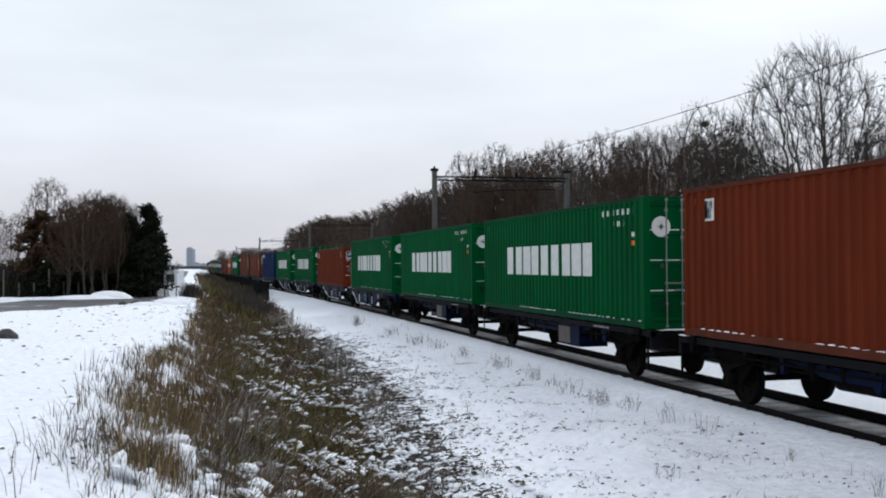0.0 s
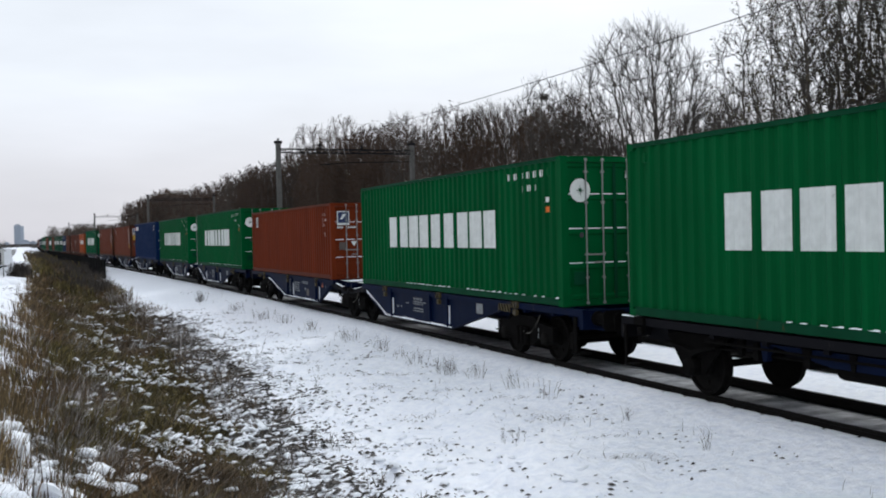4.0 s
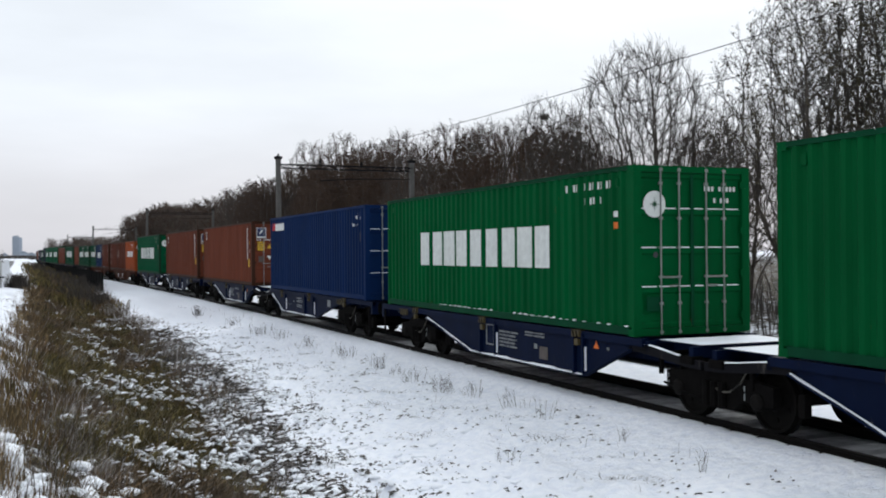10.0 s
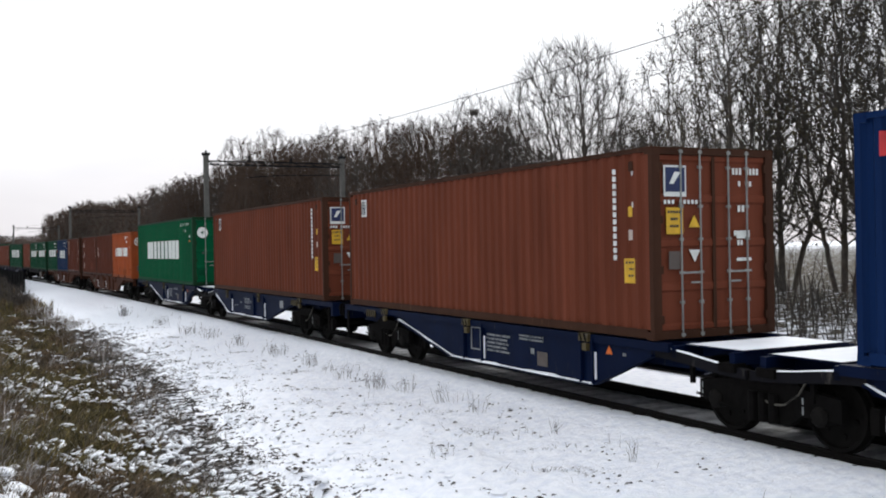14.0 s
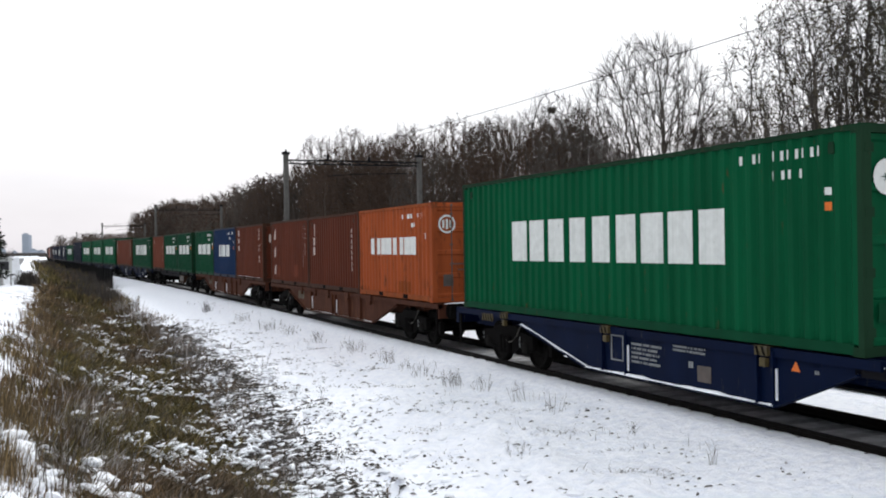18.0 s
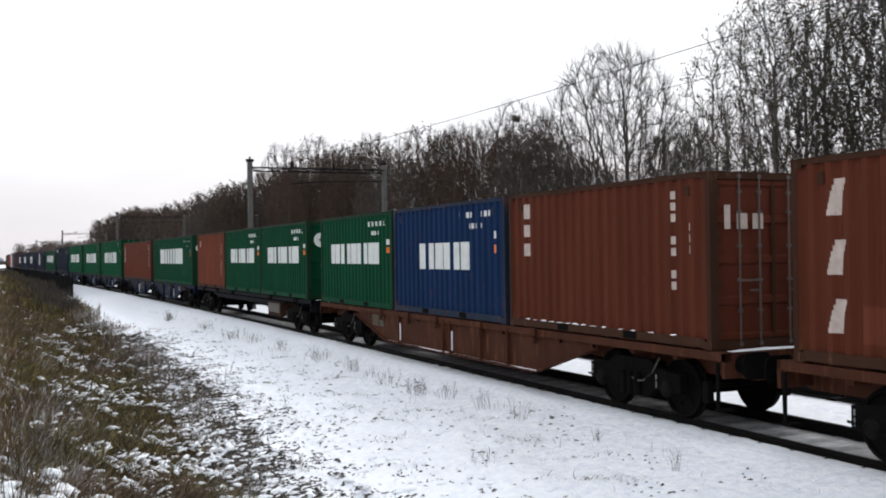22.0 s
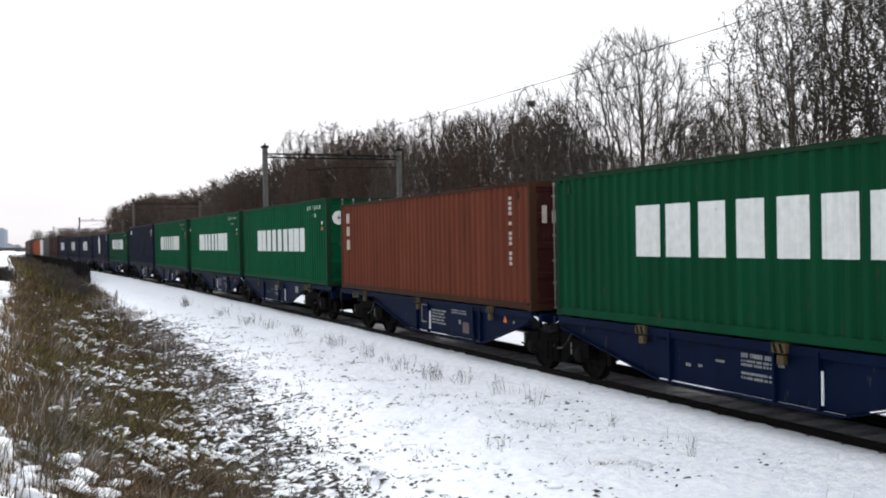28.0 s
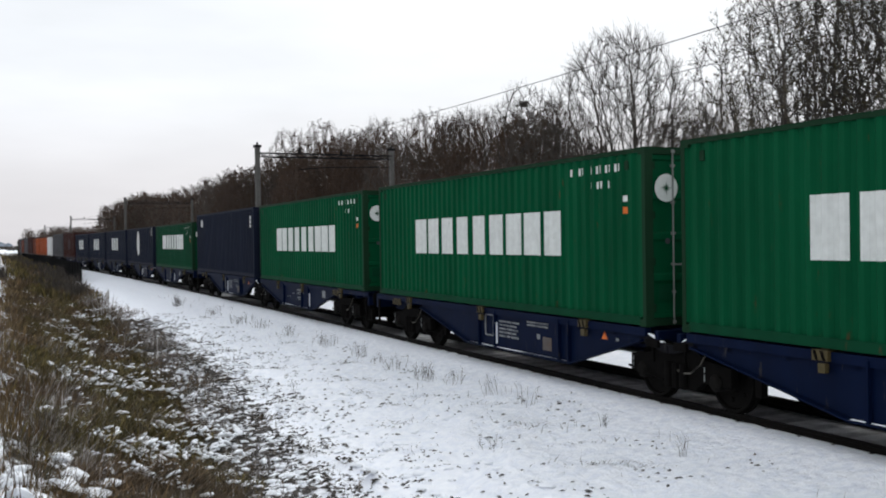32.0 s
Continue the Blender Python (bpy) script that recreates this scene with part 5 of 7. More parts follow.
def two_axle_wagon(span, over, buf):
    w = thing("container_wagon", "dark two-axle container wagon with an equipment box under it", "wagon", "wagons of the freight train")
    e = span / 2
    deck(w, -e - over, e + over, M_WAGON_DARK, [(-e - over + 0.02, -e - 0.02), (e + 0.02, e + over - 0.02)])
    for s in (-1, 1):
        b = Build().prism([(-e + 3.2, 0.98), (-e + 4.4, 0.78), (e - 4.4, 0.78), (e - 3.2, 0.98)], "x", *sorted((s * 1.05, s * 1.1)))
        part("side_girder", b, M_WAGON_BLUE, w)
    for ya in (-4.6, 4.6):
        ws = part("wheelset", WHEELSET, None, w)
        ws.matrix_basis = pose(0, ya, R_WHEEL)
        for s in (-1, 1):
            x0, x1 = sorted((s * 0.98, s * 1.03))
            g = Build().prism([(ya - 0.75, 0.97), (ya - 0.24, 0.36), (ya - 0.16, 0.36), (ya - 0.16, 0.6), (ya + 0.16, 0.6), (ya + 0.16, 0.36), (ya + 0.24, 0.36), (ya + 0.75, 0.97)], "x", x0, x1)
            part("axle_guard", g, M_GEAR, w)
            part("axle_box", Build().lathe([(s * 0.9, 0.15), (s * 1.15, 0.15), (s * 1.2, 0.1)], "x", (0, ya, R_WHEEL), 12), M_GEAR, w)
            sp = Build()
            for k in range(5):
                h = 0.62 - k * 0.12
                sp.prism([(ya - h, 0.80 - 0.028 * k), (ya, 0.70 - 0.028 * k), (ya + h, 0.80 - 0.028 * k), (ya + h, 0.825 - 0.028 * k), (ya, 0.725 - 0.028 * k), (ya - h, 0.825 - 0.028 * k)], "x", *sorted((s * 1.04, s * 1.13)))
            part("leaf_spring", sp, M_GEAR, w)
    bx = part("equipment_box", Build().box(-1.18, -0.4, -2.25, -0.75, 0.47, 1.0), M_WAGON_BLUE, w, "dark blue box with a dull panel")
    part("panel", Build().box(-1.186, -1.18, -1.62, -0.80, 0.52, 0.95), M_BAR, bx, "dull panel")
    # levers, hangers and pipes between the axles
    rg = random.Random(19)
    for k in range(11):
        y = -3.7 + k * 0.72 + rg.uniform(-0.15, 0.15)
        if -2.4 < y < -0.6:
            continue
        w0, z0 = rg.uniform(0.05, 0.2), rg.uniform(0.62, 0.82)
        for s in (-1, 1):
            part("hanger", Build().prism([(y - w0, 0.99), (y + w0, 0.99), (y + w0 * 0.4, z0), (y - w0 * 0.4, z0)], "x", *sorted((s * 1.02, s * (1.08 + 0.05 * rg.random())))), M_WAGON_BLUE if k % 3 == 0 else M_GEAR, w)
    for z, x in ((0.9, -1.14), (0.8, -1.02)):
        part("pipe", Build().tube([(x, -4.2, z), (x, -2.4, z - 0.04), (x, 0.2, z), (x, 4.2, z)], [0.022] * 4, 6), M_GEAR, w)
    part("lettering", Build().box(-1.206, -1.2, -4.15, -3.95, 1.06, 1.10).box(-1.206, -1.2, -3.9, -3.55, 1.06, 1.10).box(-1.206, -1.2, -3.5, -3.25, 1.06, 1.10), M_PLATE, w, "pale painted bars")
    part("snow", Build().prism([(-1.21, 1.15), (-1.12, 1.15), (-1.13, 1.165), (-1.19, 1.168)], "y", e - 0.2, e + over - 0.02), M_SNOW, w, "snow on the end of the sole bar")
    part("tank", Build().lathe([(0.6, 0.16), (1.7, 0.16)], "y", (-0.85, 0, 0.76), 14), M_GEAR, w, "round brake air tank")
    for y in (-3.2, -2.2, 2.1, 3.1):
        part("cross_beam", Build().box(-1.12, 1.12, y - 0.05, y + 0.05, 0.72, 0.97), M_GEAR, w)
    part("brake_rod", Build().lathe([(-3.4, 0.03), (3.4, 0.03)], "y", (-0.3, 0, 0.73), 6), M_GEAR, w)
    brackets(w, [-e + 0.3, e - 0.3], M_GEAR)
    for s in (-1, 1):
        buffers(w, s * (e + over), s * buf, M_WAGON_DARK)
    return w


def put_wagon(w, centre):
    MOVING.append((w, centre, 0.0))


BLUE_TEXT = "blue articulated container wagon on three bogies with snow on its girders"
first = two_axle_wagon(L40, 0.3, 0.6)
put_wagon(first, TRAIN[0][1] + L40 / 2)
for i in (1, 2, 32):
    put_wagon(copy_thing(first, Matrix()), TRAIN[i][1] + L40 / 2)
kinds = {}
for i in (3, 5, 7, 9, 20, 22, 24, 26, 28, 30, 38, 40, 42):
    a, b_ = TRAIN[i][1], TRAIN[i + 1][1] + TRAIN[i + 1][0][2]
    wide = i < 20
    key = "wide" if wide else "close"
    if key not in kinds:
        kinds[key] = articulated_wagon(27.95 if wide else 25.45, 3.55 if wide else 1.05, 0.48 if wide else 0.25, M_WAGON_BLUE, BLUE_TEXT, 1.05 if wide else 0.9)
        w = kinds[key]
    else:
        w = copy_thing(kinds[key], Matrix())
    put_wagon(w, (a + b_) / 2)
for i, metal, deep, text in ((11, M_WAGON_RUST, True, "rust-brown four-axle container wagon with deep side girders"), (14, M_WAGON_RUST, True, ""),
                             (17, M_WAGON_DARK, False, "dark shallow four-axle container wagon with an underslung box"), (33, M_WAGON_DARK, False, ""), (36, M_WAGON_DARK, False, "")):
    span = TRAIN[min(i + 2, 37)][1] + L20 - TRAIN[i][1] if i < 36 else 12.5
    key = (deep,)
    if key not in kinds:
        kinds[key] = w = bogie_wagon(18.4, metal, text, 0.3, 0.55, deep)
    else:
        w = copy_thing(kinds[key], Matrix())
    put_wagon(w, TRAIN[i][1] + span / 2)

# ---- catenary ----
PORTALS = [(52.0, 12.42, 20.15), (116.0, 12.44, 19.9), (192.0, 10.95, 18.6), (277.0, 9.35, 15.6), (-14.0, 12.42, 20.15)]


def portal(y, x0, x1):
    p = thing("catenary_portal", "grey concrete and steel catenary portal over the electrified track", "catenary portal", "catenary portals")
    base = -0.4
    for x in (x0, x1):
        b = Build()
        b.prism([(x - 0.12, y - 0.12), (x + 0.12, y - 0.12), (x + 0.12, y + 0.12), (x - 0.12, y + 0.12)], "z", base, 7.72)
        b.prism([(x - 0.19, y - 0.19), (x + 0.19, y - 0.19), (x + 0.19, y + 0.19), (x - 0.19, y + 0.19)], "z", base, 0.6)
        part("post", b, M_CONCRETE, p)
        part("post_cap", Build().box(x - 0.19, x + 0.19, y - 0.16, y + 0.16, 7.72, 7.86).lathe([(7.86, 0.06), (8.0, 0.05)], "z", (x, y, 0), 8), M_STEEL, p)
    b = Build()
    for zz in (7.2, 7.40):
        for o in (-0.06, 0.06):
            b.box(x0 - 0.1, x1 + 0.1, y + o - 0.03, y + o + 0.03, zz, zz + 0.06)
    n = 16
    for i in range(n):
        xa, xb = x0 + (x1 - x0) * i / n, x0 + (x1 - x0) * (i + 1) / n
        z = (7.23, 7.43) if i % 2 else (7.43, 7.23)
        for o in (-0.12, 0.12):
            b.tube([(xa, y + o, z[0]), (xb, y + o, z[1])], [0.02, 0.02], 4)
    part("crossbeam", b, M_STEEL, p, "latticed steel crossbeam")
    xc = main_x(y)
    b = Build().tube([(xc, y, 7.44), (xc, y, 7.8)], [0.04, 0.04], 6).lathe([(7.5, 0.09), (7.56, 0.09), (7.6, 0.05), (7.64, 0.09), (7.7, 0.09), (7.74, 0.05)], "z", (xc, y, 0), 10)
    b.tube([(xc + 2.4, y, 7.44), (xc + 2.4, y, 7.72)], [0.05, 0.05], 6).lathe([(7.5, 0.09), (7.58, 0.09), (7.62, 0.05)], "z", (xc + 2.4, y, 0), 10)
    b.tube([(xc, y, 6.58), (xc + 1.6, y, 6.72), (x1 - 0.1, y, 6.8)], [0.025, 0.025, 0.025], 5)
    part("insulator", b, M_STEEL, p)
    return p


for y, x0, x1 in PORTALS:
    portal(y, x0, x1)


def wires():
    ys = sorted(p[0] for p in PORTALS)
    for kind, z_at, sag, r, label in (("messenger_wire", 7.78, 0.46, 0.011, "thin messenger wire of the catenary"), ("contact_wire", 6.54, 0.0, 0.007, "thin copper contact wire")):
        pts = []
        for a, b in zip(ys, ys[1:]):
            for i in range(12):
                f = i / 12
                y = a + f * (b - a)
                pts.append((main_x(y), y, z_at - 4 * sag * f * (1 - f)))
        pts.append((main_x(ys[-1]), ys[-1], z_at))
        lone(kind, Build().tube(pts, [r] * len(pts), 4), M_WIRE, label, "wire")


wires()


# ---- fence along the line ----
def track_fence():
    f = thing("track_fence", "black close-boarded fence beside the line", "fence")
    y = 84.0
    while y < 260:
        x = 5.5 + 0.45 * (shift(y) - shift(84))
        x1 = 5.5 + 0.45 * (shift(y + 3) - shift(84))
        z = -0.7
        part("post", Build().box(x - 0.06, x + 0.06, y - 0.06, y + 0.06, z, 1.17), M_FENCE, f)
        b = Build()
        for k in range(3):
            z0, z1 = z + k * 0.62, z + k * 0.62 + 0.612
            b.v += [(x, y, z0), (x1, y + 3, z0), (x1, y + 3, z1), (x, y, z1), (x + 0.04, y, z0), (x1 + 0.04, y + 3, z0), (x1 + 0.04, y + 3, z1), (x + 0.04, y, z1)]
            q = 8 * k
            b.f += [(q, q + 1, q + 2, q + 3), (q + 7, q + 6, q + 5, q + 4), (q + 3, q + 2, q + 6, q + 7), (q, q + 4, q + 5, q + 1), (q, q + 3, q + 7, q + 4), (q + 1, q + 5, q + 6, q + 2)]
        part("panel", b, M_FENCE, f)
        y += 3


track_fence()


# ---- trees ----
def bare_tree(seed, height, radius, base, count, step, stems=1, fan=0.6, lift=0.25, leaves=0, twigs=2, tip=0.0075, leaf_size=(0.03, 0.06), spray=0.42, gnarl=0.06):
    """A leafless tree grown towards points spread through its crown; returns wood, twig and leaf meshes."""
    r = np.random.default_rng(seed)
    goals = []
    lobes = r.uniform(0.72, 1.12, 12)
    while len(goals) < count:
        u, az = r.uniform(0, 1), r.uniform(0, 2 * np.pi)
        k = az / (2 * np.pi) * 12
        lobe = lobes[int(k) % 12] * (1 - k % 1) + lobes[(int(k) + 1) % 12] * (k % 1)
        edge = (u ** fan) * ((1 - u) ** 0.48) * 1.62 * lobe
        d = math.sqrt(r.uniform(0.02, 1)) * min(1.0, edge)
        goals.append((radius * d * math.cos(az), radius * d * math.sin(az), base + (height - base) * u))
    goals = np.array(goals)
    pos, up = [], []
    for s in range(stems):
        az = 2 * np.pi * (s + r.uniform(0, 0.6)) / stems
        spread = 0.0 if stems == 1 else 0.28
        lean = (r.normal(0, 0.04), r.normal(0, 0.04)) if stems == 1 else (0.24 * math.cos(az) * r.uniform(0.4, 1.3), 0.24 * math.sin(az) * r.uniform(0.4, 1.3))
        n = max(2, int((base * r.uniform(0.8, 1.15) + 0.4) / step))
        for i in range(n):
            z = -0.3 + i * step
            pos.append((spread * math.cos(az) + lean[0] * z + 0.03 * math.sin(z * 1.7 + s), spread * math.sin(az) + lean[1] * z + 0.03 * math.cos(z * 1.3 + s), z))
            up.append(len(up) - 1 if i else -1)
    pos = [np.array(p) for p in pos]
    forks = [0 if k >= 0 and i % 2 else 2 for i, k in enumerate(up)]
    near_i = np.zeros(len(goals), int)
    near_d = np.full(len(goals), 1e9)
    alive = np.ones(len(goals), bool)

    def look_at(first):
        block = np.array(pos[first:])
        dist = np.linalg.norm(goals[:, None, :] - block[None], axis=2)
        j = dist.argmin(axis=1)
        m = dist[np.arange(len(goals)), j]
        better = m < near_d
        near_i[better] = j[better] + first
        near_d[better] = m[better]

    look_at(0)
    for _ in range(90):
        alive &= near_d > step * 1.25
        alive &= np.array([forks[k] < 4 for k in near_i])
        if not alive.any():
            break
        pull = {}
        for i in np.nonzero(alive)[0]:
            g = goals[i] - pos[near_i[i]]
            k = int(near_i[i])
            pull[k] = pull.get(k, 0) + g / np.linalg.norm(g)
        first = len(pos)
        for k, g in pull.items():
            own = pos[k] - pos[up[k]] if up[k] >= 0 else np.array((0, 0, step))
            d = g / max(1e-6, np.linalg.norm(g)) + 0.55 * own / step + np.array((0, 0, lift * 0.6)) + r.normal(0, gnarl, 3)
            pos.append(pos[k] + d / np.linalg.norm(d) * step)
            up.append(k)
            forks[k] += 1
            forks.append(0)
        look_at(first)
    n = len(pos)
    kids = [[] for _ in range(n)]
    for i, k in enumerate(up):
        if k >= 0:
            kids[k].append(i)
    # ease the limbs into smooth curves
    for _ in range(3):
        was = [p.copy() for p in pos]
        for i in range(n):
            if up[i] >= 0 and kids[i]:
                ahead = sum(was[c] for c in kids[i]) / len(kids[i])
                pos[i] = 0.4 * was[i] + 0.3 * (was[up[i]] + ahead)
    fat = np.zeros(n)
    for i in range(n - 1, -1, -1):
        fat[i] = tip if not kids[i] else sum(fat[c] ** 2.15 for c in kids[i]) ** (1 / 2.15)
    wood, fine, leaf = Build(), Build(), Build()
    tips = []
    for i in range(n):
        if up[i] >= 0 and max(kids[up[i]], key=lambda c: fat[c]) == i:
            continue
        chain = [i] if up[i] < 0 else [up[i], i]
        while kids[chain[-1]]:
            chain.append(max(kids[chain[-1]], key=lambda c: fat[c]))
        radii = [min(fat[c], fat[i]) for c in chain]
        cut = next((q for q, f in enumerate(radii) if f < 0.035), len(chain))
        if cut >= 2:
            wood.tube([pos[c] for c in chain[:cut + 1]], [f * (1.3 if chain[q] < 2 and up[i] < 0 and q == 0 else 1) for q, f in enumerate(radii[:cut + 1])], 5)
        if cut < len(chain) - 1:
            q = max(0, cut - 1) if cut >= 2 else 0
            fine.tube([pos[c] for c in chain[q:]], radii[q:], 3)
    for i in range(n):
        if fat[i] > tip * 2.6 or up[i] < 0:
            continue
        own = (pos[i] - pos[up[i]]) / step
        for _ in range(twigs if not kids[i] else max(1, twigs - 1)):
            d = own * 0.9 + r.normal(0, 0.34, 3) + np.array((pos[i][0] * 0.06, pos[i][1] * 0.06, lift * 1.1))
            d = d / np.linalg.norm(d) * spray * r.uniform(0.55, 1.25)
            bend = r.normal(0, 0.05, 3)
            fine.tube([pos[i], pos[i] + d * 0.55 + bend, pos[i] + d], [tip * 0.8, tip * 0.65, tip * 0.45], 3)
            tips.append(pos[i] + d * r.uniform(0.5, 1.0))
    for _ in range(leaves):
        p = Vector(tips[r.integers(len(tips))]) + Vector(r.normal(0, 0.08, 3))
        u = Vector(r.normal(0, 1, 3)).normalized()
        w = u.orthogonal().normalized()
        a = r.uniform(*leaf_size)
        k = len(leaf.v)
        leaf.v += [tuple(p - u * a), tuple(p + w * a * 0.6), tuple(p + u * a), tuple(p - w * a * 0.6 + u.cross(w) * a * 0.3)]
        leaf.f += [(k, k + 1, k + 2), (k, k + 2, k + 3)]
    return wood, fine, leaf


def tree(name, label, meshes, twig=M_TWIG, leaf_m=M_LEAF_BROWN, group=""):
    wood, fine, leaf = meshes
    t = thing(name, label, "tree", group)
    part("trunk", wood, M_BARK, t, smooth=True)
    part("crown", fine, twig, t, "dense bare twigs")
    if leaf.f:
        part("leaves", leaf, leaf_m, t, "withered leaves on the twigs")
    return t


rnd = random.Random(11)
WOOD = "bare trees behind the tracks"
kinds_of_tree = [
    tree("bare_tree", "tall leafless tree with a broad rounded crown of fine twigs", bare_tree(41, 12.3, 4.6, 1.8, 2600, 0.28, 2, 0.46, 0.5, twigs=3, tip=0.0125, spray=0.8), group=WOOD),
    tree("bare_tree", "leafless brown tree standing in a dense wood", bare_tree(42, 11.5, 3.0, 3.2, 1100, 0.30, 1, 0.5, 0.3, 5200, twigs=3, tip=0.013, spray=0.66), M_TWIG_RED, group=WOOD),
    tree("bare_tree", "leafless brown tree with a few withered leaves in a dense wood", bare_tree(43, 10.5, 3.2, 2.8, 1100, 0.30, 2, 0.55, 0.3, 6500, twigs=3, tip=0.013, spray=0.66), M_TWIG_RED, group=WOOD),
    tree("bare_tree", "many-stemmed tree with dark withered leaves still on it", bare_tree(44, 12.5, 4.4, 1.8, 1900, 0.30, 3, 0.40, 0.26, 5600, twigs=3, tip=0.0105, leaf_size=(0.04, 0.085), spray=0.66), M_TWIG, M_LEAF_OLIVE, group=WOOD),
    tree("bare_tree", "grey many-stemmed leafless tree at the edge of the wood", bare_tree(45, 11.0, 3.4, 1.4, 1500, 0.30, 4, 0.45, 0.36, 200, twigs=3, tip=0.0115, spray=0.66), group=WOOD),
    tree("bare_tree", "slender leafless tree in a dense wood", bare_tree(46, 9.5, 2.5, 2.6, 900, 0.28, 1, 0.5, 0.34, 3400, twigs=3, tip=0.013, spray=0.66), M_TWIG_RED, group=WOOD),
    tree("bare_tree", "small leafless tree in a far dark wood", bare_tree(47, 10.5, 3.8, 1.4, 330, 0.55, 2, 0.5, 0.3, 300, twigs=3, tip=0.035, spray=0.9, leaf_size=(0.10, 0.20)), M_TWIG_RED, group=WOOD),
]
used = [0] * len(kinds_of_tree)
TALL = [float(np.percentile([v.co.z for v in t.children[1].data.vertices], 99.5)) for t in kinds_of_tree]


def plant(k, x, y, size, turn):
    m = pose(x, y, ground_z(x, y) - 0.1, 0, 0, turn)
    src = kinds_of_tree[k]
    if used[k] == 0:
        src.matrix_basis = m
        src.scale = (size, size, size)
        used[k] = 1
        return src
    ob = copy_thing(src, m)
    ob.scale = (size, size, size)
    return ob


# trees that stand out, then the wood behind them
for k, az, dist, top in ((0, 34.8, 50, 12.3), (4, 40.4, 48, 9.2), (3, 43.0, 44, 12.6), (3, 46.4, 46, 13.8), (3, 49.4, 44, 13.4), (4, 44.8, 50, 10.5), (1, 39.5, 54, 8.4), (3, 51.6, 42, 14.6), (4, 38.6, 50, 8.4), (2, 37.0, 57, 8.4), (2, 33.4, 60, 7.6), (2, 30.2, 56, 8.9), (1, 32.4, 55, 7.4), (4, 33.4, 52, 7.0), (4, 29.0, 56, 10.7), (2, 31.5, 58, 7.8), (5, 27.0, 64, 10.2),
                         (1, 25.6, 70, 10.9), (2, 23.2, 74, 10.8), (1, 20.5, 82, 11.2), (2, 17.3, 100, 12.8), (1, 15.3, 108, 13.0), (2, 18.9, 92, 11.4), (4, 53.0, 40, 12.5), (3, 57.5, 38, 12)):
    a = radians(az)
    size = (top - 0.2) * (0.89 if k == 0 else 1.15 if az < 24 else 1.07) / TALL[k]
    plant(k, dist * math.sin(a), dist * math.cos(a), size, rnd.uniform(0, 360))
for row, (x_row, step) in enumerate(((25.5, 4.9), (30.5, 4.6), (36.0, 5.4))):
    y = 12.0 + row * 2
    while y < 225:
        x = x_row + rnd.uniform(-2.0, 2.0)
        thin = x > 0.66 * y      # the wood thins out where the line comes near
        k = rnd.choice((1, 1, 2, 2, 5, 4)) if y < 130 else 6
        top = (2.6 + 0.275 * x) * rnd.uniform(0.86, 1.10)
        if thin:
            top *= 0.68
        elif y > 60:
            top *= 1.08 if y > 105 else 1.03
        if row == 2 and y < 85 and rnd.random() < 0.6:
            pass
        elif not (thin and rnd.random() < (0.97 if y < 46 else 0.75)):
            plant(k, x, y, top / TALL[k], rnd.uniform(0, 360))
        y += step * rnd.uniform(0.75, 1.3) * (1 if y < 130 else 1.4)
for i in range(40):
    y = rnd.uniform(200, 300)
    a = rnd.uniform(5.0, 9.5)
    plant(6, y * math.tan(radians(a)), y, (2.6 + y * 0.043 * min(1.0, 0.78 + 0.1 * (a - 5.0))) / 10.0 * rnd.uniform(0.9, 1.05), rnd.uniform(0, 360))
for i in range(70):
    y = rnd.uniform(350, 620)
    a = rnd.uniform(0.7, 6.0)
    plant(6, y * math.tan(radians(a)), y, (2.6 + y * 0.0172 * min(1.0, 0.45 + 0.9 * (a - 0.5))) / 11.0 * rnd.uniform(0.8, 1.05), rnd.uniform(0, 360))


def bird_nest(x, y, z):
    r = random.Random(77)
    b = Build()
    for _ in range(90):
        a, q = r.uniform(0, 2 * math.pi), r.uniform(-0.16, 0.16)
        rr = 0.2 * math.sqrt(max(0.1, 1 - (q / 0.26) ** 2))
        p = Vector((x + rr * math.cos(a), y + rr * math.sin(a), z + q))
        d = Vector((-math.sin(a), math.cos(a), r.uniform(-0.3, 0.3))) * r.uniform(0.10, 0.2)
        b.tube([p - d, p * 1.0, p + d * 0.9], [0.012, 0.014, 0.008], 3)
    b.lathe([(-0.16, 0.08), (-0.08, 0.16), (0.04, 0.18), (0.08, 0.13)], "z", (x, y, z), 9)
    lone("bird_nest", b, M_BARK, "dark round nest of twigs high in a bare tree", "nest")


bird_nest(27.14, 48.98, 10.3)


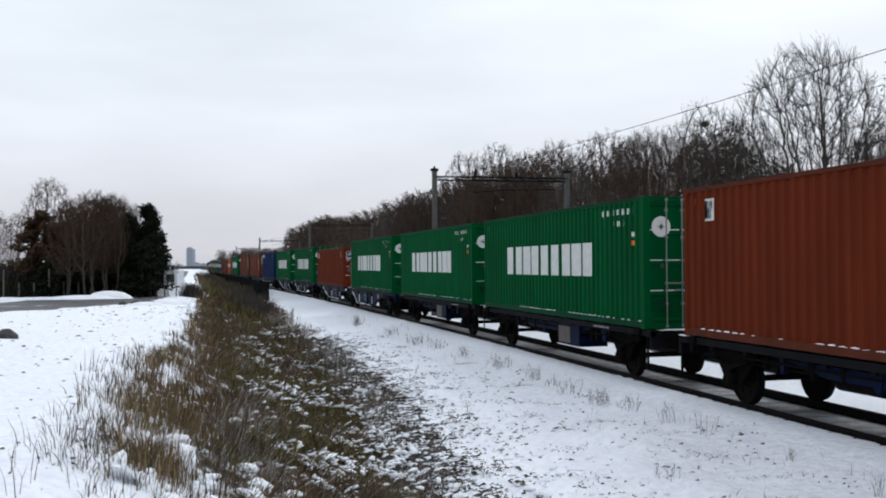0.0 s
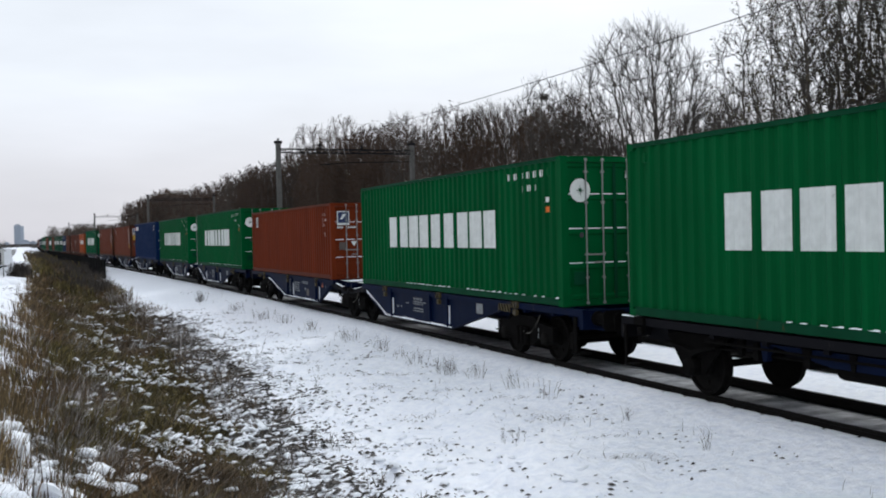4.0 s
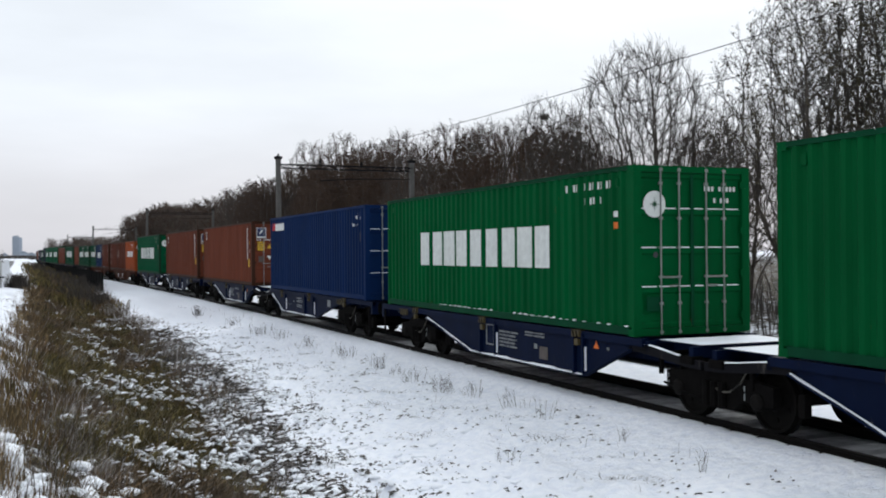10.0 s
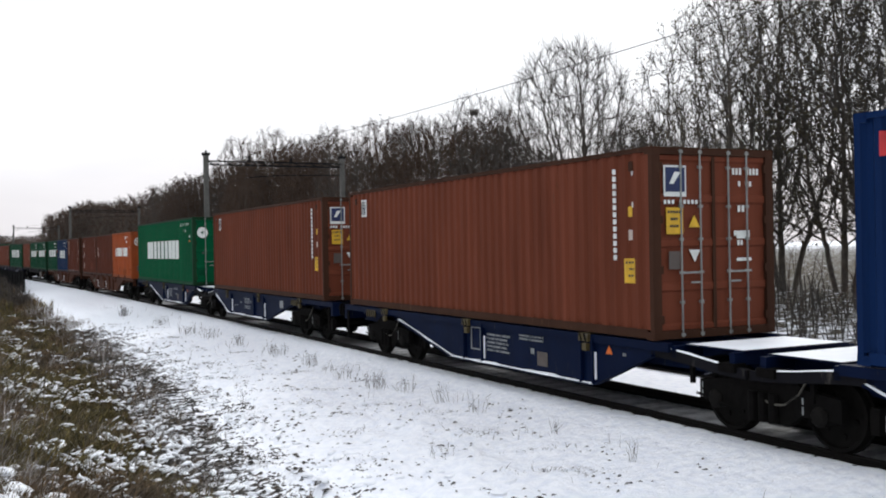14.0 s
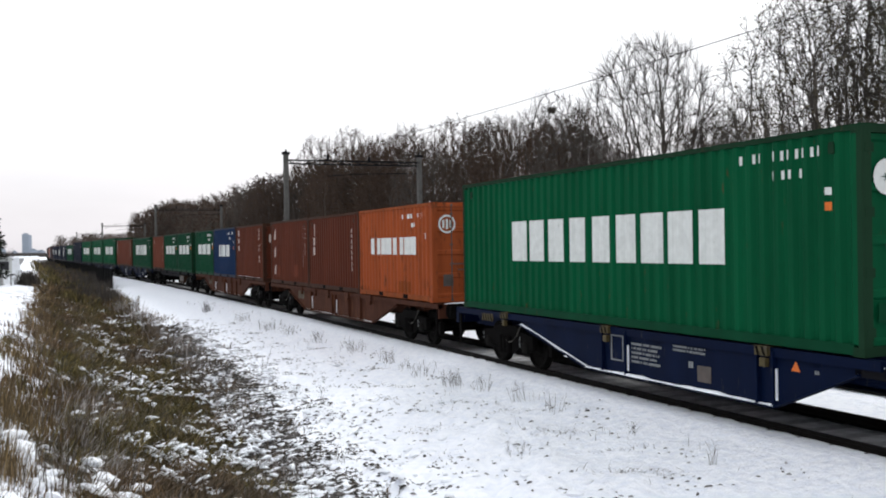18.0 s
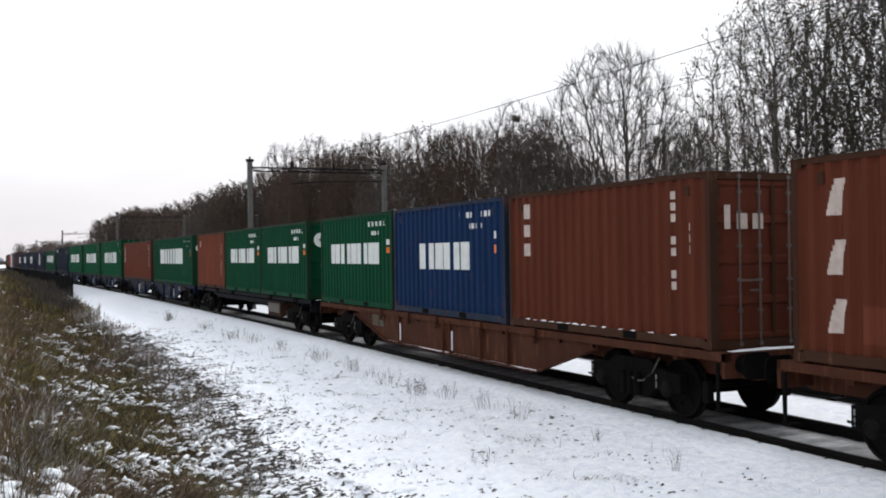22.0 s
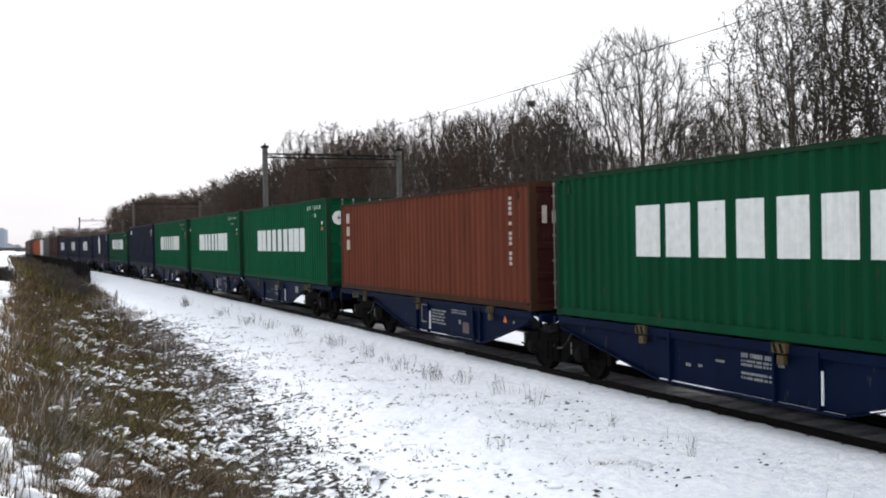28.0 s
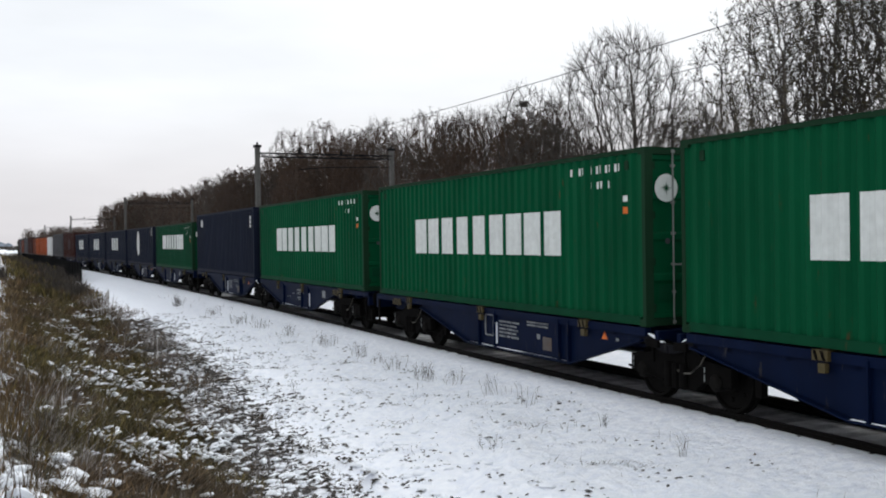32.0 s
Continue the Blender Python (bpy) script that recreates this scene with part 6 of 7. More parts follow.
def strips(name, spots, material, label, category, seed, parent_kind="stuff"):
    """Thin bent blades: rows of (x, y, z, height, width, lean)."""
    r = np.random.default_rng(seed)
    s = np.asarray(spots, dtype=np.float64)
    n = len(s)
    turn = r.uniform(0, 2 * np.pi, n)
    bend = r.uniform(0, 2 * np.pi, n)
    ux, uy = np.cos(turn) * s[:, 4] / 2, np.sin(turn) * s[:, 4] / 2
    bx, by = np.cos(bend) * s[:, 5], np.sin(bend) * s[:, 5]
    v = np.zeros((n, 5, 3))
    for k, (f, g, w) in enumerate(((0, 0, 1), (0, 0, -1), (0.55, 0.3, 0.75), (0.55, 0.3, -0.75), (1, 1, 0))):
        v[:, k, 0] = s[:, 0] + ux * w + bx * g
        v[:, k, 1] = s[:, 1] + uy * w + by * g
        v[:, k, 2] = s[:, 2] + s[:, 3] * f * (1 - 0.15 * g)
    base = np.arange(n)[:, None] * 5
    tri = np.array([[0, 1, 3], [0, 3, 2], [2, 3, 4]])
    faces = (base[:, :, None] + tri[None]).reshape(-1, 3)
    me = bpy.data.meshes.new(name)
    me.from_pydata(v.reshape(-1, 3).tolist(), [], faces.tolist())
    me.materials.append(material)
    me.update()
    return tagged(new(name, me), label, category, kind="stuff")


def undergrowth():
    r = random.Random(3)
    for name, m, count, lab in (("undergrowth", M_TWIG_RED, 4600, "dense brown bare stems under the trees"), ("brushwood", M_TWIG, 7000, "grey-brown brushwood at the wood's edge")):
        spots = []
        for _ in range(count):
            y = 8 + 230 * r.random() ** 1.3
            x = r.uniform(22.5, 46) if name == "undergrowth" else r.uniform(21.5, 29)
            if name == "undergrowth" and x > 0.66 * y and r.random() < 0.7:
                continue
            h = r.uniform(1.2, 5.0 if name == "undergrowth" else 4.0) * (0.6 if x > 0.62 * y else 1)
            spots.append((x, y, ground_z(x, y) - 0.1, h, r.uniform(0.02, 0.05) * (1 + y / 120), r.uniform(0.1, 0.9)))
        if name == "undergrowth":
            for _ in range(11500):
                y = 46 + 110 * r.random()
                x = r.uniform(23, 42)
                if x < 0.56 * y:
                    spots.append((x, y, ground_z(x, y) - 0.1, r.uniform(1.5, 6.0), r.uniform(0.035, 0.09), r.uniform(0.1, 1.1)))
            for _ in range(5200):
                y = 85 + 150 * r.random()
                x = r.uniform(25, 44)
                spots.append((x, y, ground_z(x, y) - 0.1, r.uniform(3.0, 0.62 * (2.6 + 0.275 * x)), r.uniform(0.10, 0.22), r.uniform(0.2, 1.5)))
        strips(name, spots, m, lab, "undergrowth", 5)


undergrowth()


# ---- grass of the ditch ----
def blades(name, rows, material, label, category="grass", seed=1, tip=0.0):
    """Thin bent blades: rows of (x, y, z, height, width, bend along x, bend along y)."""
    r = np.random.default_rng(seed)
    s = np.asarray(rows, dtype=np.float64)
    n = len(s)
    turn = r.uniform(0, np.pi, n)
    ux, uy = np.cos(turn) * s[:, 4] / 2, np.sin(turn) * s[:, 4] / 2
    v = np.zeros((n, 5, 3))
    for k, (f, g, w) in enumerate(((0, 0, 1), (0, 0, -1), (0.55, 0.32, 0.8), (0.55, 0.32, -0.8), (1, 1, tip))):
        v[:, k, 0] = s[:, 0] + ux * w + s[:, 5] * g
        v[:, k, 1] = s[:, 1] + uy * w + s[:, 6] * g
        v[:, k, 2] = s[:, 2] + s[:, 3] * f
    tri = np.array([[0, 1, 3], [0, 3, 2], [2, 3, 4]])
    faces = (np.arange(n)[:, None, None] * 5 + tri[None]).reshape(-1, 3)
    me = bpy.data.meshes.new(name)
    me.from_pydata(v.reshape(-1, 3).tolist(), [], faces.tolist())
    me.materials.append(material)
    me.update()
    return tagged(new(name, me), label, category, kind="stuff")


def left_edge(y):
    """The ditch's border on the road's side."""
    return float(np.interp(y, (4, 9, 13, 20, 30, 60, 200), (-0.6, -0.9, -1.2, -1.1, -0.55, -0.1, 0.2)))


def tufts():
    r = random.Random(21)
    g = {k: [] for k in ("dry_grass", "straw_grass", "olive_grass", "dead_stalks", "reeds", "frosted_stalks", "bramble")}

    def tuft(kind, x, y, n, spread, h, w, lean, flop=0.1):
        """One clump whose blades lean one way and fan out from its foot."""
        a = 2 * math.pi * noise.noise((x * 0.5, y * 0.35, 70)) + r.gauss(0, 0.7)
        lx, ly = lean * math.cos(a), lean * math.sin(a)
        z = ground_z(x, y) - 0.03
        for _ in range(n):
            ox, oy = r.gauss(0, spread), r.gauss(0, spread)
            hh = h * r.uniform(0.45, 1.2)
            g[kind].append((x + ox, y + oy, z, hh, w * r.uniform(0.7, 1.3), lx * hh + ox * 0.8 + r.gauss(0, flop) * hh, ly * hh + oy * 0.8 + r.gauss(0, flop) * hh))

    # the low mat over the ditch's bottom and its far slope
    for _ in range(9800):
        y = 4.0 + 66 * r.random() ** 2.0
        e = ditch_edge(y)
        x = 0.25 + (e - 0.15) * r.random() + r.gauss(0, 0.12)
        bare = noise.noise((x * 1.2, y * 0.75, 61))
        if bare < -0.26 and r.random() < 0.75:
            continue
        patch = noise.noise((x * 0.6, y * 0.3, 7))
        fade = min(1.0, max(0.15, (e - x) / 0.8))
        if r.random() > 0.25 + fade:
            continue
        kind = "olive_grass" if patch > -0.12 else ("dry_grass" if patch > -0.36 else "dead_stalks")
        if r.random() < 0.16:
            kind = r.choice(("dry_grass", "dead_stalks"))
        h = (0.16 + 0.20 * max(0.0, bare + 0.25)) * (0.5 + 0.5 * fade)
        tuft(kind, x, y, 9, 0.10, h, 0.0072 * (1 + y / 13), 0.22, 0.75)
    # ranker brown and straw grass on the shoulder by the road
    for _ in range(2300):
        y = 8.6 + 62 * r.random() ** 1.9
        e0 = left_edge(y)
        x = e0 + 0.1 + (1.75 + (0.3 if y > 20 else 0)) * r.random() ** 0.9 + r.gauss(0, 0.12)
        if y < 11.5 and r.random() < 0.78:
            continue
        patch = noise.noise((x * 0.8, y * 0.3, 17))
        if noise.noise((x * 1.4, y * 0.8, 52)) < -0.24:
            continue
        kind = "straw_grass" if patch > 0.10 else ("dry_grass" if patch > -0.22 else "olive_grass")
        rise = 1 - abs(x - (e0 + 0.8)) / 1.3
        tuft(kind, x, y, 10, 0.085, 0.17 + 0.17 * max(0.0, rise) + 0.12 * patch, 0.0060 * (1 + y / 14), 0.16, 0.11)
    # dark reeds and stalks along that border
    for _ in range(120):
        y = 8.8 + 12 * r.random() ** 1.5
        x = left_edge(y) + r.gauss(-0.02, 0.24)
        tuft("reeds", x, y, 6, 0.09, r.uniform(0.16, 0.42), 0.0048 * (1 + y / 14), 0.10, 0.12)
    for _ in range(14):
        x, y = r.gauss(-1.3, 0.2), r.uniform(7.5, 13)
        tuft("reeds", x, y, 3, 0.05, r.uniform(0.2, 0.5), 0.0042 * (1 + y / 14), 0.08, 0.1)
    # one thick straw tuft among the snow clods
    for _ in range(46):
        tuft("straw_grass", r.gauss(-0.5, 0.13), r.gauss(9.75, 0.22), 12, 0.06, r.uniform(0.25, 0.46), 0.009, 0.10, 0.12)
    for _ in range(10):
        tuft("dry_grass", r.gauss(-0.95, 0.08), r.gauss(10.4, 0.12), 12, 0.06, r.uniform(0.15, 0.28), 0.009, 0.10, 0.15)
    for _ in range(240):
        x, y = r.uniform(-0.95, 0.9), r.uniform(8.0, 11.8)
        tuft(r.choice(("dry_grass", "dead_stalks", "reeds", "frosted_stalks")), x, y, 7, 0.06, r.uniform(0.08, 0.24), 0.0085, 0.2, 0.3)
    # pale stalks that hold the snow: drifts on the slope, along the right border and far on
    for _ in range(1900):
        y = 9.5 + 48 * r.random() ** 1.9
        e = ditch_edge(y)
        if r.random() < 0.55:
            x = r.gauss(0.62 + 0.1 * math.sin(y * 0.8), 0.36)
            want = 0.06
        else:
            x = r.uniform(0.6, e + 0.5)
            want = 0.16 if x < e - 0.5 else -0.05
        if noise.noise((x * 0.95, y * 0.42, 15)) < want:
            continue
        tuft("frosted_stalks", x, y, 8, 0.08, r.uniform(0.12, 0.34), 0.0055 * (1 + y / 14), 0.25, 0.2)
    # matted grey stems where the ditch meets the snow
    for _ in range(2500):
        y = 5.5 + 44 * r.random() ** 1.7
        x = ditch_edge(y) + r.uniform(-0.7, 0.1) + abs(r.gauss(0, 0.60))
        if noise.noise((x * 1.0, y * 0.6, 44)) < -0.12:
            continue
        tuft("dead_stalks" if r.random() < 0.7 else "frosted_stalks", x, y, 6, 0.09, r.uniform(0.06, 0.24), 0.0058 * (1 + y / 14), 0.5, 0.4)
    for _ in range(46):
        y = r.uniform(30, 78)
        x = ditch_edge(y) + r.gauss(-0.1, 0.3)
        for _ in range(3):
            tuft("frosted_stalks" if r.random() < 0.5 else "dead_stalks", x + r.gauss(0, 0.2), y + r.gauss(0, 0.3), 10, 0.12, r.uniform(0.3, 0.7), 0.006 * (1 + y / 16), 0.15, 0.2)
    # tall thin stems here and there over the ditch
    for _ in range(420):
        y = 8 + 40 * r.random() ** 1.6
        x = r.uniform(-0.6, ditch_edge(y) + 0.3)
        tuft("dead_stalks", x, y, 3, 0.06, r.uniform(0.25, 0.6), 0.0042 * (1 + y / 14), 0.12, 0.1)
    # the ditch runs on past where one stands
    for _ in range(700):
        y, x = r.uniform(-16, 4), r.uniform(0.3, 3.0)
        tuft("olive_grass" if noise.noise((x * 0.6, y * 0.4, 7)) > 0 else "dry_grass", x, y, 8, 0.1, r.uniform(0.12, 0.35), 0.012, 0.3, 0.2)
    # rank grass and low brush that carry on beside the fence
    for _ in range(5200):
        y = 55 + 190 * r.random() ** 1.5
        x = y * math.tan(radians(r.uniform(-0.45, 0.9))) + r.uniform(0, 4.3)
        w = noise.noise((x * 0.5, y * 0.08, 3))
        if w < -0.2:
            continue
        h = r.uniform(0.25, 0.6) * (1.1 + w) * (1.3 if y > 110 else 1.0)
        kind = "olive_grass" if w > 0.1 else "dead_stalks" if r.random() < 0.5 else "dry_grass"
        g[kind].append((x, y, ground_z(x, y) - 0.05, h, 0.02 * (1 + y / 25), r.gauss(0, 0.2), r.gauss(0, 0.2)))
    # dark bramble against the fence
    for _ in range(3800):
        y = 62 + 150 * r.random() ** 1.4
        x = 5.2 + 0.45 * (shift(y) - shift(84)) - abs(r.gauss(0, 1.1)) - (1.0 if y < 80 else 0.0)
        h = r.uniform(0.4, 1.35) * (0.75 + 0.5 * noise.noise((x * 0.5, y * 0.15, 5)))
        g["bramble"].append((x, y, ground_z(x, y) - 0.05, h, 0.014 * (1 + y / 25), r.gauss(0, 0.22), r.gauss(0, 0.22)))
    for name, m, lab in (("bramble", M_TWIG, "dark bramble thicket along the fence"), ("frosted_stalks", M_FROST, "pale grass stalks dusted with snow"), ("dry_grass", M_GRASS, "withered brown grass in the ditch"),
                         ("straw_grass", M_GRASS_TAN, "tall straw-coloured grass on the bank"), ("olive_grass", M_GRASS_OLIVE, "low olive-brown grass matted in the ditch"),
                         ("dead_stalks", M_STALK, "dead dark stalks and brambles"), ("reeds", M_REED, "dark thin reeds at the edge of the snow")):
        blades(name, g[name], m, lab, "grass", len(name))


tufts()


def lump(b, x, y, z, rx, ry, rz, turn, tilt, seed, n=8):
    """An uneven rounded clod of snow."""
    c, s = math.cos(turn), math.sin(turn)
    k = len(b.v)
    rings = ((1.0, -0.35), (0.98, 0.15), (0.66, 0.72))
    for j, (f, h) in enumerate(rings):
        for i in range(n):
            t = 2 * math.pi * i / n
            q = f * (1 + 0.75 * noise.noise((2.1 * math.cos(t) + seed, 2.1 * math.sin(t), seed * 0.7 + j * 0.4)))
            a, w = rx * q * math.cos(t), ry * q * math.sin(t)
            b.v.append((x + a * c - w * s, y + a * s + w * c, z + rz * h + tilt * a))
    b.v.append((x, y, z + rz * (0.9 + 0.2 * noise.noise((seed, 3, 1)))))
    for j in range(2):
        for i in range(n):
            q = (i + 1) % n
            b.f.append((k + j * n + i, k + j * n + q, k + (j + 1) * n + q, k + (j + 1) * n + i))
    for i in range(n):
        b.f.append((k + 2 * n + i, k + 2 * n + (i + 1) % n, k + 3 * n))
    b.f.append(tuple(k + i for i in reversed(range(n))))


def snow_clumps():
    """Snow that has stayed on the matted grass in broken ridges, and the clods on the shoulder near by."""
    r = random.Random(8)
    b = Build()
    seeds = []
    for _ in range(560):
        y = 8.5 + 50 * r.random() ** 1.6
        x = r.uniform(0.9, ditch_edge(y) + 0.1)
        if noise.noise((x * 0.75, y * 0.36, 2)) > 0.18 or r.random() < 0.07:
            seeds.append((x, y))
    # longer drifts across the ditch
    for xa, ya, xb, yb, n in ((1.1, 29.0, 2.3, 27.2, 10), (1.8, 23.4, 3.4, 21.0, 16), (2.3, 17.4, 3.4, 15.6, 9), (0.8, 14.2, 1.7, 13.4, 8), (1.5, 34, 2.6, 32, 9), (1.0, 20.0, 1.9, 19.0, 8)):
        for i in range(n):
            f = (i + r.random()) / n
            seeds.append((xa + f * (xb - xa) + r.gauss(0, 0.08), ya + f * (yb - ya) + r.gauss(0, 0.25)))
    for x, y in seeds:
        turn = r.gauss(-0.25, 0.6)
        n = r.randint(3, 14)
        for i in range(n):
            o = (i - n / 2) * r.uniform(0.05, 0.09)
            px, py = x + o * math.cos(turn) + r.gauss(0, 0.05), y + o * math.sin(turn) + r.gauss(0, 0.10)
            big = r.random() ** 2
            ln = 0.018 + 0.07 * big
            lump(b, px, py, ground_z(px, py) + 0.07 + abs(r.gauss(0, 0.06)), ln * r.uniform(0.9, 1.5), ln * r.uniform(0.35, 0.8), 0.010 + 0.022 * big, turn + r.gauss(0, 0.8), r.gauss(0, 0.3), r.uniform(0, 90), 7)
    lone("snow_patch", b, M_SNOW, "broken ridges of snow lying on the matted grass", "snow", kind="stuff", smooth=True)
    # clods on the shoulder
    for i in range(40):
        y = 8.0 + 3.6 * r.random()
        x = r.uniform(-0.75, 0.95)
        a = r.uniform(0.05, 0.15)
        if abs(x + 0.5) < 0.28 and abs(y - 9.75) < 0.5:
            continue
        c = Build()
        lump(c, x, y, ground_z(x, y) + 0.3 * a, a * r.uniform(1.0, 1.5), a, a * r.uniform(0.35, 0.7), r.uniform(0, 6), r.gauss(0, 0.4), r.uniform(0, 90), 9)
        lone("snow_clod", c, M_SNOW, "rounded clod of snow on the grassy shoulder", "snow clod", "snow clods on the shoulder")
    b = Build()
    for _ in range(2600):
        y = 5.0 + 30 * r.random() ** 1.6
        x = ditch_edge(y) - 0.3 + abs(r.gauss(0, 1.3))
        if x > 8.0 or noise.noise((x * 1.3, y * 1.0, 40)) < -0.1:
            continue
        a = r.uniform(0.03, 0.09)
        lump(b, x, y, ground_z(x, y), a * 1.3, a * r.uniform(0.5, 0.9), a * r.uniform(0.3, 0.6), r.gauss(-0.2, 0.8), 0.0, r.uniform(0, 90), 6)
    lone("snow_crumbs", b, M_SNOW, "knobbly snow along the border of the ditch", "snow", kind="stuff", smooth=True)


snow_clumps()


def weeds():
    """Dry weeds that stick out of the snow beside the track."""
    r = random.Random(4)
    spots = [(8.14, 26.3, 0.40, 24, 0.3), (8.15, 23.5, 0.34, 18, 0.2), (8.0, 20.6, 0.34, 14, 0.2), (7.97, 18.9, 0.36, 30, 0.22), (8.24, 17.9, 0.38, 16, 0.16), (8.24, 16.2, 0.36, 12, 0.12), (8.2, 14.9, 0.42, 9, 0.10),
             (8.13, 10.5, 0.36, 7, 0.05), (7.4, 47.5, 0.55, 40, 0.25), (7.78, 35.4, 0.42, 26, 0.3), (7.82, 32.8, 0.36, 16, 0.25), (7.95, 29.5, 0.38, 18, 0.3), (8.05, 22.0, 0.25, 10, 0.2), (7.7, 40.5, 0.4, 18, 0.3), (4.2, 28.7, 1.05, 7, 0.1),
             (5.03, 18.3, 0.42, 5, 0.08), (6.3, 12.6, 0.2, 8, 0.15), (5.2, 24.6, 0.5, 6, 0.1), (8.3, 12.6, 0.22, 8, 0.08)]
    for x, y, h, count, wide in spots:
        tall = h > 1.0
        weed = thing("dry_weed", "tall dry weed standing in the snow" if tall else "dry grey weed sticking out of the snow", "weed", "weeds beside the track")
        for _ in range(count):
            px, py = x + r.gauss(0, wide * 0.5), y + r.gauss(0, wide * 0.9)
            z = ground_z(px, py) - 0.02
            top = h * r.uniform(0.35, 1.05)
            q = (px + r.gauss(0, 0.16) * h, py + r.gauss(0, 0.16) * h, z + top)
            mid = ((px + q[0]) / 2 + r.gauss(0, 0.012), (py + q[1]) / 2, z + top * 0.55)
            w = 0.0022 + 0.00012 * y
            b = Build()
            b.tube([(px, py, z), mid, q], [w, w * 0.8, w * 0.4], 3)
            for _ in range(4 if tall else 2):
                f = r.uniform(0.35, 0.95)
                s = tuple(a + (c - a) * f for a, c in zip((px, py, z), q))
                b.tube([s, (s[0] + r.gauss(0, 0.05), s[1] + r.gauss(0, 0.05), s[2] + r.uniform(0.04, 0.12))], [w * 0.7, w * 0.3], 3)
            part("stem", b, M_WEED, weed)
    rows = []

    def tip_at(x, y, h, w, lean):
        rows.append((x, y, ground_z(x, y) - 0.01, h, w, r.gauss(0, lean), r.gauss(0, lean)))

    for _ in range(300):
        y = 6 + 50 * r.random() ** 1.5
        x = r.uniform(7.0, 8.7)
        if noise.noise((x, y * 0.6, 3)) > 0.05:
            tip_at(x, y, r.uniform(0.05, 0.22), 0.004 * (1 + y / 14), 0.03)
    # flattened grey tussocks on the bank, some standing for shadow strokes below its ledges
    for x, y, n in ((7.32, 13.4, 60), (6.91, 10.9, 40), (7.34, 10.6, 50), (6.3, 26.4, 60), (7.33, 22.6, 60), (6.0, 31, 50), (5.6, 20.6, 40), (6.6, 16.6, 30), (6.9, 19.4, 40), (5.9, 15.2, 40), (7.4, 28, 50), (6.9, 34.5, 60), (7.0, 39, 60), (5.4, 13.4, 30), (6.2, 18.2, 40), (7.2, 17.0, 36), (6.0, 23.2, 44), (6.8, 25.0, 44), (5.6, 27.4, 40), (6.5, 29.6, 50), (5.8, 36, 50), (6.4, 43, 60), (7.5, 15.4, 30), (7.6, 12.0, 26)):
        for _ in range(n):
            f = r.gauss(0, 0.26)
            tip_at(x + f + r.gauss(0, 0.05), y - 0.5 * f + r.gauss(0, 0.09), r.uniform(0.02, 0.08), 0.007 * (1 + y / 16), 0.10)
    blades("grass_tips", rows, M_WEED, "sparse dry grass tips, and flattened tussocks that also draw ledge shadows", "grass", 2)
    # dark flecks of leaf, soil and painted lump shadows, thick along the ditch and thinning out up the bank
    b = Build()
    spots = []
    for _ in range(19000):
        y = 5.5 + 36 * r.random() ** 1.6
        e = ditch_edge(y)
        x = e - 0.35 + abs(r.gauss(0, 1.0)) if r.random() < 0.90 else e + 3.0 * r.random() ** 1.5
        if x > 9.0:
            continue
        if noise.noise((x * 1.5, y * 0.9, 31)) < -0.50 + 0.12 * max(0.0, x - e) + 0.25 * r.random():
            continue
        spots.append((x, y, e))
    # crumbs of earth in small groups on the bank, and a few on the field
    for _ in range(46):
        gx, gy = r.uniform(5.2, 8.7), r.uniform(8.5, 26)
        spots += [(gx + r.gauss(0, 0.18), gy + r.gauss(0, 0.25), 0.0) for _ in range(r.randint(3, 11))]
    for _ in range(700):
        y = 8 + 40 * r.random() ** 1.4
        spots.append((left_edge(y) - 0.2 - 9 * r.random() ** 1.3, y, -20.0))
    for x, y, e in spots:
        z = ground_z(x, y) + 0.006
        a = r.uniform(0.007, 0.026) * (1.35 if x < e + 0.9 else 0.9) * (1 + y / 40)
        t = r.gauss(-0.25, 0.7)
        c, s = math.cos(t) * a, math.sin(t) * a
        k = len(b.v)
        lg = r.uniform(1.0, 2.6)
        b.v += [(x + c * lg, y + s * lg, z - 0.006), (x - s * 0.7, y + c * 0.7, z), (x - c * lg, y - s * lg, z - 0.006), (x + s * 0.9, y - c * 0.9, z - 0.004), (x + c * 0.3, y + s * 0.3, z + a * r.uniform(0.2, 0.9))]
        b.f += [(k, k + 1, k + 4), (k + 1, k + 2, k + 4), (k + 2, k + 3, k + 4), (k + 3, k, k + 4)]
    lone("leaf_litter", b, M_FLECK, "dark flecks on the snow, leaves and soil mixed with painted lump shadows", "litter", kind="stuff")


weeds()


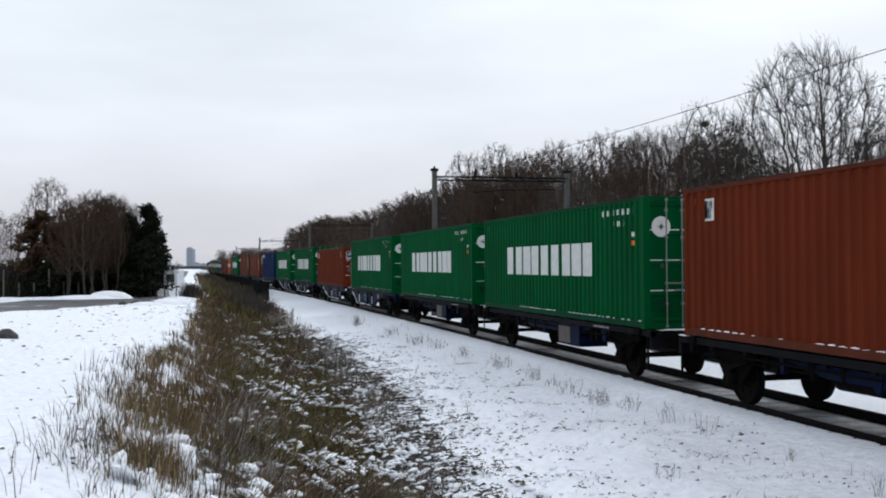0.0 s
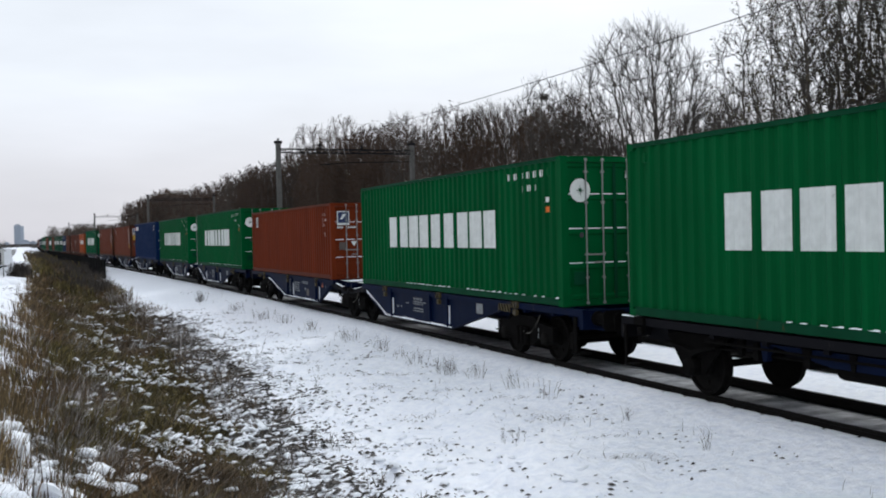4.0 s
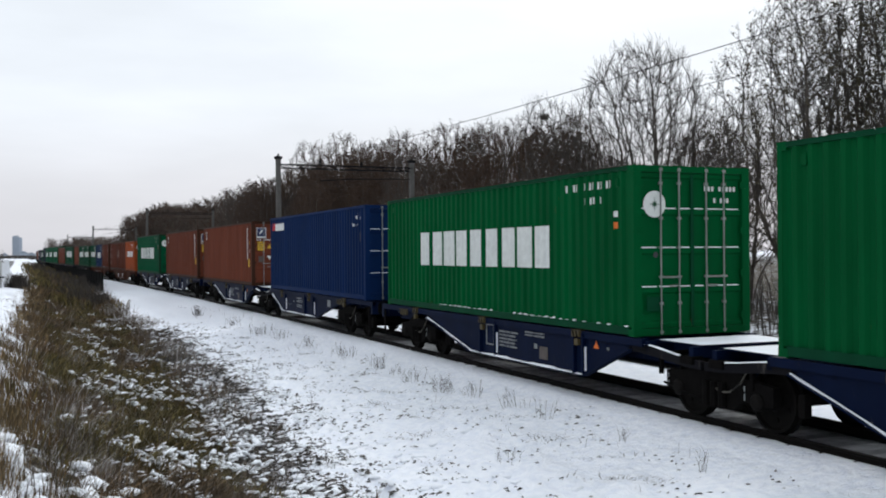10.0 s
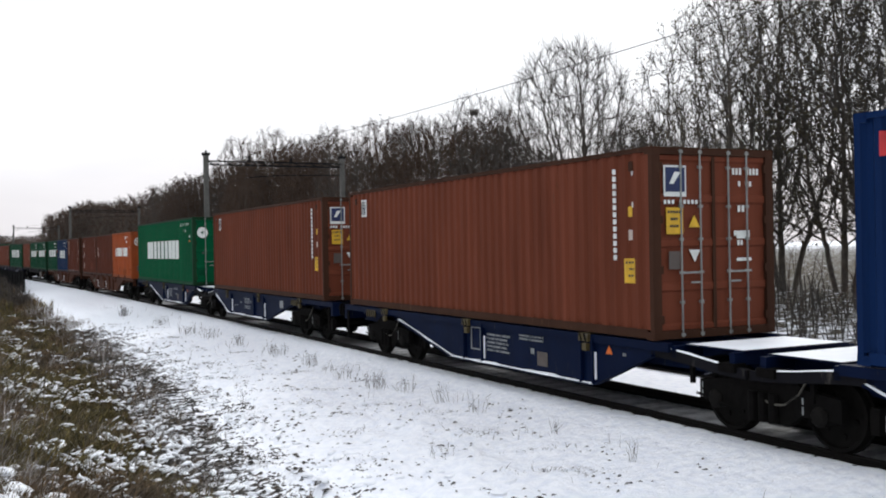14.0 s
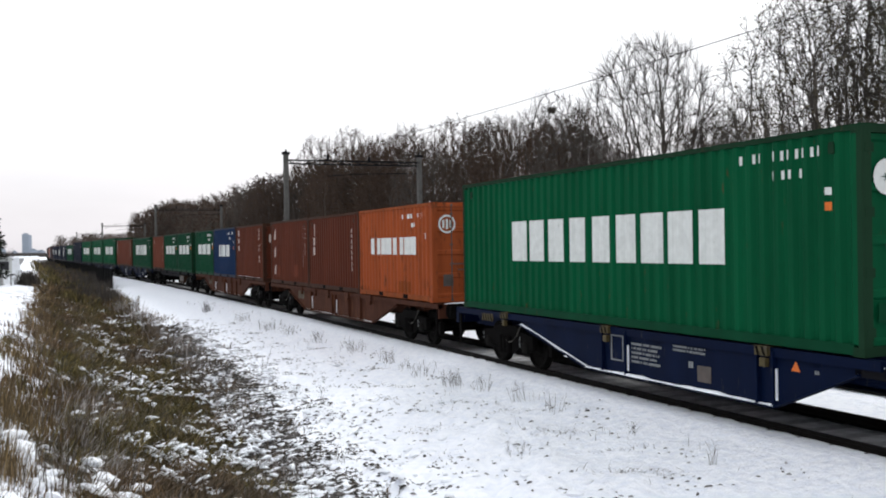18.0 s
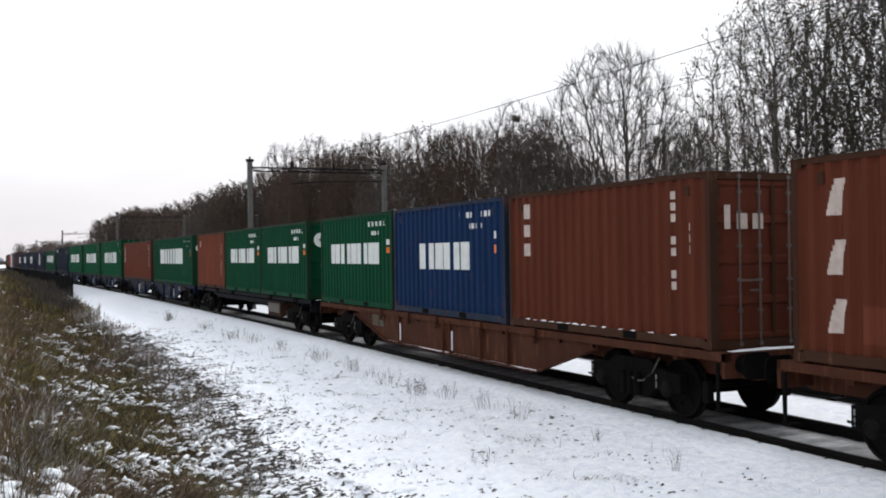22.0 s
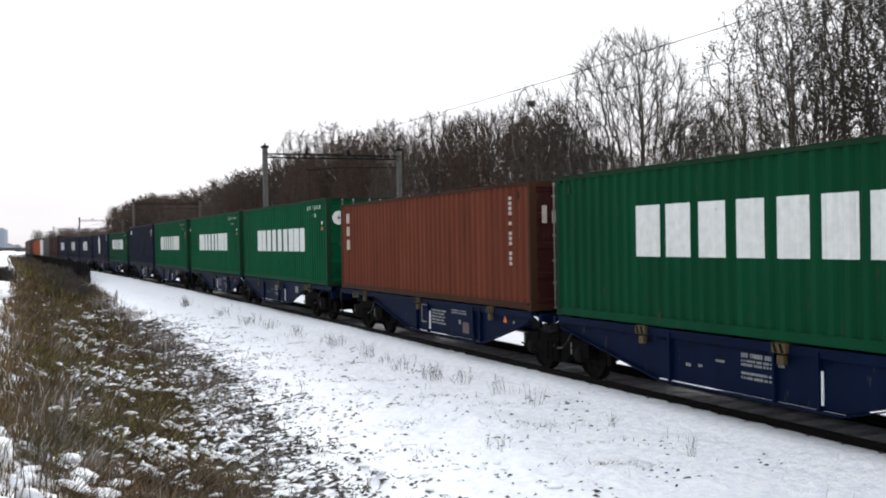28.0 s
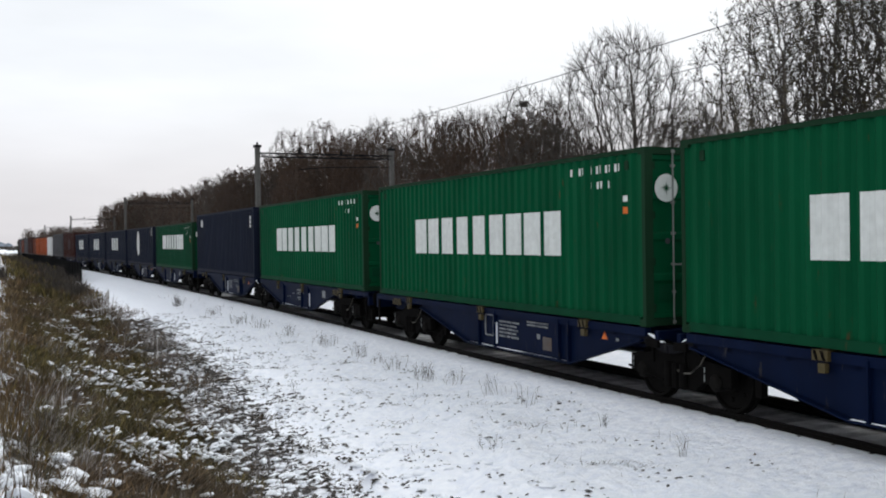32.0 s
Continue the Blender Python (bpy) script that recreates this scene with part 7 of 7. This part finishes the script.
# ---- the far side of the field ----
def conifer(height, spread, seed, dense=2600, shape=0.7):
    r = random.Random(seed)
    wood, leaf = Build(), Build()
    pts = [Vector((0, 0, -0.3))]
    for i in range(7):
        pts.append(Vector((r.gauss(0, 0.05), r.gauss(0, 0.05), height * (i + 1) / 7)))
    wood.tube(pts, [0.17 * (1 - i / 7.5) for i in range(8)], 6)
    tips = []
    for i in range(46):
        f = 0.12 + 0.86 * i / 46
        p = Vector((0, 0, height * f))
        a = r.uniform(0, 2 * math.pi)
        ln = spread * ((1 - f) ** shape) * r.uniform(0.6, 1.15) + 0.15
        q = p + Vector((math.cos(a) * ln, math.sin(a) * ln, ln * r.uniform(-0.1, 0.35)))
        wood.tube([p, p.lerp(q, 0.5) + Vector((0, 0, 0.05)), q], [0.04, 0.025, 0.008], 4)
        tips.append((p, q))
    for _ in range(dense):
        p, q = r.choice(tips)
        c = p.lerp(q, r.uniform(0.25, 1.05)) + Vector((r.gauss(0, 0.16), r.gauss(0, 0.16), r.gauss(0, 0.14)))
        u = Vector((r.gauss(0, 1), r.gauss(0, 1), r.gauss(0, 0.6))).normalized()
        w = u.orthogonal().normalized()
        a = r.uniform(0.10, 0.22)
        k = len(leaf.v)
        leaf.v += [tuple(c - u * a), tuple(c + w * a * 0.45), tuple(c + u * a), tuple(c - w * a * 0.45)]
        leaf.f += [(k, k + 1, k + 2), (k, k + 2, k + 3)]
    return wood, leaf


def left_trees():
    grp = "trees beside the road"

    def at(az, dist):
        a = radians(az)
        x, y = dist * math.sin(a), dist * math.cos(a)
        return x, y, ground_z(x, y)

    for az, dist, h, spread, seed, dense, m, lab in (
            (-2.9, 66, 6.0, 1.5, 1, 3200, M_NEEDLE, "dark conifer at the bend of the road"), (-3.9, 67, 5.4, 1.7, 2, 3200, M_NEEDLE, "dark conifer in a dense group"), (-2.55, 68, 5.2, 1.1, 3, 2400, M_NEEDLE, "slim dark conifer in a dense group"),
            (-4.3, 66, 3.9, 2.5, 4, 4600, M_NEEDLE, "low dark evergreen in a dense group"), (-8.5, 68, 5.6, 3.0, 5, 5200, M_LEAF_BROWN, "brownish pine behind the road"), (-7.4, 72, 5.2, 2.8, 6, 4200, M_LEAF_BROWN, "brownish pine behind the road"), (-5.2, 70, 3.4, 2.6, 7, 4200, M_NEEDLE, "low dark evergreen in a dense group"), (-3.3, 64, 3.4, 1.5, 9, 2600, M_NEEDLE, "low dark evergreen at the bend of the road"), (-5.9, 66, 2.7, 2.3, 21, 3200, M_NEEDLE, "low dark evergreen in a dense group"), (-6.9, 67, 2.5, 2.2, 22, 3000, M_NEEDLE, "low dark evergreen in a dense group"), (-7.9, 66, 2.2, 2.0, 23, 2600, M_NEEDLE, "low dark evergreen in a dense group")):
        x, y, z = at(az, dist)
        t = thing("conifer", lab, "tree", grp, at=pose(x, y, z))
        wood, leaf = conifer(h, spread, seed, dense, 0.75)
        part("trunk", wood, M_BARK, t, smooth=True)
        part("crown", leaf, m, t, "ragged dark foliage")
    r = random.Random(9)
    for az, dist, h, k in ((-8.1, 70, 8.0, 1), (-6.3, 68, 6.9, 1), (-5.6, 70, 7.3, 2), (-4.9, 69, 7.0, 1), (-4.3, 72, 6.8, 5), (-3.8, 74, 6.6, 1), (-5.2, 74, 7.2, 2), (-4.6, 71, 7.0, 1), (-6.0, 73, 7.0, 5), (-6.8, 74, 6.6, 1), (-7.0, 69, 6.5, 2), (-9.6, 75, 6.0, 1), (-10.8, 78, 6.2, 2), (-12.5, 76, 6.5, 1), (-14.5, 72, 6.8, 2), (-17, 68, 7, 1), (-7.2, 63.5, 5.6, 2), (-6.2, 63, 5.9, 2), (-5.5, 63.5, 6.2, 2), (-4.9, 64, 6.0, 2)):
        x, y, z = at(az, dist)
        plant(k, x, y, h / TALL[k], r.uniform(0, 360))
    spots = []
    for _ in range(9500):
        az = r.uniform(-19, -2.6)
        x, y, z = at(az, r.uniform(70, 86))
        spots.append((x, y, z - 0.1, r.uniform(0.8, 3.4), 0.12, r.uniform(0.1, 0.8)))
    strips("hedge_brush", spots, M_TWIG, "brown bare brushwood behind the road", "undergrowth", 12)
    spots = []
    for _ in range(5200):
        x, y, z = at(r.uniform(-12, -2.7), r.uniform(66, 71))
        h = r.uniform(0.5, 1.9) * (0.8 + 0.5 * noise.noise((x * 0.4, y * 0.4, 8)))
        spots.append((x, y, z - 0.1, h, 0.09, r.uniform(0.1, 0.5)))
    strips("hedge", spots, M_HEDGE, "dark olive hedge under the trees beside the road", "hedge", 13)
    fe = thing("field_fence", "low wire fence with pale wooden posts beyond the road", "fence")
    last = None
    for i in range(14):
        x, y, z = at(-3.6 - i * 0.75, 65)
        b = Build().prism([(x - 0.04, y - 0.04), (x + 0.04, y - 0.04), (x + 0.04, y + 0.04), (x - 0.04, y + 0.04)], "z", z - 0.2, z + (1.1 if i % 3 else 1.9))
        part("post", b, M_POST, fe)
        if last:
            for h in (0.35, 0.65, 1.0):
                part("wire", Build().tube([(last[0], last[1], last[2] + h), (x, y, z + h)], [0.008, 0.008], 3), M_STEEL, fe)
        last = (x, y, z)
    # heaps of ploughed snow along the verge
    b = Build()
    for az, dist, rx, ry, rz in ((-6.5, 61, 2.4, 0.9, 0.35), (-5.0, 61.5, 1.5, 0.9, 0.55), (-8.5, 61, 2.6, 0.8, 0.25), (-10.4, 62, 2.6, 1, 0.3), (-1.9, 50, 0.7, 0.5, 0.22), (-3.0, 47, 0.9, 0.5, 0.2), (-1.3, 52, 0.8, 0.5, 0.25), (-12.5, 60, 2, 1, 0.5)):
        x, y, z = at(az, dist)
        k = len(b.v)
        n = 14
        for ring, (f, h) in enumerate(((1.0, -0.1), (0.85, 0.35), (0.6, 0.75), (0.3, 0.95))):
            for i in range(n):
                t = 2 * math.pi * i / n
                g = f * (1 + 0.2 * noise.noise((i * 0.9, az, ring)))
                b.v.append((x + rx * g * math.cos(t), y + ry * g * math.sin(t), z + rz * h))
        b.v.append((x, y, z + rz))
        for ring in range(3):
            for i in range(n):
                j = (i + 1) % n
                b.f.append((k + ring * n + i, k + ring * n + j, k + (ring + 1) * n + j, k + (ring + 1) * n + i))
        for i in range(n):
            b.f.append((k + 3 * n + i, k + 3 * n + (i + 1) % n, k + 4 * n))
    lone("snow_bank", b, M_SNOW, "rounded heaps of ploughed snow along the road", "snow", kind="stuff", smooth=True)
    # a sign by the bend, and a snowy earth bank behind it
    x, y, z = at(-1.72, 66)
    s = thing("road_sign", "pale square sign on two posts at the bend", "sign", at=pose(x, y, z))
    part("panel", Build().box(-0.42, 0.42, -0.02, 0.02, 0.75, 1.75), M_WHITE, s)
    part("picture", Build().box(-0.26, 0.26, -0.026, -0.02, 1.0, 1.5), M_GREY, s)
    for o in (-0.36, 0.36):
        part("post", Build().box(o - 0.03, o + 0.03, 0.02, 0.08, -0.2, 1.75), M_POST, s)
    x, y, z = at(-1.35, 72)
    b = Build()
    n = 10
    for i in range(n + 1):
        f = i / n
        w = 0.45 + 1.0 * f ** 2
        zz = 1.85 * (1 - f) ** 1.5
        for o in (-1, 1):
            b.v.append((x + (w if o > 0 else -0.5), y + o * 0.0 - 2.0 * f, z - 0.05 + zz))
    for i in range(n):
        b.f.append((2 * i, 2 * i + 1, 2 * i + 3, 2 * i + 2))
    k = len(b.v)
    for i in range(n + 1):
        for o in (-1, 1):
            vx, vy, vz = b.v[2 * i + (0 if o < 0 else 1)]
            b.v.append((vx, y + 0.4, z - 0.3))
    for i in range(n):
        b.f.append((2 * i, 2 * i + 2, k + 2 * i + 2, k + 2 * i))
        b.f.append((2 * i + 1, k + 2 * i + 1, k + 2 * i + 3, 2 * i + 3))
    b.f.append((0, k, k + 1, 1))
    lone("snow_ramp", b, M_SNOW, "steep snow-covered earth ramp beside the road", "snow bank")
    spots = []
    for _ in range(700):
        x, y, z = at(r.gauss(-0.55, 0.22), r.uniform(69, 72))
        spots.append((x, y, z - 0.1, r.uniform(0.4, 1.35), 0.07, r.uniform(0.1, 0.5)))
    strips("road_bush", spots, M_TWIG, "dark leafless bush beside the snowy ramp", "bush", 15)
    b = Build()
    for i in range(9):
        x, y, z = at(-10.3 + 0.35 * r.random(), 24.5 + 0.8 * r.random())
        k = len(b.v)
        a = r.uniform(0.1, 0.24)
        b.lathe([(-0.05, a), (a * 0.5, a * 0.9), (a, a * 0.3)], "z", (x, y, z), 7)
    lone("rubble", b, M_STONE, "small heap of dark rubble in the snow", "stones", kind="stuff")
    x, y, z = at(-3.2, 49)
    b = Build()
    for i in range(12):
        b.lathe([(-0.1, 0.22), (0.1, 0.2), (0.2, 0.07)], "z", (x + r.gauss(0, 0.6), y + r.gauss(0, 0.3), z), 7)
    lone("earth_clods", b, M_STONE, "dark clods of earth beside the road", "earth", kind="stuff")


left_trees()


def tower():
    d = 2000.0
    x = d * math.sin(radians(-0.59))
    t = thing("tower_block", "distant grey tower block above the road", "building", at=pose(x, d, 0))
    part("wall", Build().box(-8.5, 3.5, -8, 8, -5, 38).box(3.5, 8.5, -8, 8, -5, 36), M_TOWER, t)
    part("roof", Build().box(-6, 2, -6, 6, 38, 39.5), M_TOWER, t)
    for i in range(11):
        b = Build().box(-8.0, 3.0, -8.2, -8.0, 1.5 + i * 3.2, 3.2 + i * 3.2)
        part("window_band", b, M_TOWER_WIN, t)
    r = random.Random(2)
    for i in range(4):
        bx = (-52, -34, -8, 3)[i]
        w, h = r.uniform(8, 14), r.uniform(3, 7)
        o = thing("distant_building", "low hazy building at the horizon", "building", "buildings at the horizon", at=pose(bx, d * 0.8 + i * 12, 0))
        part("wall", Build().box(-w / 2, w / 2, -6, 6, -5, h), M_TOWER, o)
        part("roof", Build().prism([(-w / 2 - 0.4, h), (w / 2 + 0.4, h), (0, h + 3)], "y", -6.4, 6.4), M_TOWER_WIN, o)


tower()


def far_woods():
    r = random.Random(14)
    spots = []
    for _ in range(9000):
        y = r.uniform(420, 1400)
        side = r.random()
        x = y * math.tan(radians(r.uniform(0.6, 8) if side < 0.6 else r.uniform(-30, -1.3)))
        spots.append((x, y, -0.5, r.uniform(2.5, 7.0), r.uniform(0.25, 0.7), r.uniform(0.2, 1.5)))
    for _ in range(1500):
        y = r.uniform(600, 1500)
        x = y * math.tan(radians(r.uniform(-1.6, 1.2)))
        spots.append((x, y, -0.5, r.uniform(1.5, 4), r.uniform(0.5, 1.2), r.uniform(0.2, 1.5)))
    for _ in range(3000):
        y = r.uniform(-90, 420)
        x = r.uniform(-220, -90)
        spots.append((x, y, 0, r.uniform(4, 9), r.uniform(0.3, 0.9), r.uniform(0.2, 1.5)))
    strips("far_woods", spots, M_TWIG, "hazy leafless woods along the horizon", "woods", 6)


far_woods()


# ---- what moves ----
def on_track(u, z, t):
    y = u - travelled(t)
    return pose(CENTRE + shift(y), y, z, 0, 0, heading(y))


def motions():
    for ob, u, z in MOVING:
        walk(ob, [(t, on_track(u, z, t)) for t in range(0, 33)])
        for ws in ob.children_recursive:
            if not ws.name.startswith("wheelset"):
                continue
            own = ws.location.y + (ws.parent.location.y if ws.parent != ob else 0.0)
            base = ws.location.copy()
            steps = [k / 15 for k in range(0, 481)]
            near = [t for t in steps if -8 < u + own - travelled(t) < 46]
            if not near:
                continue
            times_used = sorted({0.0, *near, SHOT})
            s0 = travelled(near[0])
            rows = []
            for t in times_used:
                a = math.degrees((min(max(travelled(t), s0), travelled(near[-1])) - s0) / R_WHEEL)
                rows.append((t, pose(base.x, base.y, base.z, a % 360)))
            walk(ws, rows)


motions()
